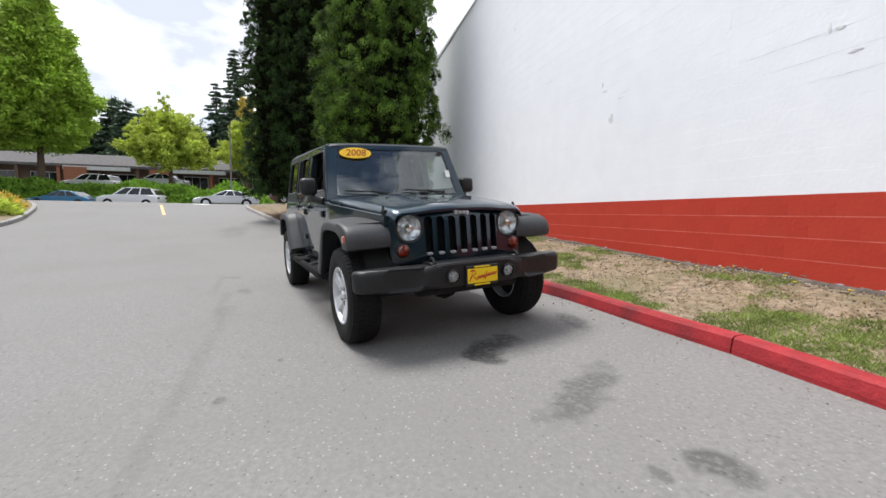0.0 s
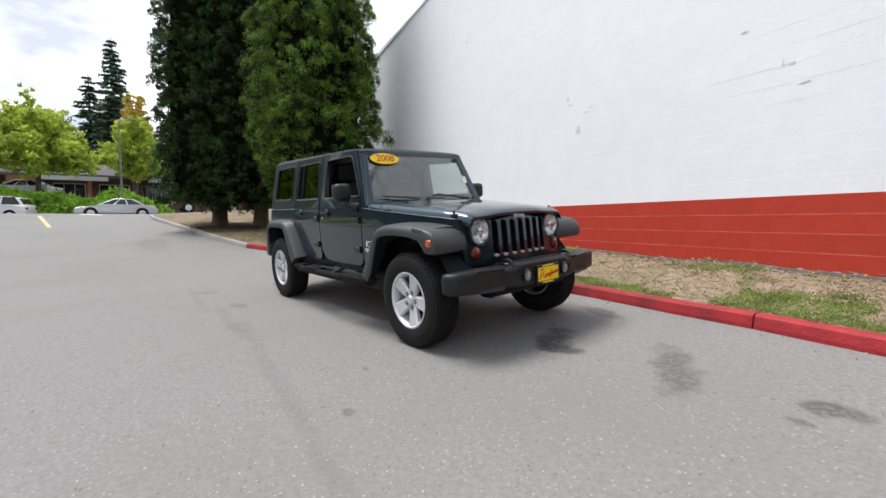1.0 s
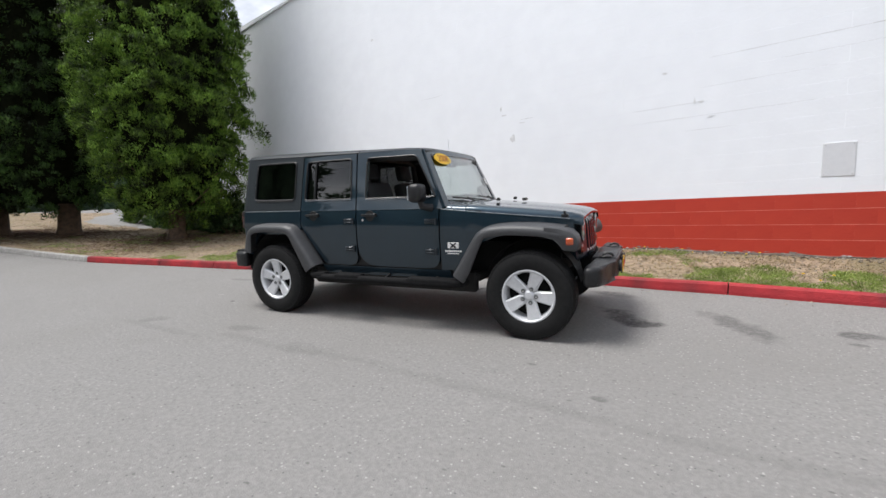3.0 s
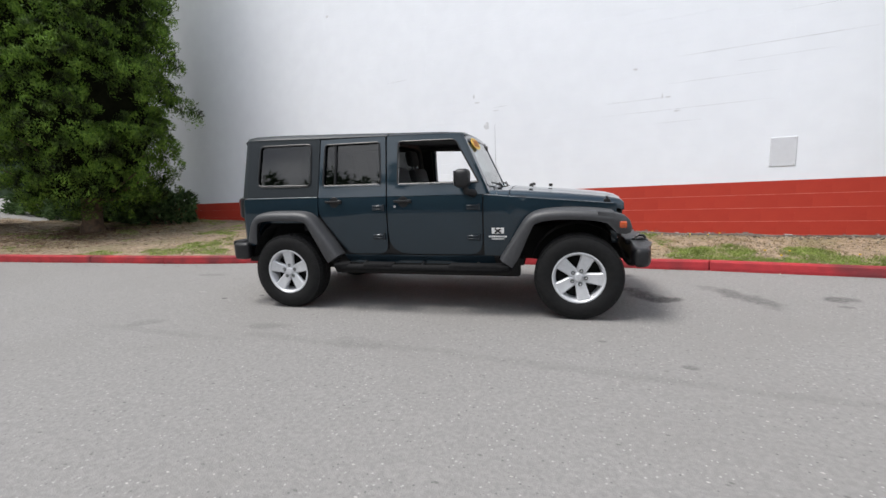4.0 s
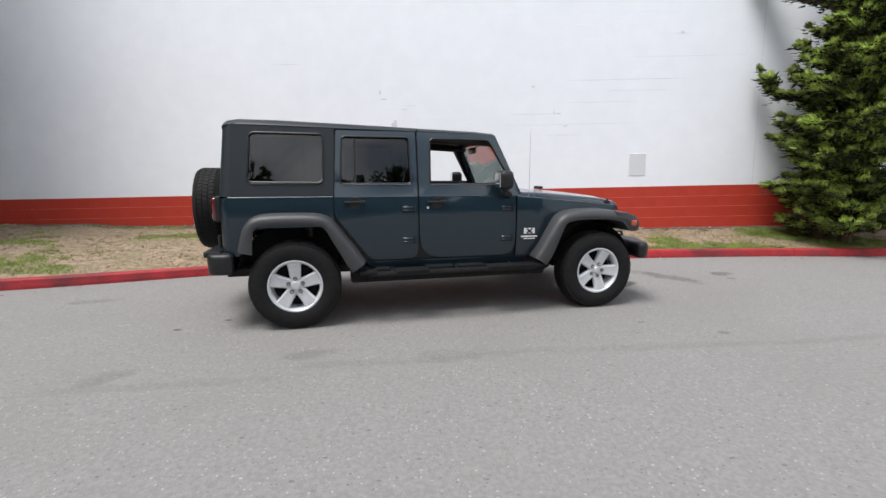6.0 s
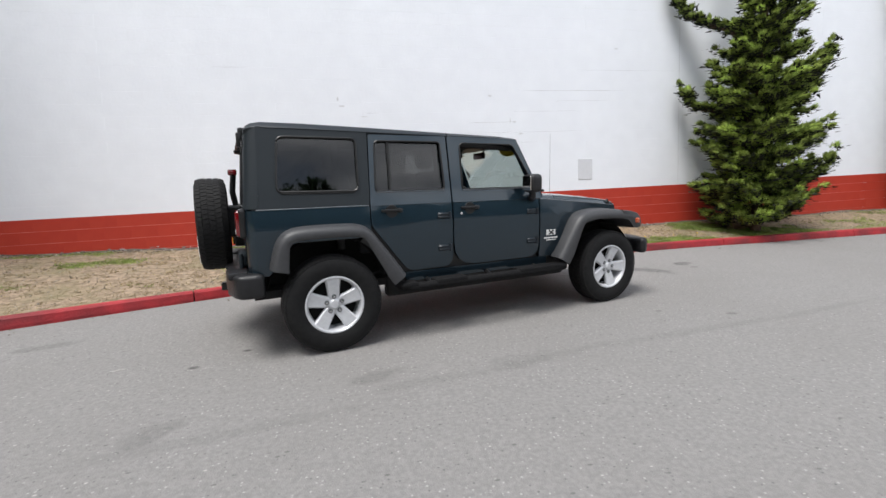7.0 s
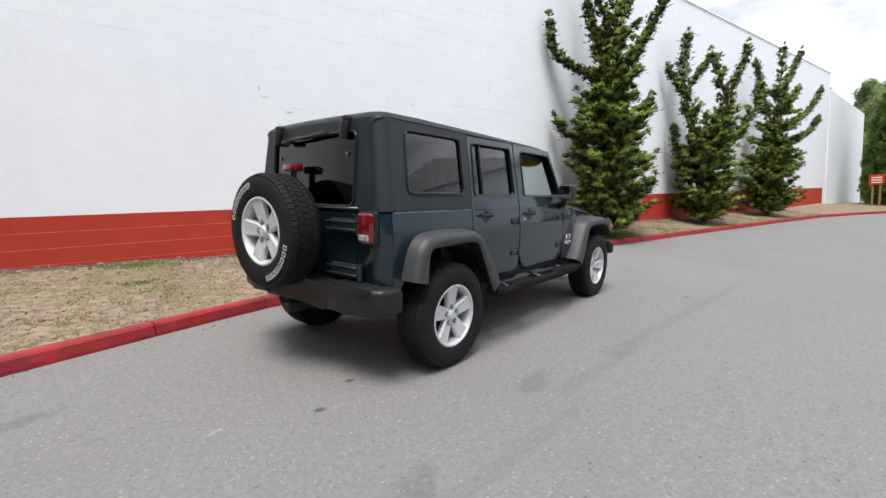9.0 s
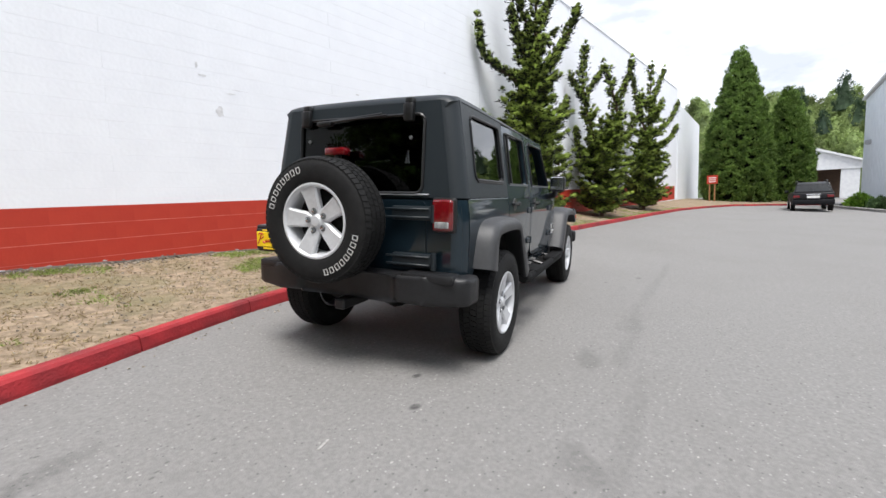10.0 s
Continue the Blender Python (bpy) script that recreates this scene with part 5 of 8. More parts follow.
def screen_panel(outer, holes, thick, off=0.0):
    bm = fill(outer, holes)
    d = A1 - A0
    nrm = Vector((d.z, 0, -d.x)).normalized()
    for v in bm.verts:
        y, u = v.co.x, v.co.z
        bow = 0.035 * (1 - (y / 0.7) ** 2)
        v.co = A0 + d * u + Vector((bow, y, 0)) + nrm * off
    r = bmesh.ops.extrude_face_region(bm, geom=list(bm.faces))
    for v in r["geom"]:
        if isinstance(v, bmesh.types.BMVert):
            v.co -= nrm * thick
    return bm


_hole = densify(round_poly([(-0.675, 0.045), (0.675, 0.045), (0.605, 0.925), (-0.605, 0.925)], 0.05))
screen = part("windscreen_frame", screen_panel(densify([(-0.775, -0.02), (0.775, -0.02), (0.675, 1.0), (-0.675, 1.0)]), [_hole], 0.04), PAINT, suv, smooth=True)
_g = part("windscreen", screen_panel(_hole, [], 0.005, -0.008), CLEARGLASS, screen)
_g.visible_shadow = False


def screen_at(y, u, off=0.0):
    d = A1 - A0
    return A0 + d * u + Vector((0.035 * (1 - (y / 0.7) ** 2), y, 0)) + Vector((d.z, 0, -d.x)).normalized() * off


def oval_sticker():
    d = (A1 - A0).normalized()
    nrm = Vector((d.z, 0, -d.x)).normalized()
    c = screen_at(-0.42, 0.83, 0.014)
    across = (screen_at(-0.30, 0.83) - screen_at(-0.50, 0.83)).normalized()
    m = Matrix((across, d, nrm)).transposed().to_4x4()
    m.translation = c
    bm = bmesh.new()
    loft(bm, [[m @ Vector((0.166 * math.cos(a), 0.063 * math.sin(a), h)) for a in [2 * math.pi * k / 36 for k in range(36)]] for h in (-0.004, 0.001)])
    st = part("year_sticker", bm, STICKER, screen, "yellow oval windscreen sticker reading 2008")
    cu = bpy.data.curves.new("year", "FONT")
    cu.body, cu.size, cu.align_x, cu.align_y, cu.extrude, cu.shear = "2008", 0.105, "CENTER", "CENTER", 0.0008, 0.2
    cu.offset = 0.0015
    tmp = new("year", cu)
    me = bpy.data.meshes.new_from_object(tmp.evaluated_get(bpy.context.evaluated_depsgraph_get()))
    bpy.data.objects.remove(tmp)
    me.transform(m @ Matrix.Translation((0, 0, 0.0025)))
    me.materials.append(ORANGE)
    ob = new("year_print", me)
    ob.parent = st


oval_sticker()
bm = bmesh.new()
box(bm, (-0.001, -0.027, -0.042), (0.001, 0.027, 0.042), Matrix.Translation(screen_at(0.60, 0.44, 0.012)) @ pose(0, 0, 0, 0, -math.degrees(math.atan2(A0.x - A1.x, A1.z - A0.z)), 0))
part("inspection_label", bm, WHITEPRINT, screen)
for y0, y1 in ((-0.12, -0.56), (0.50, 0.06)):
    bm = bmesh.new()
    a, b = screen_at(y0, -0.01, 0.035), screen_at((y0 + y1) / 2, 0.085, 0.045)
    c, d = screen_at(y1 - 0.04, 0.115, 0.026), screen_at(y0 - 0.02, 0.065, 0.026)
    tube(bm, [a, b], 0.010, 6)
    tube(bm, [c, d], 0.008, 6)
    lathe(bm, [(0.022, -0.02), (0.02, 0.02)], 10, Matrix.Translation(a) @ pose(0, 0, 0, 90))
    part("wiper", bm, BLACK, suv, smooth=True)
bm = bmesh.new()
tube(bm, [(0.73, -0.775, 1.12), (0.735, -0.79, 1.18), (0.728, -0.80, 1.78)], [0.007, 0.0018, 0.0010], 6)
lathe(bm, [(0.02, -0.03), (0.012, 0.03)], 10, Matrix.Translation((0.73, -0.778, 1.125)) @ pose(0, 0, 0, 90))
part("antenna", bm, TRIMLINE, suv)

# mirrors
for s in (-1, 1):
    bm = rbox((0.372, min(s * 0.825, s * 0.99), 1.222), (0.505, max(s * 0.825, s * 0.99), 1.395), 0.042, 3)
    mir = part("door_mirror", bm, BUMPER, suv, "black door mirror on an arm", smooth=True)
    bm = rbox((0.366, min(s * 0.842, s * 0.974), 1.24), (0.376, max(s * 0.842, s * 0.974), 1.378), 0.004, 1)
    part("mirror_glass", bm, CHROME, mir)
    bm = bmesh.new()
    tube(bm, mirrored([(0.45, 0.885, 1.25), (0.465, 0.87, 1.185), (0.52, 0.785, 1.165)], s), [0.03, 0.032, 0.04], 10)
    part("mirror_arm", bm, BUMPER, mir, smooth=True)

# badge on the front fenders: a light block with a dark cross and strokes below
for s in (-1, 1):
    y = side_y(0.80, 0.78)
    m = Matrix.Translation((0.745, s * (y + 0.004), 0)) @ pose(0, 0, 0, 0, 0, math.degrees(-s * 0.0))
    bm = rbox((-0.058, -0.003, 0.782), (0.058, 0.003, 0.838), 0.003, 1, m)
    badge = part("fender_badge", bm, WHITEPRINT, suv, "pale silver block badge with lettering strokes below")
    bm = bmesh.new()
    for a in (38, -38):
        box(bm, (-0.036, -0.0025, -0.0075), (0.036, 0.0025, 0.0075), m @ Matrix.Translation((0, s * 0.0035, 0.81)) @ pose(0, 0, 0, 0, a, 0))
    part("badge_cross", bm, BLACK, badge)
    bm = bmesh.new()
    for k in range(8):
        box(bm, (-0.085 + k * 0.0215, -0.002, 0.748), (-0.068 + k * 0.0215, 0.002, 0.764), m)
    for k in range(9):
        box(bm, (-0.06 + k * 0.0135, -0.002, 0.729), (-0.049 + k * 0.0135, 0.002, 0.738), m)
    part("badge_strokes", bm, WHITEPRINT, badge)

# cabin
bm = rbox((0.42, -0.70, 0.86), (0.72, 0.70, 1.175), 0.04, 2)
rbox((0.36, -0.12, 0.55), (0.60, 0.12, 1.02), 0.03, 2, bm=bm)
rbox((0.40, 0.22, 1.13), (0.66, 0.52, 1.205), 0.03, 2, bm=bm)
part("dashboard", bm, DASH, suv, smooth=True)
bm = bmesh.new()
_m = Matrix.Translation((0.30, 0.37, 1.10)) @ pose(0, 0, 0, 0, 25, 0) @ pose(0, 0, 0, 0, 0, 90)
_ring = [_m @ Vector((0.19 * math.cos(2 * math.pi * k / 28), 0, 0.19 * math.sin(2 * math.pi * k / 28))) for k in range(28)]
tube(bm, _ring + _ring[:2], 0.017, 8, False)
for a in (0, 180, 270):
    tube(bm, [_m @ Vector((0, 0, 0)), _m @ Vector((0.18 * math.cos(radians(a)), 0, 0.18 * math.sin(radians(a))))], 0.016, 6)
lathe(bm, [(0.06, -0.02), (0.055, 0.02)], 16, _m)
tube(bm, [_m @ Vector((0, 0, 0)), (0.5, 0.37, 1.0)], 0.03, 8)
part("steering_wheel", bm, DASH, suv, smooth=True)


def seat(x, y, w):
    bm = rbox((x - 0.26, y - w / 2, 0.72), (x + 0.26, y + w / 2, 0.88), 0.05, 2)
    rbox((-0.07, -w / 2, 0.0), (0.07, w / 2, 0.62), 0.05, 2, Matrix.Translation((x - 0.24, y, 0.84)) @ pose(0, 0, 0, 0, -14, 0), bm=bm)
    ob = part("seat", bm, CLOTH, suv, "dark grey cloth seat", smooth=True)
    for dy in ((0.0,) if w < 0.8 else (-0.32, 0.32)):
        bm = rbox((-0.05, -0.13, 0.0), (0.05, 0.13, 0.19), 0.04, 2, Matrix.Translation((x - 0.415, y + dy, 1.475)) @ pose(0, 0, 0, 0, -10, 0))
        for k in (-1, 1):
            tube(bm, [(x - 0.40, y + dy + k * 0.06, 1.38), (x - 0.42, y + dy + k * 0.06, 1.50)], 0.008, 6)
        part("headrest", bm, CLOTH, ob, smooth=True)
    bm = rbox((x - 0.24, y - w / 2 + 0.04, 0.50), (x + 0.2, y + w / 2 - 0.04, 0.74), 0.02, 1)
    part("seat_base", bm, DASH, ob)


seat(-0.02, -0.36, 0.50)
seat(-0.02, 0.36, 0.50)
seat(-0.92, 0.0, 1.15)
bm = bmesh.new()
for x in (-0.42, -1.35):
    tube(bm, [(x, -0.66, 0.8), (x, -0.63, 1.45), (x, -0.56, 1.68), (x, -0.40, 1.72), (x, 0.40, 1.72), (x, 0.56, 1.68), (x, 0.63, 1.45), (x, 0.66, 0.8)], 0.035, 8)
for s in (-1, 1):
    tube(bm, [(0.46, s * 0.56, 1.66), (-0.42, s * 0.56, 1.70), (-1.35, s * 0.56, 1.70), (-1.9, s * 0.58, 1.2)], 0.032, 8)
part("roll_bar", bm, DASH, suv, smooth=True)
bm = rbox((0.37, -0.115, 1.585), (0.40, 0.115, 1.655), 0.012, 2)
tube(bm, [(0.40, 0, 1.62), (0.455, 0, 1.69)], 0.01, 6)
part("inner_mirror", bm, BLACK, suv, smooth=True)


paint_scrape()


# ---- plants ----
rng = np.random.default_rng(11)
BARK = mat("bark", (0.13, 0.085, 0.055), (0.07, 0.048, 0.034), 9.0, 0.95, 0, 0.9, 22.0)
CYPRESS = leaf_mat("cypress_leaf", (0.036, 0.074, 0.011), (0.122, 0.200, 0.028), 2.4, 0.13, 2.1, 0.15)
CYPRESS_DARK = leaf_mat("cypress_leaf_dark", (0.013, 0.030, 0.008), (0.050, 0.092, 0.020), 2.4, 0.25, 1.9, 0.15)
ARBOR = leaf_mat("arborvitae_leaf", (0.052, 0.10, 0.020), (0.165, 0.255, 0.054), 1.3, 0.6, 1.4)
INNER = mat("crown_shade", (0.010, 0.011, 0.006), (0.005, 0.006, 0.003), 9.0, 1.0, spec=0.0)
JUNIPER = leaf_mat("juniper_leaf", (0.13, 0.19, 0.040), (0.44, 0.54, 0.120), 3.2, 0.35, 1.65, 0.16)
SPRAY_SHADE = mat("spray_underside_shade", (0.022, 0.026, 0.012), (0.012, 0.016, 0.007), 6.0, 1.0)
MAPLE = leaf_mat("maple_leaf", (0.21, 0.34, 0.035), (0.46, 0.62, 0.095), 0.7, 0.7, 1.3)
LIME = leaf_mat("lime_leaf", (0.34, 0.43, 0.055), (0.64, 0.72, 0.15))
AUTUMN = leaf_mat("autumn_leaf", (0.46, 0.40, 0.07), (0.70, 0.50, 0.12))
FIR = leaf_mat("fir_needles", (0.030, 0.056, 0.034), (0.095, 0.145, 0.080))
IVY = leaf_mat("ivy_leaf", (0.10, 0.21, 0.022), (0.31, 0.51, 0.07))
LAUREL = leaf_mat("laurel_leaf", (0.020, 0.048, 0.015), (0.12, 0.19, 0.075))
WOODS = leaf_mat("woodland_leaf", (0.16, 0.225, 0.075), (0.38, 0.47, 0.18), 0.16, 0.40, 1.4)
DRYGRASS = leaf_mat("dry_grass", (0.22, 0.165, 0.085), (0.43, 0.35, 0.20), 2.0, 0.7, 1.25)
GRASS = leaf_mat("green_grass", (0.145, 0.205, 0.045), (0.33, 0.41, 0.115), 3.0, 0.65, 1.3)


def unit(v):
    return v / np.maximum(np.linalg.norm(v, axis=1, keepdims=True), 1e-6)


def blades(name, base, way, length, width, material, parent=None, kind="", face=None):
    """Small pointed leaves: one three-cornered blade for each base point and direction."""
    n = len(base)
    if face is None:
        face = rng.normal(size=(n, 3))
    else:
        face = unit(face)
        way = way - 0.75 * face * np.sum(way * face, axis=1, keepdims=True)
        face = face + rng.normal(size=(n, 3)) * 0.28
    way = unit(way)
    side = unit(np.cross(way, unit(face)))
    length = np.asarray(length).reshape(-1, 1) * np.ones((n, 1))
    width = np.asarray(width).reshape(-1, 1) * np.ones((n, 1))
    v = np.empty((n, 3, 3), np.float32)
    v[:, 0] = base + side * width * 0.55
    v[:, 1] = base - side * width * 0.55
    v[:, 2] = base + way * length
    me = bpy.data.meshes.new(name)
    me.vertices.add(n * 3)
    me.vertices.foreach_set("co", v.ravel())
    me.loops.add(n * 3)
    me.loops.foreach_set("vertex_index", np.arange(n * 3, dtype=np.int32))
    me.polygons.add(n)
    me.polygons.foreach_set("loop_start", np.arange(0, n * 3, 3, dtype=np.int32))
    me.polygons.foreach_set("loop_total", np.full(n, 3, np.int32))
    me.update()
    me.validate()
    me.materials.append(material)
    ob = new(name, me)
    if parent is not None:
        ob.parent = parent
    if kind:
        tagged(ob, kind=kind)
    return ob


def tufts(centres, out, radius, per, up=0.5, spread=0.8):
    """Leaves round each clump centre: their feet and directions."""
    n = len(centres)
    d = unit(rng.normal(size=(n * per, 3)))
    c = np.repeat(centres, per, axis=0)
    o = np.repeat(unit(out), per, axis=0)
    r = np.repeat(np.asarray(radius).reshape(-1) * np.ones(n), per).reshape(-1, 1)
    flip = np.sign(np.sum(d * o, axis=1, keepdims=True))
    d = np.where(rng.random((n * per, 1)) < 0.75, d * flip, d)
    p = c + d * r * (rng.random((n * per, 1)) ** 0.45) * np.array([1, 1, 0.75])
    w = d * spread + o * 0.5 + np.array([0, 0, up]) + rng.normal(size=(n * per, 3)) * 0.25
    return p, w, d


def lobes(centres, out, radius, per, up=0.8):
    """Leaves over the upper, outer shell of each rounded lobe, so its underside stays bare."""
    n = len(centres)
    o = unit(unit(out) + np.array([0, 0, up]))
    d = unit(rng.normal(size=(n * per, 3)) + 0.95 * np.repeat(o, per, axis=0))
    r = np.repeat(np.asarray(radius).reshape(-1) * np.ones(n), per).reshape(-1, 1)
    p = np.repeat(centres, per, axis=0) + d * r * (0.55 + 0.45 * rng.random((n * per, 1)))
    w = d * 0.6 + np.repeat(unit(out), per, axis=0) * 0.4 + np.array([0, 0, 0.5]) + rng.normal(size=(n * per, 3)) * 0.4
    return p, w, d


def column_radius(u, shape):
    """Radius against height 0 to 1 for a crown."""
    xs, ys = zip(*shape)
    return np.interp(u, xs, ys)


def lump(a, z, k):
    return 0.5 * np.sin(a * 3 + z * 1.7 + k) + 0.5 * np.sin(a * 5 - z * 2.9 + 2 * k) + 0.4 * np.sin(a * 2 + z * 4.3 + 3 * k)


def column_tree(name, label, x, y, cx, cy, z0, h, r, shape, n, per, leaf, blen, bwid, trunk_r, clump=0.36, material=None, rough=0.13, relief=0.20, sub=9):
    """A dense conifer: flared trunk, limbs, a near-black core for inner shade, and a skin of leafy clumps."""
    gz = bed_z(x, y) - 0.05 if x < 30 else ground_z(x, y)
    t = thing(name, label, "tree", m=Matrix.Translation((x, y, gz)))
    bm = bmesh.new()
    tube(bm, [(0, 0, -0.1), (0.02, 0, 0.25), (0, 0.03, 1.0), (cx - x, cy - y, z0 + 0.3 * h), (cx - x, cy - y, z0 + 0.8 * h)], [trunk_r * 1.5, trunk_r * 1.1, trunk_r, trunk_r * 0.7, 0.03], 12)
    part("trunk", bm, material or BARK, t, smooth=True)
    bm = bmesh.new()
    for k in range(14):
        a = rng.random() * 6.28
        zz = 0.7 + rng.random() * 1.6
        ln_ = r * (0.5 + 0.4 * rng.random())
        tube(bm, [(0, 0, zz), (0.5 * ln_ * math.cos(a), 0.5 * ln_ * math.sin(a), zz + 0.1), (ln_ * math.cos(a), ln_ * math.sin(a), zz + 0.5)], [0.05, 0.035, 0.012], 6)
    part("limb", bm, material or BARK, t, smooth=True)
    k = rng.random() * 6
    # near-black core: the shade in the gaps between clumps is its colour
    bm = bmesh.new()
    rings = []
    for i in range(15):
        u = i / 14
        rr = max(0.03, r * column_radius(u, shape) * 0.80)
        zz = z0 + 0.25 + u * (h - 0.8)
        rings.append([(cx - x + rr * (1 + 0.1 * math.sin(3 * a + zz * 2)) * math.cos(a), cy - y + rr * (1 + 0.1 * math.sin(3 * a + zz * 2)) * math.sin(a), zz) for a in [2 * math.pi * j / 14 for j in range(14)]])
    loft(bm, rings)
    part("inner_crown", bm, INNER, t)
    # upswept leafy sprays in an even spiral over the crown, each of several small clumps
    grid = np.linspace(0, 1, 400)
    area = np.cumsum(column_radius(grid, shape) + 0.08)
    u = np.interp((np.arange(n) + rng.random(n)) / n, area / area[-1], grid)
    a = np.arange(n) * 2.39996 + rng.normal(size=n) * 0.16
    zz = z0 + u * h
    rr = r * column_radius(u, shape) * (0.88 + rough * lump(a, zz, k)) + rng.normal(size=n) * relief
    c = np.stack([cx - x + rr * np.cos(a), cy - y + rr * np.sin(a), zz], 1)
    o = np.stack([np.cos(a), np.sin(a), 0.35 + 0 * a], 1)
    size = clump * (0.65 + 0.7 * rng.random(n))
    d = unit(rng.normal(size=(n * sub, 3)) + 0.85 * np.repeat(unit(o + np.array([0, 0, 0.75])), sub, axis=0))
    c2 = np.repeat(c, sub, axis=0) + d * np.repeat(size, sub).reshape(-1, 1) * (0.55 + 0.5 * rng.random((n * sub, 1))) * np.array([1.1, 1.1, 0.8])
    p, w, f = lobes(c2, d, np.repeat(size, sub) * (0.30 + 0.22 * rng.random(n * sub)), per, 0.5)
    m = len(p)
    blades("crown", p, w, blen * (0.6 + 0.8 * rng.random(m)), bwid * (0.7 + 0.6 * rng.random(m)), leaf, t, face=f)
    return t


COL = [(0, 0.72), (0.06, 0.95), (0.3, 1.0), (0.6, 0.86), (0.85, 0.5), (1, 0.05)]
COL_LIFTED = [(0, 0.52), (0.06, 0.74), (0.13, 0.97), (0.3, 1.0), (0.6, 0.86), (0.85, 0.5), (1, 0.05)]
CONE = [(0, 0.86), (0.08, 1.0), (0.35, 0.92), (0.62, 0.66), (0.85, 0.32), (1, 0.03)]
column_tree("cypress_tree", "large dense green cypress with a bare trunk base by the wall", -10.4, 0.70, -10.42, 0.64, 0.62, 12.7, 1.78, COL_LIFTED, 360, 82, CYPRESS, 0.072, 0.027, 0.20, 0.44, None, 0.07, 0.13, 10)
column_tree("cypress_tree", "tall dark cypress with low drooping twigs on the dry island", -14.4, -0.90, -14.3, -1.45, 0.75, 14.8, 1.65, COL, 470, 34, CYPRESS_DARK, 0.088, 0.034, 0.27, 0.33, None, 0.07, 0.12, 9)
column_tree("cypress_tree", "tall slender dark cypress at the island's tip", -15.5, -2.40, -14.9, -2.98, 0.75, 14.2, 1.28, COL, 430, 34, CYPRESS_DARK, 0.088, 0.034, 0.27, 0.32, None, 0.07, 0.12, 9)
column_tree("arborvitae", "broad cone-shaped clipped arborvitae at the lane's end", 38.3, -0.45, 38.3, -0.45, 0.05, 11.8, 2.5, CONE, 950, 16, ARBOR, 0.19, 0.055, 0.16, 0.26, None, 0.03, 0.07, 9)
column_tree("arborvitae", "smaller cone-shaped arborvitae behind the parked black car", 41.2, -3.5, 41.2, -3.5, 0.05, 9.0, 2.0, CONE, 700, 16, ARBOR, 0.19, 0.055, 0.14, 0.25, None, 0.03, 0.07, 9)


# twisted junipers along the wall: leaders, arms and leafy pads
def juniper(label, x, y, arms, skirt):
    """Leaders and arms carrying flat upswept sprays in tiers, with gaps between."""
    gz = bed_z(x, y)
    t = thing("juniper_tree", label, "tree", "junipers along the wall", Matrix.Translation((x, y, gz - 0.03)))
    bm = bmesh.new()
    lim = WALL_Y - y - 0.12
    C, O, R = [], [], []

    def spray(q, d, ln_, wd, th):
        e = Vector((-d.y, d.x, 0)).normalized()
        m = max(2, int(ln_ / 0.13))
        for k in range(m):
            u = (k + 0.4 + 0.5 * rng.random()) / m
            for j in range(2 if wd > 0.2 and u < 0.85 else 1):
                C.append(q + d * ln_ * u + e * wd * rng.uniform(-0.8, 0.8) * (1.1 - u) + Vector((0, 0, 0.22 * ln_ * u * u + th * rng.uniform(-0.5, 0.5))))
                O.append(d)
                R.append(rng.uniform(0.11, 0.175) * min(1.0, 0.45 + 1.2 * ln_) * (1.15 - 0.72 * u))

    for pts, r0, r1, leaf0 in arms:
        path = [Vector(p) for p in spline([Vector((a, b, c)) for a, b, c in pts], 6)]
        n = len(path)
        total = sum((path[i + 1] - path[i]).length for i in range(n - 1))
        tube(bm, path, [max(0.012, r0 * (1 - i / (n - 1)) ** 0.8 * 0.13 + 0.012) for i in range(n)], 7)
        s = leaf0 * total
        turn = rng.random() * 6.28
        while s < total:
            u = s / total
            i = min(int(u * (n - 1)), n - 2)
            q = path[i].lerp(path[i + 1], u * (n - 1) - i)
            tip = (path[i + 1] - path[i]).normalized()
            rad = (r0 * (0.8 if r0 < 0.48 else 1.0) * (1 - u) ** 0.8 + r1) * rng.uniform(0.70, 1.15)
            for k in range(8 if rad > 0.5 else 3):
                turn += 2.1 + 0.8 * rng.random()
                d = Vector((math.cos(turn), 0.75 * math.sin(turn), 0.22 + 0.3 * rng.random())) + tip * (0.35 if r0 > 0.48 else 1.25)
                d.normalize()
                ln_ = rad * rng.uniform(0.6, 1.1)
                spray(q, d, max(0.16, ln_), max(0.10, 0.42 * ln_), max(0.05, 0.13 * ln_))
                if ln_ > 0.4:
                    tube(bm, [q, q + d * ln_ * 0.5, q + d * ln_ * 0.85 + Vector((0, 0, 0.05))], [0.022, 0.015, 0.006], 5)
            s += 0.17 + 0.26 * rad
        spray(path[-1] - tip * 0.1, (tip + Vector((0, 0, 0.3))).normalized(), 0.34, 0.07, 0.06)
    for px, pz, rr, cnt in skirt:
        for k in range(cnt):
            turn += 2.4
            d = Vector((1.2 * math.cos(turn), 0.7 * math.sin(turn), rng.uniform(-0.05, 0.45))).normalized()
            ln_ = rr * rng.uniform(0.45, 0.8)
            q = Vector((px, 0, pz + rng.uniform(-0.13, 0.13))) + d * rr * rng.uniform(0.1, 0.4)
            spray(q, d, ln_, 0.45 * ln_, 0.16 * ln_)
    part("trunk", bm, BARK, t, smooth=True)
    p, w, f = lobes(np.array([tuple(c) for c in C]), np.array([tuple(o) for o in O]), np.array(R) * 0.92, 85, 0.9)
    cz = np.repeat(np.array([c.z for c in C]), 85)
    p[:, 2] = cz + (p[:, 2] - cz) * 0.62
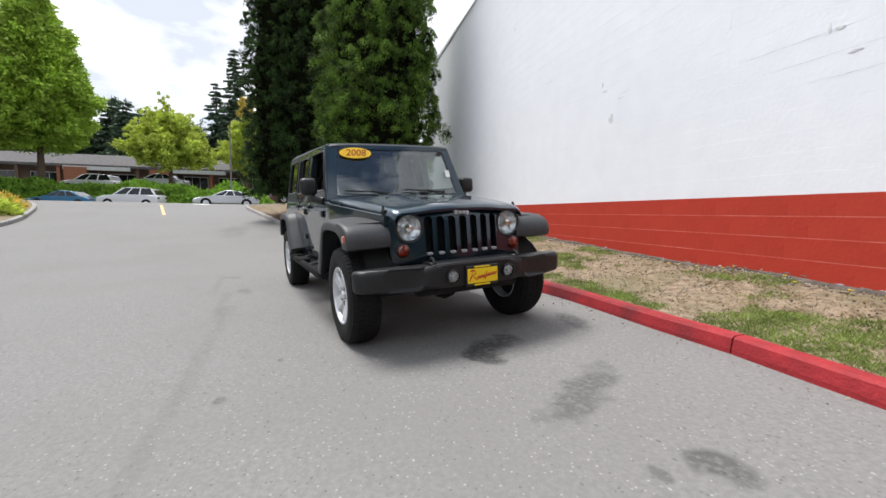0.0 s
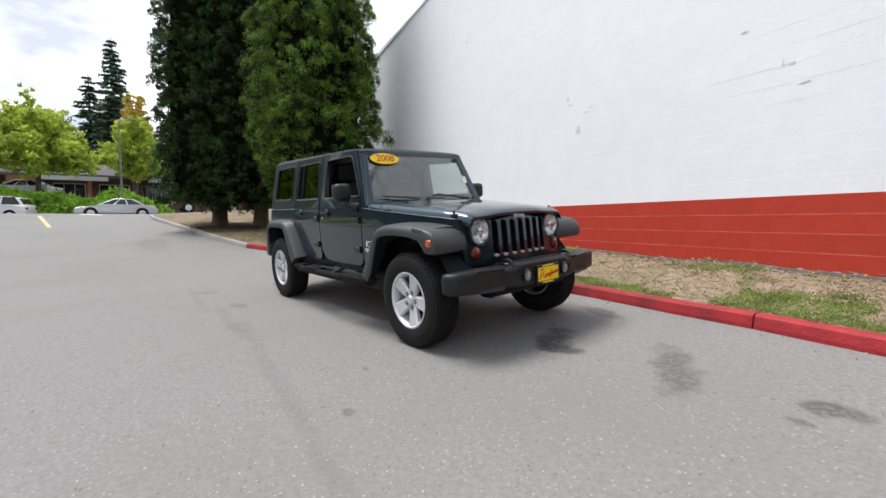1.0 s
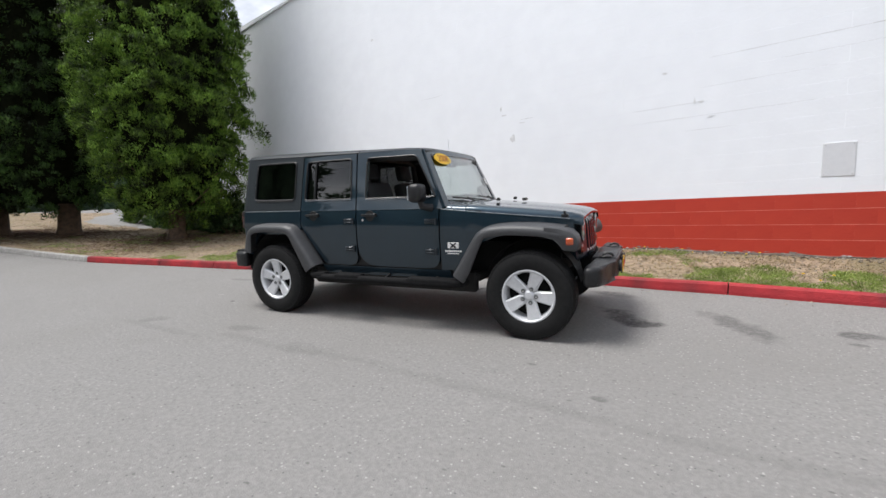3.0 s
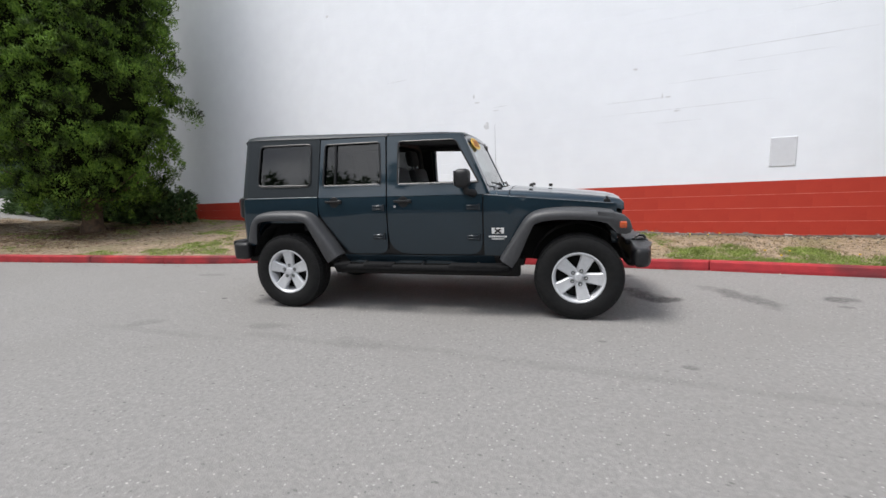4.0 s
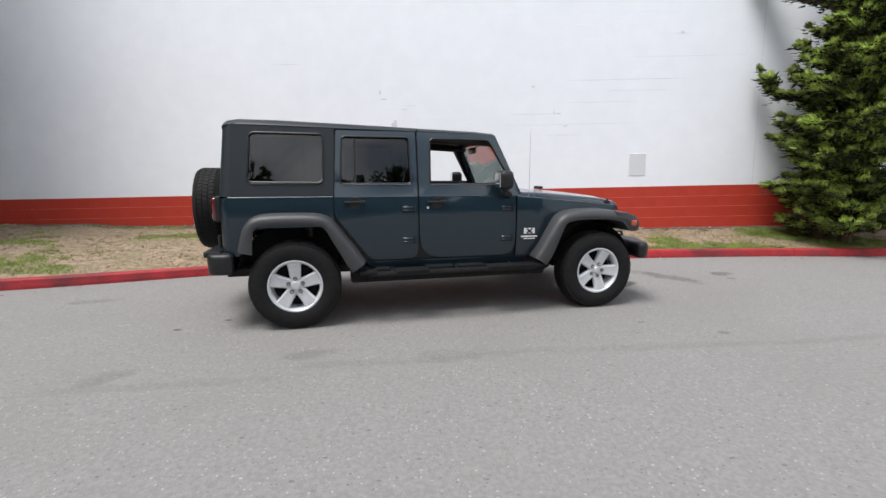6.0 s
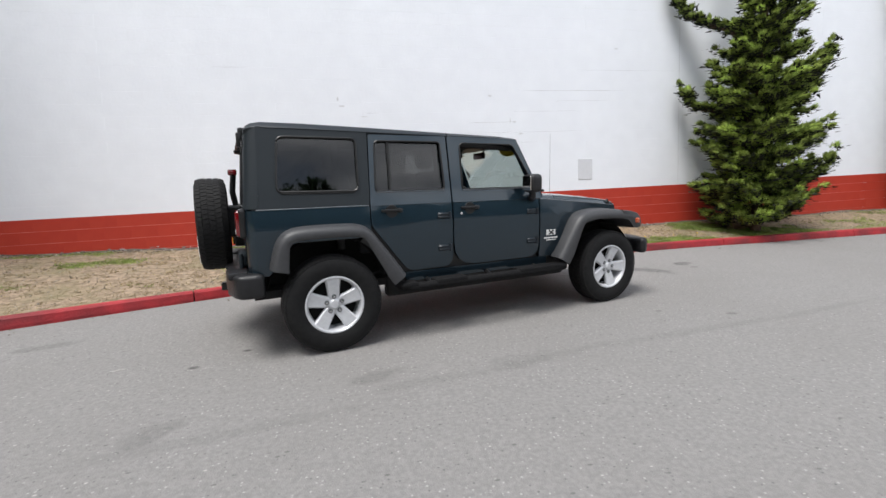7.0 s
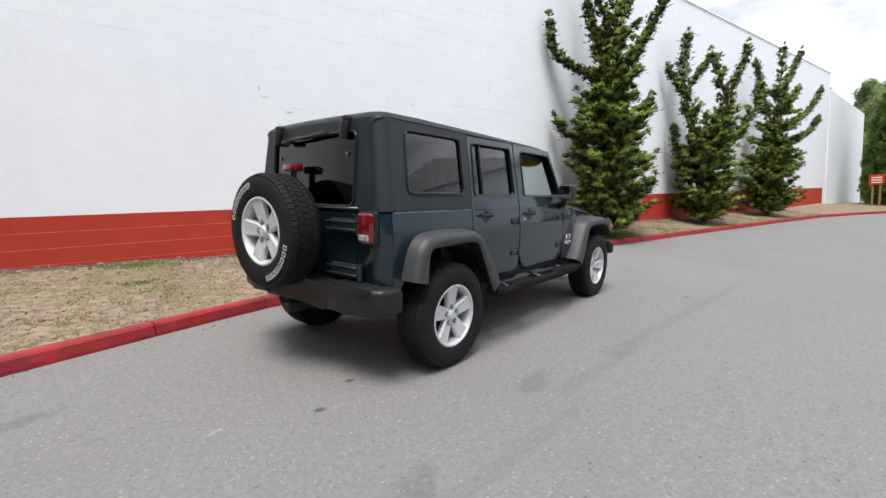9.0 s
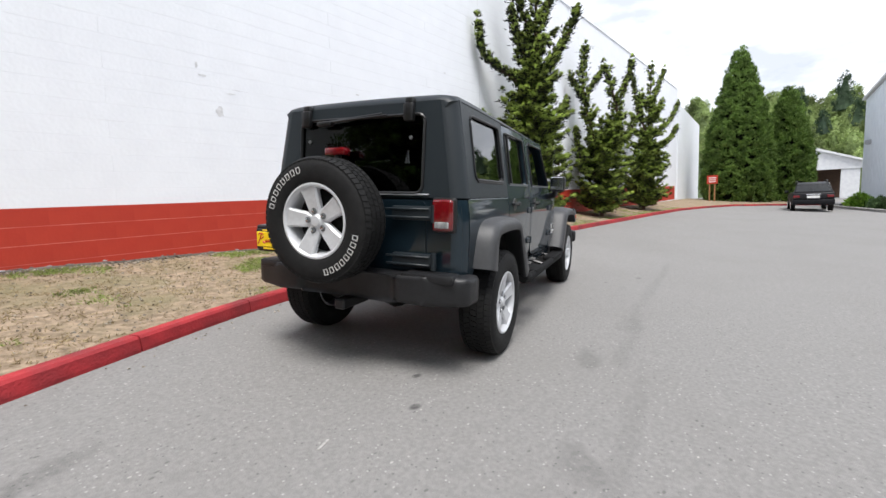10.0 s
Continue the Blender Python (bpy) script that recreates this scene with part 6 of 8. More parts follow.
    w = np.repeat(unit(np.array([tuple(o) for o in O])), 85, axis=0) * 0.9 + f * 0.5 + np.array([0, 0, 0.4]) + rng.normal(size=p.shape) * 0.3
    p[:, 1] = np.minimum(p[:, 1], lim - 0.15 * rng.random(len(p)))
    p[:, 2] = np.maximum(p[:, 2], 0.06)
    m = len(p)
    blades("crown", p, w, 0.088 * (0.6 + 0.8 * rng.random(m)), 0.022 * (0.7 + 0.6 * rng.random(m)), JUNIPER, t, face=f)
    # dark blades below the sprays, their colour standing in for underside shade
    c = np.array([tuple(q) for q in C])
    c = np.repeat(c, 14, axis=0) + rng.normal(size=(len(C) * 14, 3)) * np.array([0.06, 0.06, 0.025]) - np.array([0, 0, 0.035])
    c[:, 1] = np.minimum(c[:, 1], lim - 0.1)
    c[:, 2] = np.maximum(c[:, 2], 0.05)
    blades("inner_growth", c, np.repeat(np.array([tuple(q) for q in O]), 14, axis=0) + rng.normal(size=c.shape) * 0.5, 0.11, 0.05, SPRAY_SHADE, t, face=np.tile([0.0, 0.0, 1.0], (len(c), 1)))
    return t


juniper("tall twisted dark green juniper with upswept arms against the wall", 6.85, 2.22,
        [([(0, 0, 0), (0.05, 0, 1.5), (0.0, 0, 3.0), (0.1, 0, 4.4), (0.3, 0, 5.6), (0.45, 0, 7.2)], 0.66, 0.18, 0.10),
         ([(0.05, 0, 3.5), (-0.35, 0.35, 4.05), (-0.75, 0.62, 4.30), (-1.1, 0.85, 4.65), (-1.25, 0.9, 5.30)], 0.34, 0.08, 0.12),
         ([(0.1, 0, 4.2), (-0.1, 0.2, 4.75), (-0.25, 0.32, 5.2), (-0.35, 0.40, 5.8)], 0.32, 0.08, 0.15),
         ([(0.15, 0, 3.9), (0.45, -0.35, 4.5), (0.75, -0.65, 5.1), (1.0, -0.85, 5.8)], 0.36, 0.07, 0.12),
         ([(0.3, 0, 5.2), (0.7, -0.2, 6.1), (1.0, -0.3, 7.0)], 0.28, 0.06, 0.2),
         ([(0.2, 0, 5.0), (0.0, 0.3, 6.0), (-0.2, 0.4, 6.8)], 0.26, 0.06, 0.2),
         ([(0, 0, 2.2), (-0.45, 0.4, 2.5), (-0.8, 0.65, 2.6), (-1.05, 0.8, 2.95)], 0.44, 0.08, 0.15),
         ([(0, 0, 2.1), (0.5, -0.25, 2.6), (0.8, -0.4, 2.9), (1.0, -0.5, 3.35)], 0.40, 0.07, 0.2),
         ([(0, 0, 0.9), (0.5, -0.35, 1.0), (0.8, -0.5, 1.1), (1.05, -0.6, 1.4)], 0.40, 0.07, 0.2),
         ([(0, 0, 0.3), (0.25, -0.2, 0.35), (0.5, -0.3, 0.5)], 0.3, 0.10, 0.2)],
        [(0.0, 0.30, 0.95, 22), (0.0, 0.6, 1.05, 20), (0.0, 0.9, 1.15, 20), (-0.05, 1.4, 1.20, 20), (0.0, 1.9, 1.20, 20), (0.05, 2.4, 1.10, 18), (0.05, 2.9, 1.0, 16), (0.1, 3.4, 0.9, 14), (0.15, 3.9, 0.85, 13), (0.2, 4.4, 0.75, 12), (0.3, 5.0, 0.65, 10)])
juniper("forked dark green juniper with a bare gap between its leaders", 12.85, 2.25,
        [([(0, 0, 0), (0.05, 0, 1.4), (-0.1, 0.1, 2.42), (-0.4, 0.3, 3.44), (-0.6, 0.45, 4.37), (-0.7, 0.5, 5.3), (-0.5, 0.45, 6.23)], 0.52, 0.16, 0.10),
         ([(0.1, 0, 1.86), (0.5, -0.25, 2.98), (0.7, -0.35, 4), (0.5, -0.2, 4.84), (0.3, 0, 5.67)], 0.58, 0.14, 0.12),
         ([(0.65, -0.3, 4.09), (0.85, -0.5, 4.74), (1.05, -0.65, 5.3), (1.15, -0.75, 5.86)], 0.34, 0.08, 0.1),
         ([(-0.55, 0.4, 4.28), (-0.9, 0.6, 4.65), (-1.15, 0.75, 5.12)], 0.26, 0.06, 0.1),
         ([(-0.6, 0.4, 4.56), (-0.2, 0.2, 5.02), (0.1, 0.1, 5.39)], 0.26, 0.06, 0.1),
         ([(-0.4, 0.3, 1.3), (-0.8, 0.55, 2.23), (-0.95, 0.65, 3.16)], 0.36, 0.06, 0.1),
         ([(0.4, -0.1, 2.14), (1.2, -0.5, 2.98), (1.8, -0.8, 3.91), (2.1, -0.9, 4.74)], 0.50, 0.10, 0.15)],
        [(0.05, 0.30, 0.95, 22), (0.05, 0.6, 1.10, 22), (0.05, 0.9, 1.20, 22), (0.05, 1.4, 1.20, 20), (0.1, 1.9, 1.25, 20), (0.2, 2.4, 1.15, 18), (0.35, 2.9, 0.95, 14), (0.5, 3.4, 0.75, 10)])
juniper("leaning dark green juniper with long side arms near the wall's end", 19.0, 2.15,
        [([(0, 0, 0), (0.1, 0, 1.12), (0.3, 0, 2.42), (0.8, 0, 3.91), (1.0, 0, 5.39), (1.35, 0, 7.25)], 0.62, 0.18, 0.15),
         ([(0.9, 0, 5.02), (1.5, -0.2, 5.95), (2.2, -0.4, 7.07)], 0.34, 0.06, 0.1),
         ([(0.6, 0, 3.72), (0.1, 0.3, 4.84), (-0.3, 0.5, 6.42)], 0.34, 0.06, 0.3),
         ([(0.8, 0, 3.53), (1.8, -0.3, 4), (2.9, -0.6, 4.65), (3.8, -0.8, 5.58)], 0.34, 0.05, 0.1),
         ([(0.5, 0, 2.79), (1.6, -0.3, 3.16), (2.8, -0.6, 3.63), (3.5, -0.8, 4.28)], 0.34, 0.05, 0.1),
         ([(0.9, 0, 4.46), (1.7, -0.2, 5.02), (2.4, -0.3, 5.58)], 0.3, 0.06, 0.1)],
        [(0.1, 0.35, 0.95, 20), (0.1, 0.65, 1.10, 20), (0.15, 1.0, 1.25, 22), (0.2, 1.5, 1.35, 20), (0.3, 2.0, 1.40, 20), (0.4, 2.5, 1.25, 18), (0.6, 3.1, 1.1, 16), (0.7, 3.7, 0.95, 14), (0.8, 4.4, 0.85, 12), (0.9, 5.1, 0.75, 10)])


def shrub(name, label, x, y, z, sx, sy, sz, n, leaf, blen, bwid, cat="shrub"):
    t = thing(name, label, cat, m=Matrix.Translation((x, y, z)))
    bm = bmesh.new()
    for k in range(7):
        a = rng.random() * 6.28
        tube(bm, [(0, 0, -0.05), (0.3 * sx * math.cos(a), 0.3 * sy * math.sin(a), 0.4 * sz), (0.6 * sx * math.cos(a), 0.6 * sy * math.sin(a), 0.8 * sz)], [0.03, 0.02, 0.008], 5)
    part("stem", bm, BARK, t)
    d = unit(rng.normal(size=(n, 3)))
    d[:, 2] = np.abs(d[:, 2])
    rr = 0.72 + 0.28 * np.sin(d[:, :1] * 6 + d[:, 1:2] * 5 + x) * rng.random((n, 1))
    c = d * rr * np.array([sx, sy, sz])
    p, w, f = tufts(c, d, 0.16, 10, 0.3)
    p[:, 2] = np.maximum(p[:, 2], 0.02)
    blades("leaves", p, w, blen * (0.6 + 0.8 * rng.random(len(p))), bwid * (0.7 + 0.6 * rng.random(len(p))), leaf, t)
    return t


shrub("laurel_shrub", "glossy dark evergreen shrub beneath the cypress at the wall", -10.6, 2.45, bed_z(-10.6, 2.45), 1.35, 0.75, 1.15, 420, LAUREL, 0.13, 0.06)


for sx, sy, ww, hh in ((-12.3, 2.45, 1.2, 1.25), (-13.6, 2.2, 1.3, 1.45), (-15.2, 2.3, 1.4, 1.5), (-16.9, 2.1, 1.3, 1.3)):
    shrub("laurel_shrub", "dense dark evergreen shrub in shade behind the cypresses", sx, sy, bed_z(sx, sy), ww, 0.8, hh, 420, LAUREL, 0.13, 0.06)


# grass and litter on the strip
def strip_grass():
    n = 100000
    x = rng.uniform(-21.0, 24.0, n)
    x[: n // 2] = rng.uniform(-7.5, 8.0, n // 2)
    x[-n // 5:] = rng.uniform(-21.0, -8.0, n // 5)
    u = rng.random(n)
    ky = np.array([kerb_y(v) for v in x]) + 0.16
    top = np.where(x < -14, WALL_Y + 3.0, WALL_Y - 0.03)
    y = ky + (top - ky) * u
    patch = np.array([noise.noise(Vector((a * 0.75, b * 1.5, 2.0))) + 0.5 * noise.noise(Vector((a * 2.2, b * 3.0, 7.0))) for a, b in zip(x, y)])
    near_wall = np.exp(-((u - 0.93) / 0.05) ** 2)
    near_kerb = np.exp(-((u - 0.06) / 0.14) ** 2) * np.where(x > 0.0, 1.0, 0.25)
    green = patch + 0.42 * near_kerb + 0.12 * near_wall - np.where((x < -1.5) & (x > -8), 0.15, 0.0) - np.where(x < -12, 0.3, 0) + np.where(x > 1.6, 0.14 * near_kerb, 0) + np.where((x > -7.5) & (x < -4.4), 0.16, 0)
    keep_g = green > 0.16 + 0.25 * rng.random(n)
    keep_d = ~keep_g & (rng.random(n) < np.where(x < -8.5, 0.55, np.where(x < -1.0, 0.08, 0.10)) + 0.12 * (patch > 0.05))
    z = np.array([bed_z(a, b) for a, b in zip(x, y)])
    base = np.stack([x, y, z - 0.004], 1)
    for name, k, leaf, l0, flat in (("grass", keep_g, GRASS, 0.030, 0.6), ("dry_grass", keep_d, DRYGRASS, 0.034, 0.3)):
        b = base[k]
        m = len(b)
        b = np.repeat(b, 6, axis=0) + rng.normal(size=(m * 6, 3)) * np.array([0.018, 0.018, 0])
        w = rng.normal(size=(m * 6, 3)) * np.array([0.6, 0.6, 0.1]) + np.array([0, 0, flat])
        w[:, 2] = np.abs(w[:, 2])
        ob = blades(name, b, w, l0 * (0.5 + rng.random(m * 6)), 0.007, leaf, None, "stuff")
        tagged(ob, "patchy green grass on the strip" if name == "grass" else "straw-coloured dead grass on bare soil", "grass", kind="stuff")


strip_grass()


def strip_litter():
    """Stones, chips and leaf litter along the wall's foot and on the bare soil."""
    vs, fs = [], []
    for k in range(8000):
        x = rng.uniform(-9, 12)
        kind = rng.random()
        if kind < 0.3:
            y = WALL_Y - abs(rng.normal()) * 0.09 - 0.01
        elif kind < 0.965:
            y = rng.uniform(kerb_y(x) + 0.2, WALL_Y - 0.1)
        else:
            y = kerb_y(x) - abs(rng.normal()) * 0.16 - 0.01
        s = rng.uniform(0.004, 0.014) * (1.6 if kind < 0.3 else 1)
        c = np.array([x, y, (bed_z(x, y) if kind < 0.965 else road_z(x, y)) + s * 0.2])
        i = len(vs)
        q = rng.normal(size=(6, 3)) * 0.25
        for d, e in zip(((1, 0, 0), (0, 1, 0), (-1, 0, 0), (0, -1, 0), (0, 0, 0.7), (0, 0, -0.7)), q):
            vs.append(tuple(c + (np.array(d) + e) * s))
        fs += [(i, i + 1, i + 4), (i + 1, i + 2, i + 4), (i + 2, i + 3, i + 4), (i + 3, i, i + 4), (i + 1, i, i + 5), (i + 2, i + 1, i + 5), (i + 3, i + 2, i + 5), (i, i + 3, i + 5)]
    me = bpy.data.meshes.new("litter")
    me.from_pydata(vs, [], fs)
    me.materials.append(leaf_mat("litter_chips", (0.09, 0.066, 0.044), (0.40, 0.36, 0.30)))
    tagged(new("litter", me), "small stones and bark chips by the wall's foot", "debris", kind="stuff")


strip_litter()


def needle_litter():
    """Fallen brown needles round the cypress trunks, made denser and darker for the trees' shade."""
    spots = [(-10.4, 0.70, 2.2), (-14.4, -0.9, 1.9), (-15.5, -2.4, 1.7)]
    b = []
    for cx, cy, r in spots:
        m = 22000
        a, q = rng.random(m) * 6.28, r * np.abs(rng.normal(size=m)) * 0.6
        b.append(np.stack([cx + q * np.cos(a), cy + q * np.sin(a)], 1))
    b = np.concatenate(b)
    ky = np.array([kerb_y(v) for v in b[:, 0]])
    b = b[(b[:, 1] > ky + 0.18) & (b[:, 1] < WALL_Y - 0.02)]
    zz = np.array([bed_z(u, v) for u, v in b]) + 0.004
    base = np.column_stack([b, zz])
    w = rng.normal(size=base.shape) * np.array([1, 1, 0.08])
    ob = blades("needle_litter", base, w, 0.07, 0.022, mat("brown_needles", (0.15, 0.085, 0.055), (0.08, 0.046, 0.03), 12.0, 0.95), None, "stuff", face=np.tile([0.0, 0.0, 1.0], (len(base), 1)))
    tagged(ob, "fallen brown needles round the cypress trunks", "needles", kind="stuff")


needle_litter()
DANDELION = mat("dandelion_yellow", (0.75, 0.48, 0.01), rough=0.7)
for k in range(16):
    fx = [0.62, 0.75, 1.05, 1.3, 1.42, 1.95, 2.1, 2.5, 2.75, 2.9, 4.3, 4.9, 5.4, 3.35, 3.5, 3.62][k]
    fy = WALL_Y - 0.14 - 0.12 * rng.random() if k < 10 else kerb_y(fx) + 0.35 + 0.3 * rng.random()
    t = thing("dandelion", "small yellow dandelion flower in the grass strip", "flower", "dandelions on the strip", Matrix.Translation((fx, fy, bed_z(fx, fy))))
    h = 0.02 + 0.05 * rng.random()
    bm = bmesh.new()
    tube(bm, [(0, 0, -0.01), (0.01, 0, h * 0.6), (0.015, 0.005, h)], 0.003, 5)
    part("stalk", bm, GRASS, t)
    bm = bmesh.new()
    lathe(bm, [(0.004, 0), (0.015, 0.006), (0.014, 0.011), (0.004, 0.013)], 10, Matrix.Translation((0.015, 0.005, h)) @ pose(0, 0, 0, 90))
    part("flower_head", bm, DANDELION, t)


# ---- beyond the lane: uphill lot ----
def car_profile(kind):
    if kind == "coupe":
        body = [(-2.25, 0.32), (-2.28, 0.62), (-2.15, 0.80), (-1.45, 0.90), (0.75, 0.88), (1.55, 0.78), (2.15, 0.66), (2.26, 0.50), (2.24, 0.30)]
        cabin = [(-1.55, 0.88), (-0.95, 1.24), (-0.25, 1.32), (0.20, 1.27), (1.02, 0.86)]
    elif kind == "suv":
        body = [(-2.20, 0.36), (-2.25, 0.70), (-2.20, 1.00), (-1.2, 1.02), (0.95, 1.00), (1.75, 0.92), (2.15, 0.78), (2.24, 0.55), (2.20, 0.34)]
        cabin = [(-2.12, 1.00), (-1.85, 1.46), (-1.2, 1.58), (-0.2, 1.60), (0.35, 1.53), (1.12, 0.99)]
    else:
        body = [(-2.35, 0.30), (-2.38, 0.62), (-2.30, 0.86), (-1.5, 0.92), (0.9, 0.90), (1.6, 0.82), (2.22, 0.68), (2.36, 0.48), (2.32, 0.30)]
        cabin = [(-1.75, 0.90), (-1.05, 1.30), (-0.3, 1.40), (0.25, 1.36), (1.15, 0.89)]
    return body, cabin


def parked_car(label, kind, material, m, w=1.76):
    body, cabin = car_profile(kind)
    t = thing("parked_car", label, "car", "parked cars in the upper lot", m)
    bm = bmesh.new()
    h = w / 2
    loft(bm, [[(x, -h + 0.06 * max(0, abs(x) - 1.6), z) for x, z in body], [(x, h - 0.06 * max(0, abs(x) - 1.6), z) for x, z in body]])
    bmesh.ops.bevel(bm, geom=list(bm.edges), offset=0.06, segments=3, profile=0.5, affect="EDGES")
    part("body", bm, material, t, smooth=True)
    bm = bmesh.new()
    loft(bm, [[(x, -h + 0.06 + 0.16 * (z - 0.88) / 0.6, z) for x, z in cabin], [(x, h - 0.06 - 0.16 * (z - 0.88) / 0.6, z) for x, z in cabin]])
    bmesh.ops.bevel(bm, geom=list(bm.edges), offset=0.04, segments=2, profile=0.5, affect="EDGES")
    part("cabin", bm, material, t, smooth=True)
    lo, hi = min(c[1] for c in cabin) + 0.05, max(c[1] for c in cabin) - 0.07
    xr0, xf0 = cabin[0][0], cabin[-1][0]
    xr1, xf1 = cabin[1][0] + 0.08, cabin[-2][0] + 0.02
    for s in (-1, 1):
        for a, b in ((0.04, 0.36), (0.40, 0.66), (0.70, 0.95)):
            q = []
            for u, z in ((a, lo), (b, lo), (b, hi), (a, hi)):
                f = (z - lo) / (hi - lo)
                x0, x1 = xr0 + (xr1 - xr0) * f + 0.05, xf0 + (xf1 - xf0) * f - 0.08
                q.append((x0 + (x1 - x0) * u, s * (h - 0.052 - 0.16 * (z - 0.88) / 0.6), z))
            bm = bmesh.new()
            loft(bm, [q, [(x, y - s * 0.03, z) for x, y, z in q]])
            part("side_window", bm, CARGLASS, t)
    for end in (0, 1):
        (xa, za), (xb, zb) = (cabin[0], cabin[1]) if end == 0 else (cabin[-1], cabin[-2])
        o = -0.012 if end == 0 else 0.012
        q = [(xa + (xb - xa) * f + o, y, za + (zb - za) * f + 0.006) for f, y in ((0.12, -h + 0.16), (0.12, h - 0.16), (0.92, h - 0.25), (0.92, -h + 0.25))]
        bm = bmesh.new()
        loft(bm, [q, [(x - o * 3, y, z - 0.02) for x, y, z in q]])
        part("rear_window" if end == 0 else "windscreen", bm, CARGLASS, t)
    for x in (-1.38, 1.38):
        for s in (-1, 1):
            bm = bmesh.new()
            lathe(bm, [(0.20, -0.09), (0.30, -0.10), (0.325, -0.07), (0.325, 0.07), (0.30, 0.10), (0.20, 0.09)], 24, Matrix.Translation((x, s * (h - 0.10), 0.325)))
            wh = part("wheel", bm, RUBBER, t, smooth=True)
            bm = bmesh.new()
            lathe(bm, [(0.205, 0.0), (0.19, 0.012), (0.05, 0.02), (0.001, 0.02)], 20, Matrix.Translation((x, s * (h - 0.01), 0.325)) @ pose(0, 0, 0, 0, 0, 0 if s > 0 else 180), caps=False)
            part("rim", bm, ALLOY, wh, smooth=True)
            bm = bmesh.new()
            lathe(bm, [(0.37, -0.02), (0.37, 0.004)], 24, Matrix.Translation((x, s * (h - 0.015), 0.335)) @ pose(0, 0, 0, 0, 0, 0 if s > 0 else 180))
            part("wheel_arch", bm, WELL, t)
    for s in (-1, 1):
        part("headlight", rbox((body[-3][0] - 0.22, s * (h - 0.24) - 0.15, body[-3][1] - 0.10), (body[-3][0] + 0.05, s * (h - 0.24) + 0.15, body[-3][1] + 0.02), 0.03, 2), LENS_CLEAR, t)
        part("tail_light", rbox((body[1][0] - 0.03, s * (h - 0.20) - 0.14, body[1][1] + 0.02), (body[1][0] + 0.16, s * (h - 0.20) + 0.14, body[1][1] + 0.17), 0.03, 2), LENS_RED, t)
    return t


CARGLASS = mat("dark_car_glass", (0.012, 0.014, 0.016), (0.016, 0.018, 0.02), 4.0, 0.05, coat=0.2, spec=0.4)
CARBLUE = mat("bright_blue_paint", (0.018, 0.15, 0.29), (0.022, 0.165, 0.315), 90.0, 0.3, 0.2, coat=1.0)
CARWHITE = mat("white_car_paint", (0.70, 0.71, 0.72), (0.66, 0.67, 0.68), 90.0, 0.35, coat=1.0)
CARSILVER = mat("silver_car_paint", (0.62, 0.64, 0.67), (0.58, 0.60, 0.63), 90.0, 0.32, 0.4, coat=1.0)
CARRED = mat("dark_red_car_paint", (0.10, 0.008, 0.01), (0.08, 0.007, 0.009), 90.0, 0.3, coat=1.0)
CARBLACK = mat("black_car_paint", (0.006, 0.006, 0.008), (0.008, 0.008, 0.010), 90.0, 0.45, coat=0.0, spec=0.2)


def lot(x, y):
    return ground_z(x, y)


COMPACT = Matrix.Diagonal((0.9, 0.95, 0.95, 1.0))
parked_car("bright blue two-door coupe parked in the upper lot", "coupe", CARBLUE, pose(-32.0, -19.5, lot(-32, -19.5) - 0.02, 0, 0, -93) @ COMPACT)
parked_car("white crossover parked nose to tail with a blue coupe", "suv", CARWHITE, pose(-32.1, -15.3, lot(-32, -15) - 0.02, 0, 0, -93) @ COMPACT, 1.8)
parked_car("silver saloon standing at the top of the lane", "coupe", CARSILVER, pose(-31.6, -8.7, lot(-31.6, -8.7) - 0.05, 0, 0, -84))
parked_car("white van-like car behind the ivy bank", "suv", CARWHITE, pose(-41.5, -22.1, lot(-41, -21) + 1.3, 0, 0, -95), 1.8)
parked_car("pale saloon behind the ivy bank", "sedan", CARSILVER, pose(-41.5, -16.6, lot(-41, -15) + 1.62, 0, 0, -95), 1.8)
parked_car("dark red saloon beyond the dry grass island", "sedan", CARRED, pose(-30.5, -3.2, lot(-30, -3) + 0.2, 0, 0, -80))


# black car driving lane, seen from behind
def black_suv():
    x, y = 28.6, -4.55
    t = parked_car("black crossover parked at the lane's end, seen from behind", "suv", CARBLACK, pose(x, y, ground_z(x, y), 0, 0, 2), 1.80)
    tagged(t, group="cars at the lane's end")
    part("rear_bumper", rbox((-2.32, -0.88, 0.34), (-2.12, 0.88, 0.62), 0.05, 2), CARBLACK, t, smooth=True)
    part("licence_plate", rbox((-2.30, -0.26, 0.70), (-2.25, 0.26, 0.83), 0.01, 1), WHITEPRINT, t)
    bm = bmesh.new()
    tube(bm, [(-2.29, -0.30, 0.90), (-2.29, 0.30, 0.90)], 0.02, 8)
    part("tailgate_trim", bm, CHROME, t)
    for s in (-1, 1):
        bm = bmesh.new()
        tube(bm, [(-1.6, s * 0.62, 1.60), (-1.2, s * 0.64, 1.66), (-0.2, s * 0.64, 1.67), (0.1, s * 0.62, 1.60)], 0.02, 6)
        part("roof_rail", bm, BLACK, t)
        part("door_mirror", rbox((0.70, s * 1.0 - 0.10, 1.02), (0.84, s * 1.0 + 0.10, 1.16), 0.04, 2), CARBLACK, t, smooth=True)


black_suv()


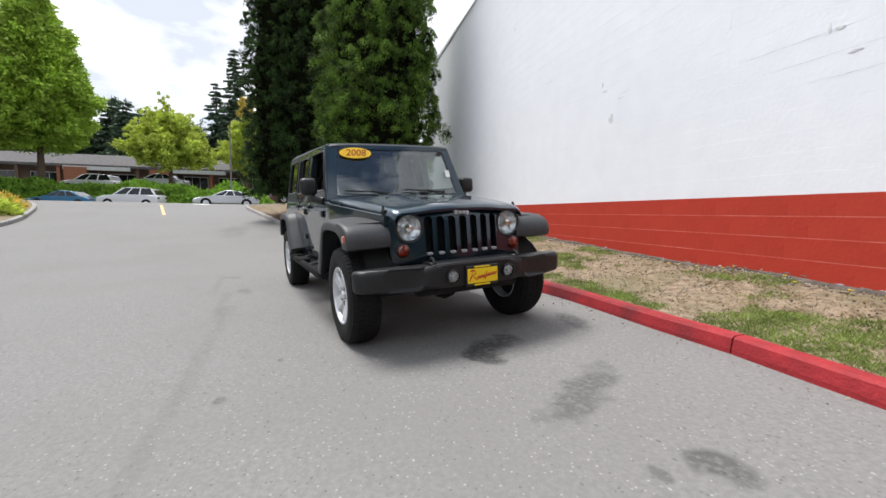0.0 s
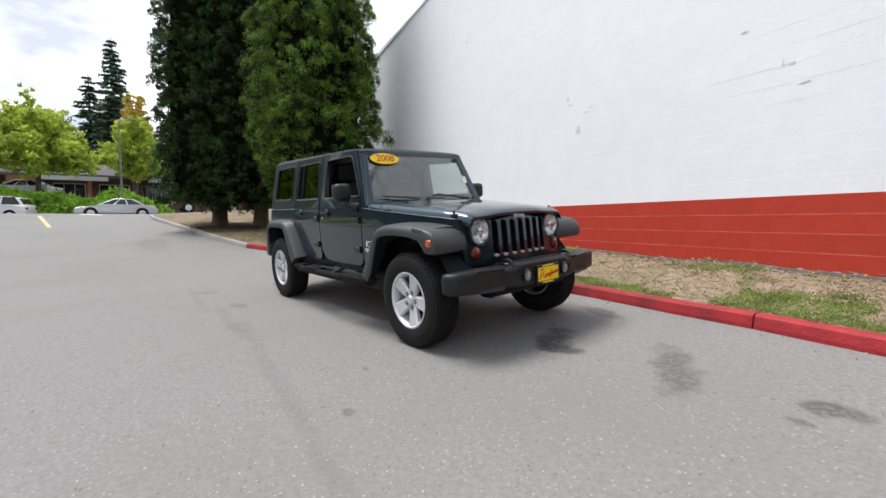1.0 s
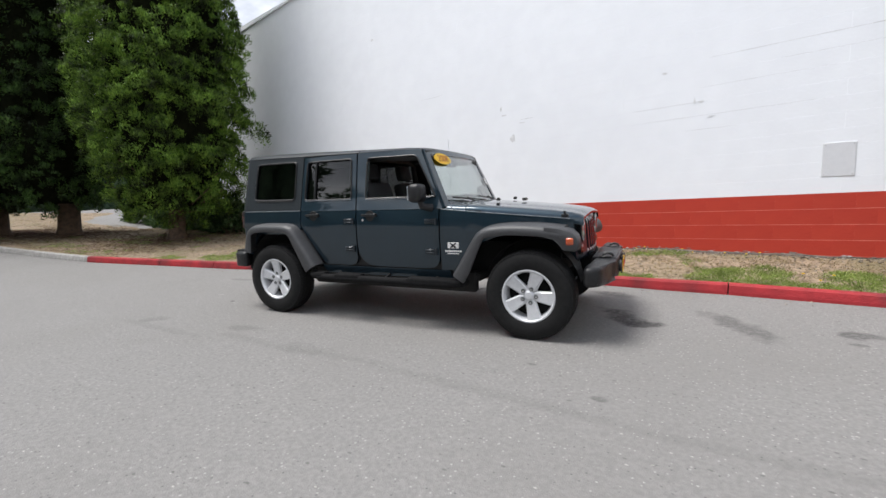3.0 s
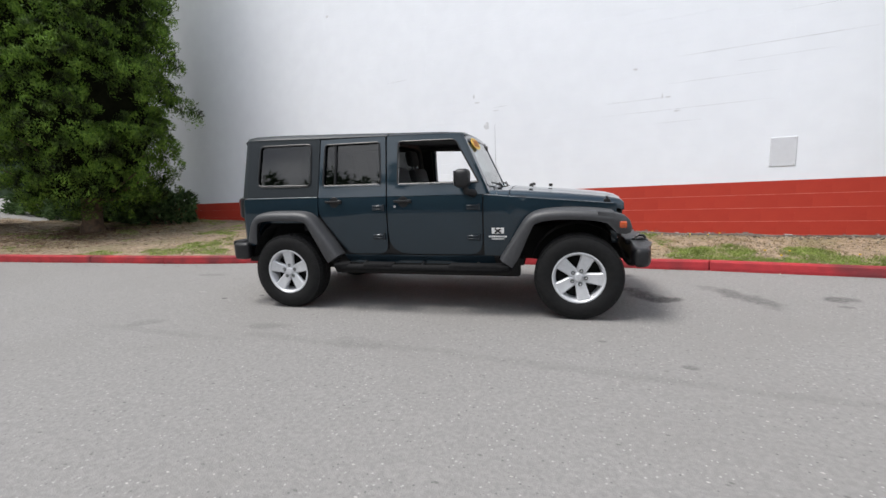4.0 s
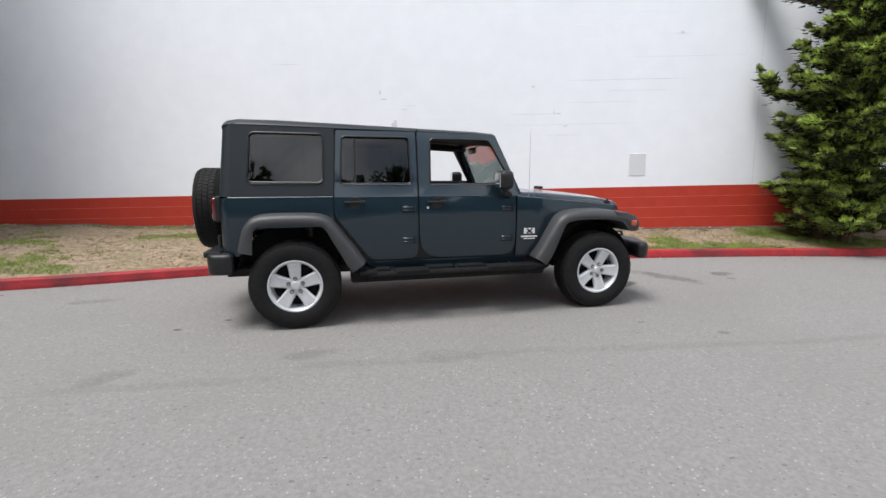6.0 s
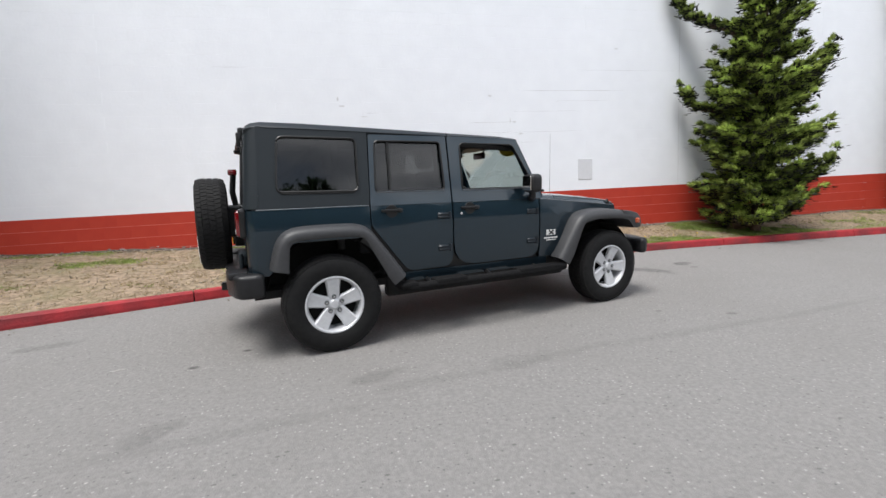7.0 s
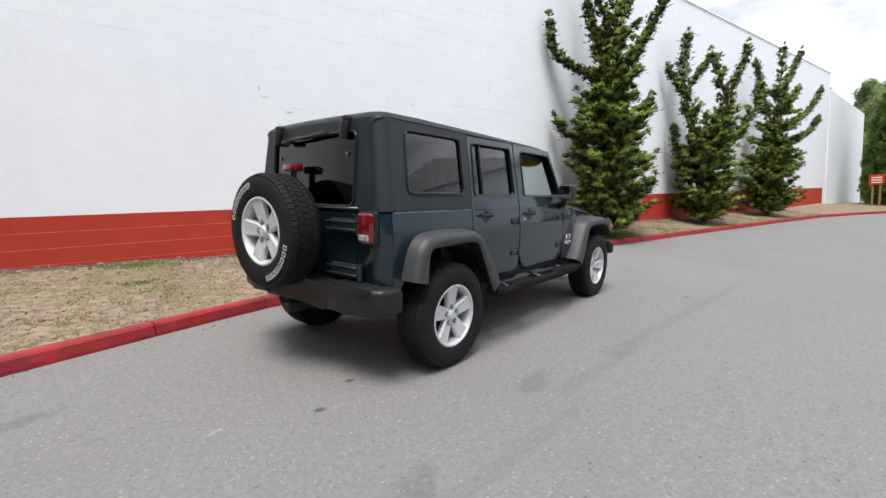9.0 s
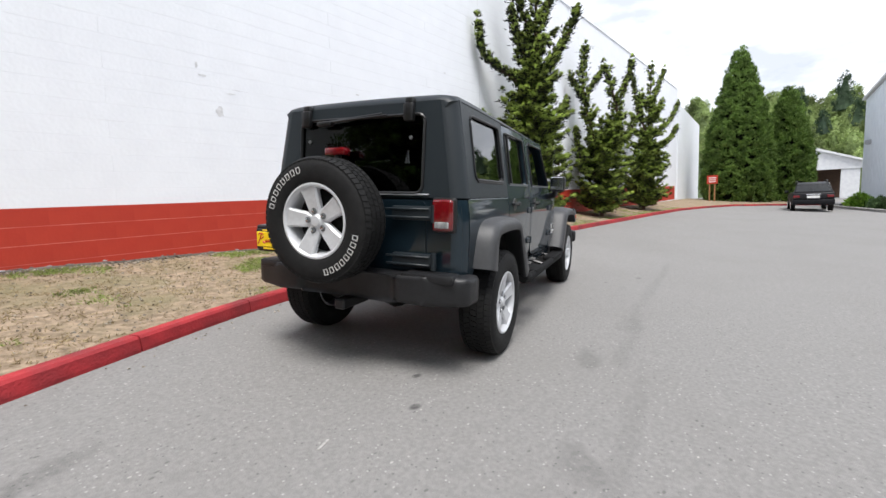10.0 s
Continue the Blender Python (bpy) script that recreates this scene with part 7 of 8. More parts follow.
# broadleaf and conifer trees further off
def broadleaf(label, x, y, gz, h, crown_r, crown_z, crown_h, leaf, n, per, blen, bwid, trunk_r=0.16, peak=0.0, name="broadleaf_tree", limbs=0, spire=0.0):
    t = thing(name, label, "tree", m=Matrix.Translation((x, y, gz)))
    bm = bmesh.new()
    tube(bm, [(0, 0, -0.3), (0.03, 0, crown_z * 0.6), (0, 0.05, crown_z + 0.3), (0, 0, crown_z + crown_h * 0.75)], [trunk_r * 1.3, trunk_r, trunk_r * 0.8, 0.02], 10)
    for k in range(16):
        a = rng.random() * 6.28
        z = crown_z + crown_h * 0.55 * rng.random()
        l = crown_r * (0.55 + 0.35 * rng.random())
        tube(bm, [(0, 0, z - 0.3), (0.5 * l * math.cos(a), 0.5 * l * math.sin(a), z + 0.3), (l * math.cos(a), l * math.sin(a), z + 1.0)], [0.07, 0.045, 0.012], 6)
    part("trunk", bm, BARK, t, smooth=True)
    if limbs:
        # airy crown: leafy sprays along upswept limbs, with sky between them
        cs, os_, rs = [], [], []
        bm = bmesh.new()
        for k in range(limbs):
            f = k / limbs
            a = k * 2.4 + rng.random()
            foot = Vector((0, 0, crown_z + 0.62 * crown_h * f * 0.9))
            l = crown_r * (1.05 - 0.75 * f) * rng.uniform(0.75, 1.12)
            rise = crown_h * rng.uniform(0.12, 0.34) + (0.35 * crown_h * f)
            tipp = foot + Vector((l * math.cos(a), l * math.sin(a), rise))
            mid = foot.lerp(tipp, 0.5) + Vector((0, 0, -0.10 * l))
            path = spline([foot, mid, tipp], 6)
            tube(bm, path, [0.05 - 0.004 * i for i in range(len(path))], 5)
            for i in range(2, len(path)):
                for j in range(3):
                    q = Vector(path[i]) + Vector(rng.normal(size=3)) * 0.09 * crown_r
                    cs.append(tuple(q))
                    os_.append((math.cos(a), math.sin(a), 0.5))
                    rs.append(crown_r * rng.uniform(0.07, 0.15) * (1.1 - 0.5 * i / len(path)))
        for k in range(5):
            x1, y1 = rng.uniform(-0.3, 0.3) * crown_r, rng.uniform(-0.3, 0.3) * crown_r
            top = crown_z + crown_h * (rng.uniform(0.95, 1.2) + spire * (1 - 0.22 * k))
            tube(bm, [(0, 0, crown_z + crown_h * 0.6), (x1 * 0.7, y1 * 0.7, crown_z + crown_h * 0.85), (x1, y1, top)], [0.03, 0.02, 0.006], 5)
            steps = 18 if spire else 7
            for i in range(steps):
                g = i / (steps - 1)
                cs.append((x1 * (0.5 + 0.5 * g) + spire * 0.45 * rng.normal(), y1 * (0.5 + 0.5 * g) + spire * 0.45 * rng.normal(), crown_z + crown_h * 0.7 + (top - crown_z - crown_h * 0.7) * g))
                os_.append((0.2, 0, 1))
                rs.append(0.09 * crown_r * (1.1 - 0.7 * g) / (1 + 1.5 * spire))
        part("limb", bm, BARK, t)
        p, w, f = tufts(np.array(cs), np.array(os_), np.array(rs), per, 0.0, 0.9)
        m = len(p)
        blades("crown", p, w, blen * (0.6 + 0.8 * rng.random(m)), bwid * (0.7 + 0.6 * rng.random(m)), leaf, t, face=f)
        return t
    u = rng.random(n)
    a = rng.random(n) * 2 * np.pi
    prof = np.interp(u, [0, 0.12, 0.35, 0.7, 1.0], [0.55, 0.92, 1.0, 0.72 - 0.2 * peak, 0.10])
    k = rng.random() * 6
    rr = crown_r * prof * (0.86 + 0.14 * lump(a, u * 6, k)) * (rng.random(n) ** 0.35)
    c = np.stack([rr * np.cos(a), rr * np.sin(a), crown_z + u * crown_h], 1)
    o = np.stack([np.cos(a), np.sin(a), 0.2 + 0 * a], 1)
    p, w, f = tufts(c, o, crown_r * 0.17 * (0.6 + 0.8 * rng.random(n)), per, -0.1, 0.9)
    m = len(p)
    blades("crown", p, w, blen * (0.6 + 0.8 * rng.random(m)), bwid * (0.7 + 0.6 * rng.random(m)), leaf, t, face=f)
    return t


broadleaf("tall bright green maple in full leaf above the ivy bank", -36.5, -23.2, lot(-36, -22) + 0.7, 14, 3.9, 3.9, 11.6, MAPLE, 1100, 80, 0.27, 0.17, 0.24, 0.6)
broadleaf("wide yellow-green tree with thin top twigs", -40.0, -15.2, lot(-40, -15) + 0.7, 8, 3.9, 3.3, 3.5, LIME, 700, 30, 0.26, 0.15, 0.17, 0.8, limbs=54, spire=0.55)
broadleaf("yellow-green young tree behind the street lamp", -44.5, -9.6, lot(-44, -9) + 0.5, 8, 2.6, 3.2, 4.4, LIME, 420, 28, 0.26, 0.15, 0.15, 0.6, limbs=44)
broadleaf("small tree turning orange beyond the lot", -47.5, -9.9, lot(-47, -9) + 0.5, 9, 1.7, 3.6, 6.6, AUTUMN, 160, 28, 0.24, 0.14, 0.12, 0.9, limbs=26)


def fir(x, y, gz, h, r, name="fir_tree", label="dark tapering fir behind the low shops"):
    t = thing(name, label, "tree", "firs behind the shops", Matrix.Translation((x, y, gz)))
    bm = bmesh.new()
    tube(bm, [(0, 0, -0.3), (0, 0, h * 0.5), (0, 0, h * 0.98)], [0.32, 0.2, 0.03], 8)
    part("trunk", bm, BARK, t)
    B, W, L = [], [], []
    zz = h * 0.12
    while zz < h * 0.97:
        u = zz / h
        for k in range(11):
            a = rng.random() * 6.28
            l = r * 1.25 * (1 - u) ** 0.75 * rng.uniform(0.45, 1.1) + 0.15
            d = np.array([math.cos(a), math.sin(a), 0])
            m = int(10 + 9 * l)
            g = rng.random(m)
            e = np.array([-d[1], d[0], 0])
            B.append(np.outer(g * l, d) + np.outer(rng.normal(size=m) * 0.16 * l * (1.1 - g), e) + np.array([0, 0, zz]) + np.outer(0.10 * l - 0.42 * l * g + 0.25 * l * g * g, [0, 0, 1]))
            W.append(d * 0.6 + np.outer(rng.normal(size=m), e) * 0.6 + np.array([0, 0, -0.35]) + rng.normal(size=(m, 3)) * 0.2)
            L.append(np.full(m, 0.35 + 0.16 * l))
        zz += 0.42 + 0.30 * rng.random()
    L = np.concatenate(L)
    blades("crown", np.concatenate(B), np.concatenate(W), L, L * 0.42, FIR, t)


for fx, fy, fh, fr in ((-72, -15.8, 25, 3.6), (-75, -19.2, 20.5, 3.4), (-70, -12.6, 15, 3.2), (-72, -31.0, 15.5, 4.4), (-76, -34.5, 17, 4.6), (-70, -29.2, 13.5, 4.2), (-74, -38.0, 17.5, 3.6), (-70, -27.5, 12.5, 3.2), (-78, -24.5, 13.5, 3.4), (-75, -43, 18, 4), (-73, -48, 16, 4), (-70, -9.5, 14, 3.4), (-74, -5.0, 15, 3.6)):
    fir(fx, fy, 0.4, fh, fr)


# ivy bank in front of the shops
def ivy_bank():
    def bank_h(y):
        return 1.58 + 0.22 * math.sin(y * 0.7) + 0.15 * math.sin(y * 1.9 + 1)
    ys = [-34 + 0.5 * k for k in range(57)]
    gz = lot(-35, -15)
    rings = []
    for y in ys:
        h = bank_h(y) * min(1.0, 0.25 + (ys[-1] - y) * 0.35)
        rings.append([(-33.4 - 0.0, y, gz - 0.3), (-33.9, y, gz + h * 0.55), (-34.8, y, gz + h * 0.92), (-36.0, y, gz + h), (-37.5, y, gz + h * 0.9), (-39.0, y, gz + 0.6), (-39.2, y, gz - 0.3)])
    t = thing("ivy_bank", "long bank of bright green ivy between two lots", "hedge")
    bm = bmesh.new()
    loft(bm, rings)
    part("bank_soil", bm, mat("bank_soil", (0.05, 0.07, 0.02), (0.03, 0.045, 0.012), 4.0, 0.95), t)
    n = 9000
    y = rng.uniform(-34, -6.2, n)
    s = rng.random(n)
    xs = np.interp(s, [0, 0.3, 0.6, 0.85, 1.0], [-33.3, -33.9, -34.8, -36.0, -37.5])
    hs = np.array([bank_h(v) * min(1.0, 0.25 + (ys[-1] - v) * 0.35) for v in y])
    zs = gz + hs * np.interp(s, [0, 0.3, 0.6, 0.85, 1.0], [0.02, 0.55, 0.92, 1.0, 0.9]) + rng.normal(size=n) * 0.05
    base = np.stack([xs, y, zs], 1)
    b = np.repeat(base, 4, axis=0) + rng.normal(size=(n * 4, 3)) * 0.1
    w = rng.normal(size=(n * 4, 3)) * 0.6 + np.array([0.5, 0, 0.6])
    blades("ivy", b, w, 0.30, 0.20, IVY, t, "stuff")


ivy_bank()
shrub("round_shrub", "rounded green shrub on top of the ivy bank", -37.0, -9.6, lot(-37, -9) + 1.1, 1.5, 1.3, 1.0, 260, IVY, 0.26, 0.17)
shrub("island_shrub", "low yellow-green bush on the kerbed island", -15.3, -14.1, lot(-15, -14) + 0.1, 1.5, 1.4, 0.9, 280, LIME, 0.2, 0.10)
shrub("island_shrub", "low reddish green bush on the kerbed island", -17.5, -15.0, lot(-17, -15) + 0.1, 1.4, 1.4, 0.85, 220, AUTUMN, 0.2, 0.10)


# kerbed island on the lane's far side
def far_island():
    pts = [(-11.6, -12.2), (-12.6, -11.9), (-14.5, -12.25), (-16.8, -13.1), (-18.8, -14.0), (-20.2, -14.9), (-20.8, -15.9), (-20.4, -17.5), (-12.0, -19.0), (-11.0, -15.0)]
    sm = [tuple(p) for p in spline([Vector((a, b)) for a, b in pts], 4)]
    t = thing("far_island", "planted island with a worn concrete kerb", "planting bed", kind="structure")
    bm = bmesh.new()
    rings = []
    for i, (a, b) in enumerate(sm):
        p, q = sm[max(i - 1, 0)], sm[min(i + 1, len(sm) - 1)]
        d = Vector((q[0] - p[0], q[1] - p[1])).normalized()
        nx, ny = d.y, -d.x
        z = ground_z(a, b)
        rings.append([(a - nx * o * -1, b - ny * o * -1, z + h) for o, h in ((0, -0.1), (0, 0.13), (-0.03, 0.15), (-0.14, 0.15), (-0.15, -0.1))])
    loft(bm, rings)
    part("kerb_ring", bm, GREY_KERB, t)
    cx, cy = -15.8, -15.2
    bm = bmesh.new()
    c = bm.verts.new((cx, cy, ground_z(cx, cy) + 0.35))
    vs = [bm.verts.new((a, b, ground_z(a, b) + 0.12)) for a, b in sm]
    for i in range(len(vs)):
        bm.faces.new((c, vs[i], vs[(i + 1) % len(vs)]))
    part("bed", bm, SOIL, t)


far_island()

# low shops
SHOPWALL = mat("brown_shop_wall", (0.16, 0.10, 0.07), (0.12, 0.075, 0.055), 6.0, 0.85)
BRICKISH = mat("orange_brick_pier", (0.36, 0.15, 0.08), (0.28, 0.11, 0.06), 12.0, 0.9)
SHINGLE = mat("grey_shingle_roof", (0.15, 0.14, 0.14), (0.11, 0.105, 0.105), 5.0, 0.95, 0, 0.6, 9.0)
FASCIA = mat("white_fascia", (0.70, 0.71, 0.72), (0.62, 0.63, 0.65), 3.0, 0.6)


def shops():
    t = thing("shop_row", "long low brown shop row with a grey mansard roof", "building")
    gz = lot(-50, -20) + 0.85
    bm = bmesh.new()
    box(bm, (-62, -62, gz - 1.5), (-49.5, -4.0, gz + 3.2))
    part("wall", bm, SHOPWALL, t)
    bm = bmesh.new()
    loft(bm, [[(-48.0, y, gz + 3.05), (-48.0, y, gz + 3.3), (-50.2, y, gz + 4.5), (-63, y, gz + 4.6), (-63, y, gz + 3.05)] for y in (-62.5, -3.5)])
    part("roof", bm, SHINGLE, t)
    for k in range(16):
        y = -60 + k * 3.55
        bm = bmesh.new()
        box(bm, (-48.5, y - 0.15, gz - 1.2), (-48.2, y + 0.15, gz + 3.05))
        part("post", bm, BRICKISH if k % 4 == 1 else SHOPWALL, t)
        bm = rbox((-49.52, y + 0.5, gz + 0.5), (-49.40, y + 3.0, gz + 2.5), 0.03, 1)
        win = part("window", bm, FASCIA, t)
        for j in range(3):
            bm = bmesh.new()
            box(bm, (-49.40, y + 0.58 + j * 0.8, gz + 0.6), (-49.38, y + 1.32 + j * 0.8, gz + 2.4))
            part("pane", bm, CARGLASS, win)
    for y0, y1 in ((-58, -50), (-44, -33), (-27.5, -21.5), (-17.5, -12.3), (-9.0, -6.0)):
        bm = bmesh.new()
        box(bm, (-48.1, y0, gz + 2.72), (-47.9, y1, gz + 3.12))
        part("awning", bm, FASCIA, t)
    for y in (-26.4, -18.7):
        bm = bmesh.new()
        box(bm, (-48.3, y - 1.0, gz - 1.2), (-47.8, y + 1.0, gz + 3.0))
        part("brick_pier", bm, BRICKISH, t)
    bm = rbox((-54, -21.5, gz + 4.6), (-52.8, -20.3, gz + 5.0), 0.03, 1)
    part("roof_vent", bm, FASCIA, t)


shops()


POLE = mat("weathered_pole", (0.20, 0.18, 0.16), (0.14, 0.13, 0.12), 8.0, 0.8)


def street_lamp(x, y):
    gz = lot(x, y)
    t = thing("street_lamp", "slim grey street lamp with a curved arm", "street lamp", m=Matrix.Translation((x, y, gz)))
    bm = bmesh.new()
    tube(bm, [(0, 0, -0.1), (0, 0, 3.5), (0, 0, 6.3)], [0.08, 0.06, 0.045], 10)
    part("pole", bm, POLE, t)
    bm = bmesh.new()
    tube(bm, [(0, 0, 6.25), (0.05, 0.12, 6.6), (0.08, 0.4, 6.8), (0.1, 0.75, 6.75)], 0.03, 8)
    part("arm", bm, POLE, t)
    part("lamp_head", rbox((-0.05, 0.6, 6.64), (0.18, 1.0, 6.74), 0.04, 2), POLE, t)
    part("base_block", rbox((-0.2, -0.2, -0.1), (0.2, 0.2, 0.35), 0.03, 1), GREY_KERB, t)


street_lamp(-32.2, -8.55)
# lane markings at the crest
LINE = mat("yellow_line_paint", (0.66, 0.48, 0.24), (0.52, 0.38, 0.20), 10.0, 0.7)
LINEW = mat("white_line_paint", (0.66, 0.66, 0.64), (0.52, 0.52, 0.5), 10.0, 0.7)


def marking(name, label, pts, w, material):
    bm = bmesh.new()
    for (xa, ya), (xb, yb) in zip(pts, pts[1:]):
        d = Vector((xb - xa, yb - ya)).normalized()
        n = 8
        for k in range(n):
            q = []
            for f, s in ((k / n, 1), ((k + 1) / n, 1), ((k + 1) / n, -1), (k / n, -1)):
                x, y = xa + (xb - xa) * f - d.y * s * w / 2, ya + (yb - ya) * f + d.x * s * w / 2
                q.append((x, y, road_z(x, y) + 0.006))
            bm.faces.new([bm.verts.new(p) for p in q])
    return tagged(part(name, bm, material), label, "road marking", kind="structure")


marking("lane_line", "short worn yellow centre line at the top of the lane", [(-17.3, -8.35), (-21.6, -9.9)], 0.14, LINE)
marking("stop_line", "worn white stop bar at the top of the lane", [(-22.2, -7.7), (-22.5, -8.6)], 0.30, LINEW)


# ---- beyond the lane: downhill end ----
def small_sign(x, y):
    gz = ground_z(x, y) + 0.2
    wood = mat("sign_wood", (0.30, 0.15, 0.06), (0.22, 0.11, 0.045), 9.0, 0.8)
    t = thing("lane_sign", "small red notice board on two brown wooden posts", "sign", m=pose(x, y, gz, 0, 0, 90))
    for s in (-1, 1):
        part("post", rbox((s * 0.17 - 0.05, -0.05, -0.2), (s * 0.17 + 0.05, 0.05, 1.75), 0.01, 1), wood, t)
    b = part("board", rbox((-0.36, 0.055, 1.35), (0.36, 0.085, 2.0), 0.02, 1), RED_PAINT, t)
    bm = bmesh.new()
    for k in range(3):
        box(bm, (-0.24, 0.086, 1.48 + k * 0.15), (0.24, 0.090, 1.54 + k * 0.15))
    part("print_bar", bm, WHITEPRINT, b)


small_sign(35.2, 0.92)


def carport():
    gz = ground_z(62, -8)
    t = thing("carport", "white gabled carport open at the front", "building")
    bm = bmesh.new()
    box(bm, (61.0, -10.1, gz - 0.2), (61.3, -8.55, gz + 3.4))
    part("front_wall", bm, FASCIA, t)
    bm = bmesh.new()
    box(bm, (61.0, -5.85, gz - 0.2), (61.3, -1.2, gz + 3.4))
    part("front_wall", bm, FASCIA, t)
    bm = bmesh.new()
    loft(bm, [[(x, -10.4, gz + 3.2), (x, -0.8, gz + 3.2), (x, -0.8, gz + 3.9), (x, -5.6, gz + 5.7), (x, -10.4, gz + 3.9)] for x in (60.9, 61.1)])
    part("gable", bm, FASCIA, t)
    bm = bmesh.new()
    loft(bm, [[(x, -10.8, gz + 3.95), (x, -5.6, gz + 5.95), (x, -0.4, gz + 3.95), (x, -0.4, gz + 3.75), (x, -5.6, gz + 5.7), (x, -10.8, gz + 3.75)] for x in (60.6, 74.0)])
    part("roof", bm, FASCIA, t)
    bm = bmesh.new()
    box(bm, (73.6, -10.3, gz - 0.2), (74.0, -0.9, gz + 3.9))
    box(bm, (61.2, -1.4, gz - 0.2), (74.0, -1.1, gz + 3.9))
    part("back_wall", bm, SHOPWALL, t)


carport()
BLUEWHITE = mat("pale_blue_siding", (0.74, 0.79, 0.85), (0.69, 0.74, 0.80), 2.0, 0.7, 0, 0.3, 12.0)


def side_building():
    gz = ground_z(34, -8)
    t = thing("side_building", "pale blue-white metal building across the lane", "building")
    bm = bmesh.new()
    prism(bm, [(29.0, gz - 0.4), (41.0, gz - 0.4), (41.0, gz + 7.7), (29.0, gz + 7.7)], -24, -8.05)
    part("wall", bm, BLUEWHITE, t)
    bm = bmesh.new()
    loft(bm, [[(x, -24.2, gz + 7.7), (x, -7.85, gz + 7.7), (x, -7.85, gz + 7.85), (x, -16, gz + 10.1), (x, -24.2, gz + 7.85)] for x in (28.8, 41.2)])
    part("roof", bm, FASCIA, t)
    part("wall_lamp", rbox((37.6, -8.05, gz + 4.2), (37.9, -7.75, gz + 4.5), 0.04, 2), SILVER, t)
    bm = bmesh.new()
    for k in range(24):
        box(bm, (29.2 + k * 0.5, -8.06, gz - 0.2), (29.24 + k * 0.5, -8.03, gz + 7.65))
    tagged(part("siding_rib", bm, BLUEWHITE, t), kind="stuff")


side_building()
shrub("roadside_shrub", "low green shrub in a kerbed bed", 32.8, -7.15, ground_z(32.8, -7.1), 1.2, 0.7, 0.85, 220, IVY, 0.16, 0.10)
shrub("roadside_shrub", "low green shrub with fallen leaves beside a pale wall", 29.6, -7.7, ground_z(29.6, -7.7), 1.0, 0.6, 0.7, 180, LAUREL, 0.16, 0.10)


def side_kerb():
    t = thing("side_kerb", "grey concrete kerb round a small bed", "kerb", kind="structure")
    pts = spline([Vector((24.5, -7.75)), Vector((26.5, -7.2)), Vector((31.0, -6.4)), Vector((34.5, -6.0)), Vector((36.6, -6.3)), Vector((38.5, -7.4))], 5)
    bm = bmesh.new()
    rings = []
    for i, (a, b) in enumerate(pts):
        z = ground_z(a, b)
        rings.append([(a, b + o, z + h) for o, h in ((0, -0.1), (0, 0.13), (-0.02, 0.15), (-0.15, 0.15), (-0.16, -0.1))])
    loft(bm, rings)
    part("kerb_stone", bm, GREY_KERB, t)


side_kerb()


# wooded slopes and tree lines far off, as joined growth
def woods(name, label, spots, leaf, kind_mix=0.4):
    P, W, L, D = [], [], [], []
    for x, y, z, h, r, sharp in spots:
        n = 70
        u = rng.random(n)
        a = rng.random(n) * 2 * np.pi
        prof = (1 - u) ** 0.8 if sharp else np.interp(u, [0, 0.3, 0.7, 1], [0.7, 1, 0.8, 0.15])
        rr = r * prof * (0.55 + 0.45 * rng.random(n))
        c = np.stack([x + rr * np.cos(a), y + rr * np.sin(a), z + 0.06 * h + u * h * 0.92], 1)
        o = np.stack([np.cos(a), np.sin(a), 0.2 + 0 * a], 1)
        p, w, f = tufts(c, o, 0.32 * r * (0.6 + 0.6 * rng.random(n)), 22, 0.1, 0.9)
        P.append(p)
        W.append(w)
        L.append(np.full(len(p), 0.15 * r))
    ob = blades(name, np.concatenate(P), np.concatenate(W), np.concatenate(L), np.concatenate(L) * 0.55, leaf, None, "stuff")
    vs, fs = [], []
    for x, y, z, h, r, sharp in spots:
        i0 = len(vs)
        for i in range(5):
            u = i / 4
            q = (1 - u) ** 0.8 if sharp else (0.7, 0.95, 1.0, 0.7, 0.1)[i]
            q = max(0.03, 0.74 * r * q)
            vs += [(x + q * (0.85 + 0.3 * rng.random()) * math.cos(j * 0.785), y + q * (0.85 + 0.3 * rng.random()) * math.sin(j * 0.785), z + 0.05 * h + u * 0.88 * h) for j in range(8)]
        fs += [(i0 + 8 * i + j, i0 + 8 * i + (j + 1) % 8, i0 + 8 * i + 8 + (j + 1) % 8, i0 + 8 * i + 8 + j) for i in range(4) for j in range(8)]
        fs.append(tuple(i0 + 32 + j for j in range(8)))
    me = bpy.data.meshes.new("inner_growth")
    me.from_pydata(vs, [], fs)
    me.materials.append(leaf)
    core = new("inner_growth", me)
    core.parent = ob
    return tagged(ob, label, "woods", kind="stuff")


def slope_z(x, y):
    return max(0.0, min(20.0, (x - 82) * 0.42 + 2.0 * math.sin(y * 0.09)))


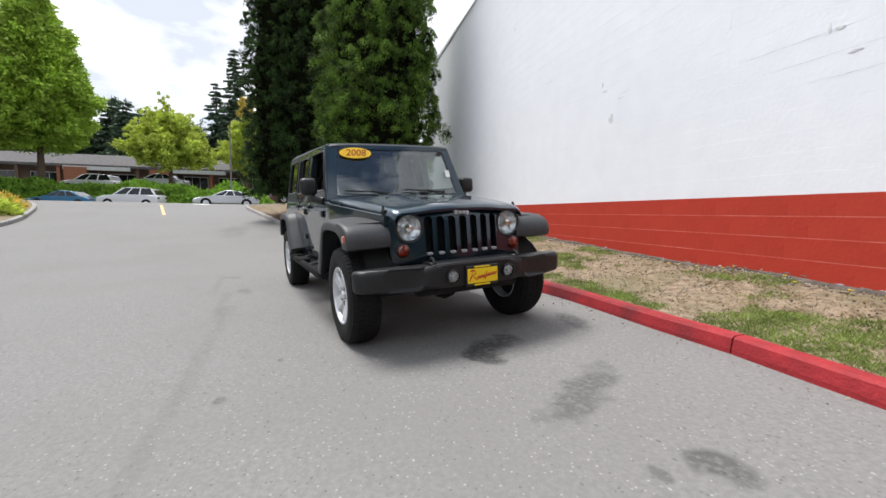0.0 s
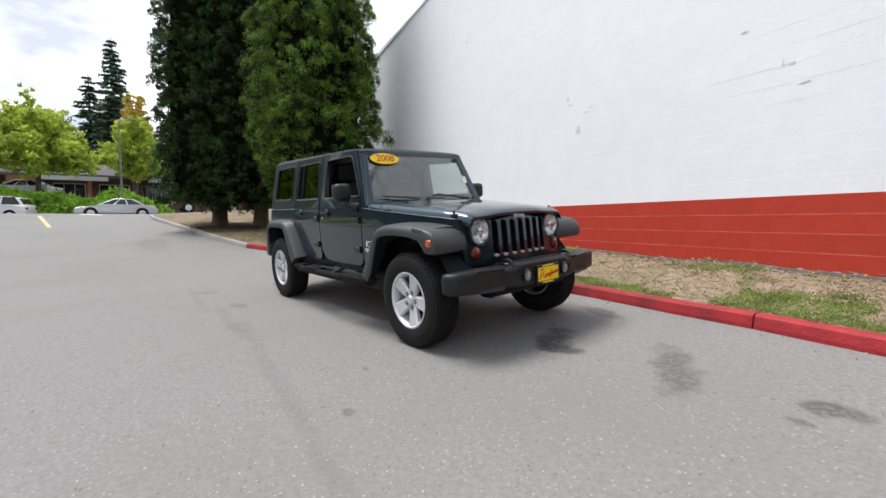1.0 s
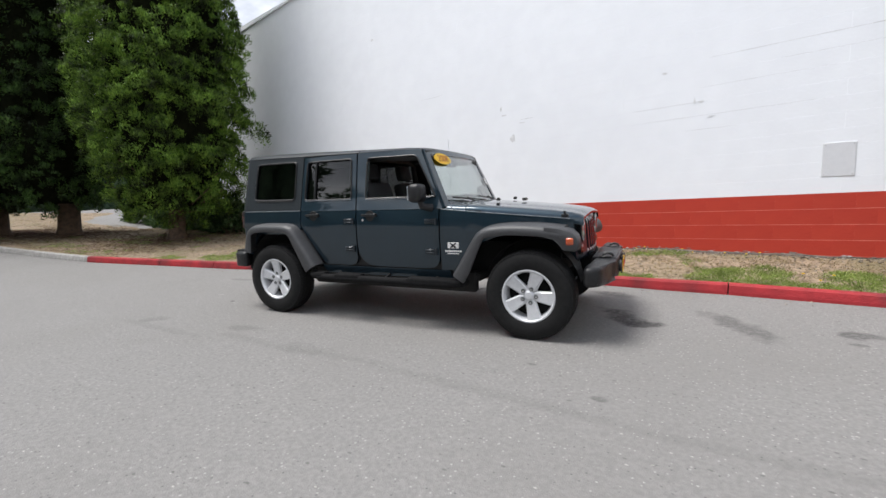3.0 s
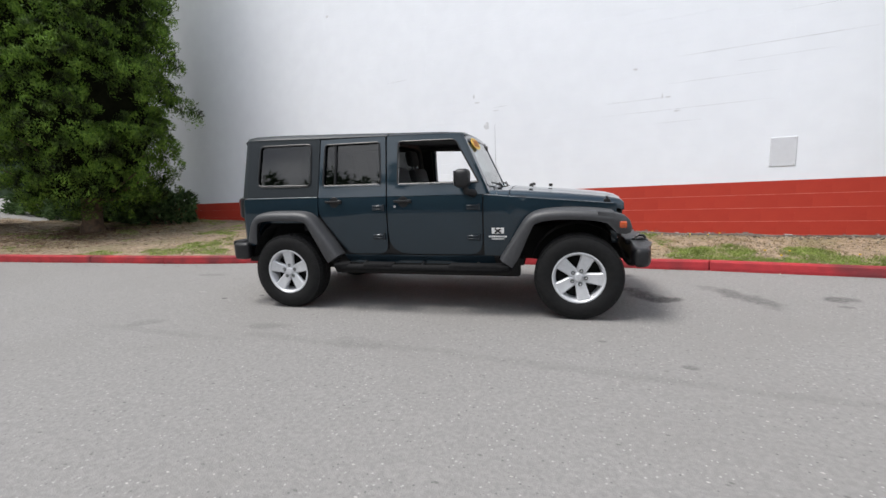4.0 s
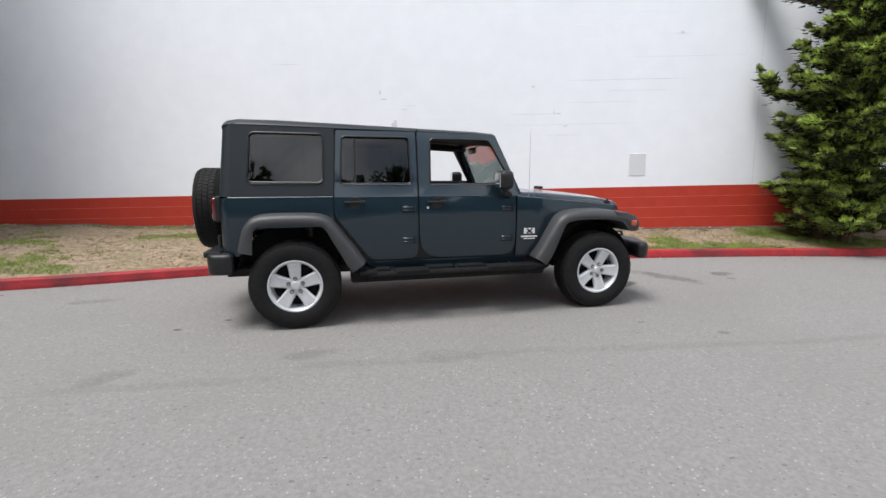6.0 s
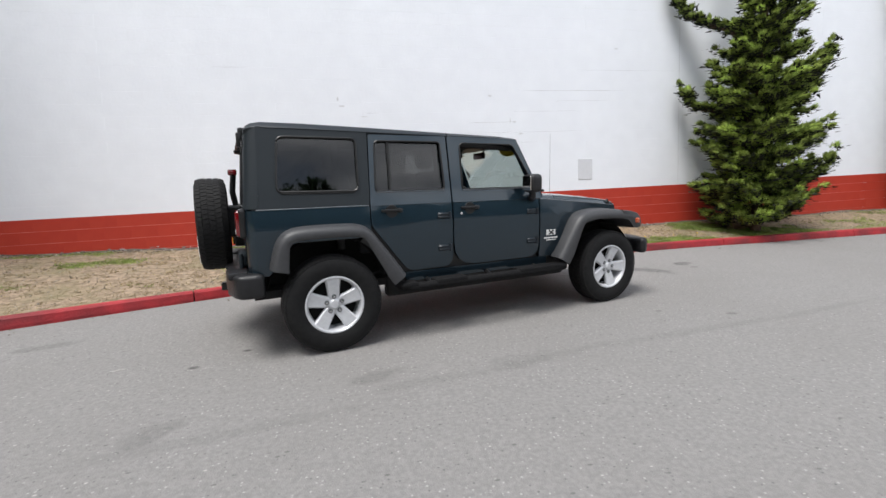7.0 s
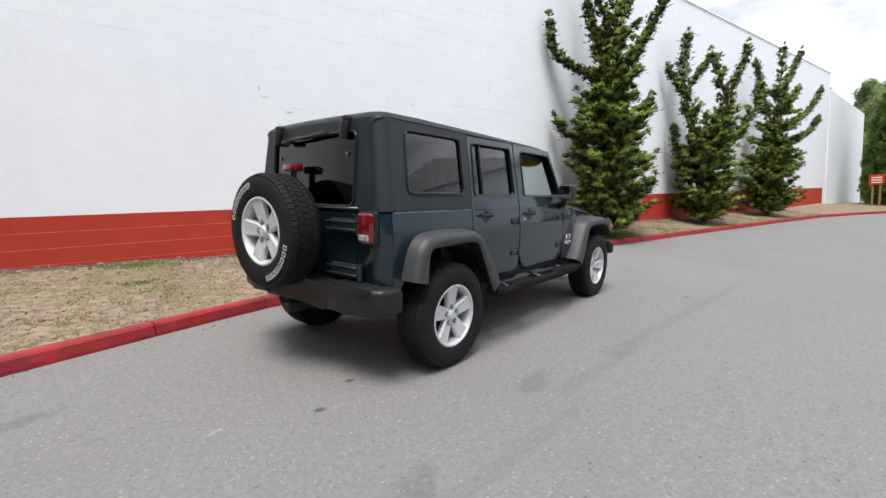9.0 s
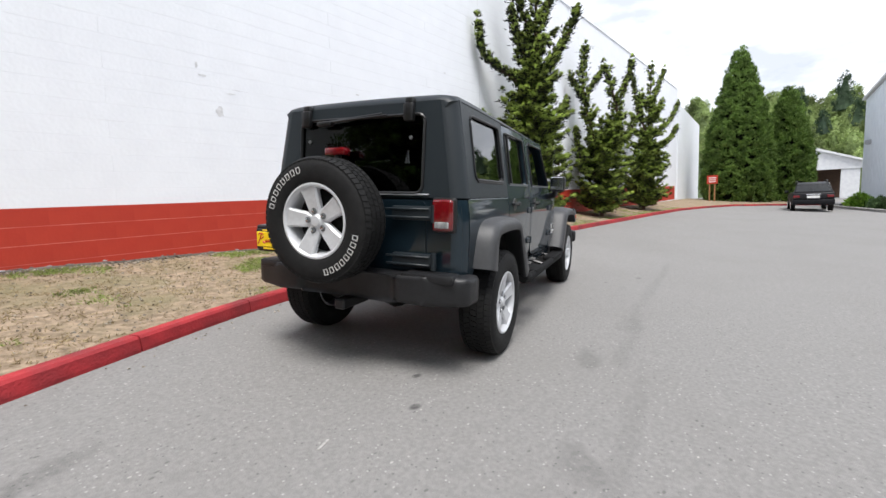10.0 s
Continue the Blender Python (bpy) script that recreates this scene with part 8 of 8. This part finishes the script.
sheet("hillside", [80 + 8 * k for k in range(13)], [-90 + 10 * k for k in range(15)], lambda x, y: slope_z(x, y) + (-0.5 if x < 84 else 0.3), mat("hill_floor", (0.06, 0.09, 0.03), (0.04, 0.06, 0.02), 0.3, 0.95), "structure", "wooded hillside floor beyond the lane")
_s = []
for k in range(150):
    x, y = rng.uniform(84, 128), rng.uniform(-46, 26)
    _s.append((x, y, slope_z(x, y), rng.uniform(4.5, 7.5), rng.uniform(2.0, 3.2), rng.random() < 0.25))
woods("hillside_woods", "mixed green trees covering the hillside", _s, WOODS)
_s = [(112, -23.5, 16.0, 9.5, 2.2, True), (116, -13.0, 17.0, 8.0, 2.0, True), (114, -6.0, 16.5, 6.5, 1.8, True), (110, 1.0, 15.0, 7.5, 2.0, True), (104, -17.5, 13.5, 5.5, 1.6, True), (104, -14.0, 12.5, 5.0, 1.5, True), (108, -20.6, 14.5, 6.5, 1.7, True), (100, -9.0, 11, 4.5, 1.5, True), (98, 4.0, 10, 5, 1.6, True)]
woods("hill_firs", "pointed dark firs standing on the hillside", _s, FIR)
_s = []
for k in range(46):
    x = -22 + 2.4 * k + rng.uniform(-1, 1)
    _s.append((x, -26 - rng.uniform(0, 8), 0.0, rng.uniform(5.5, 9.5), rng.uniform(2.4, 3.6), rng.random() < 0.4))
for k in range(11):
    a, far = radians(220.5 + 1.6 * k), rng.uniform(42, 48)
    _s.append((far * math.cos(a), far * math.sin(a), 0.0, rng.uniform(14.0, 18.5), rng.uniform(2.8, 3.8), rng.random() < 0.5))
for k in range(14):
    _s.append((-19 + 2.3 * k, -36 - rng.uniform(0, 5), 0.0, rng.uniform(8.5, 12.0), rng.uniform(2.6, 3.4), rng.random() < 0.5))
for k in range(11):
    a, far = radians(25 + 3.0 * k), rng.uniform(52, 58)
    _s.append((-1 + far * math.cos(a), -1 - far * math.sin(a), 0.0, rng.uniform(9.0, 13.0), rng.uniform(3.0, 4.0), rng.random() < 0.5))
woods("tree_line", "dark row of mixed trees across the far side of the lot", _s, FIR)
_s = []
for k in range(26):
    _s.append((rng.uniform(-86, -78), -60 + 3.0 * k, 0.3, rng.uniform(8.0, 12.5), rng.uniform(2.6, 3.6), rng.random() < 0.5))
for k in range(14):
    _s.append((-36 - rng.uniform(0, 4), -0.5 + 2.2 * k, 0.3, rng.uniform(5.0, 8.0), rng.uniform(2.2, 3.0), rng.random() < 0.3))
for k in range(12):
    _s.append((-73 - rng.uniform(0, 3), -39 + 1.9 * k, 0.3, rng.uniform(12.5, 16.5), rng.uniform(2.2, 3.0), True))
woods("back_tree_line", "dense dark trees behind the low shops", _s, FIR)
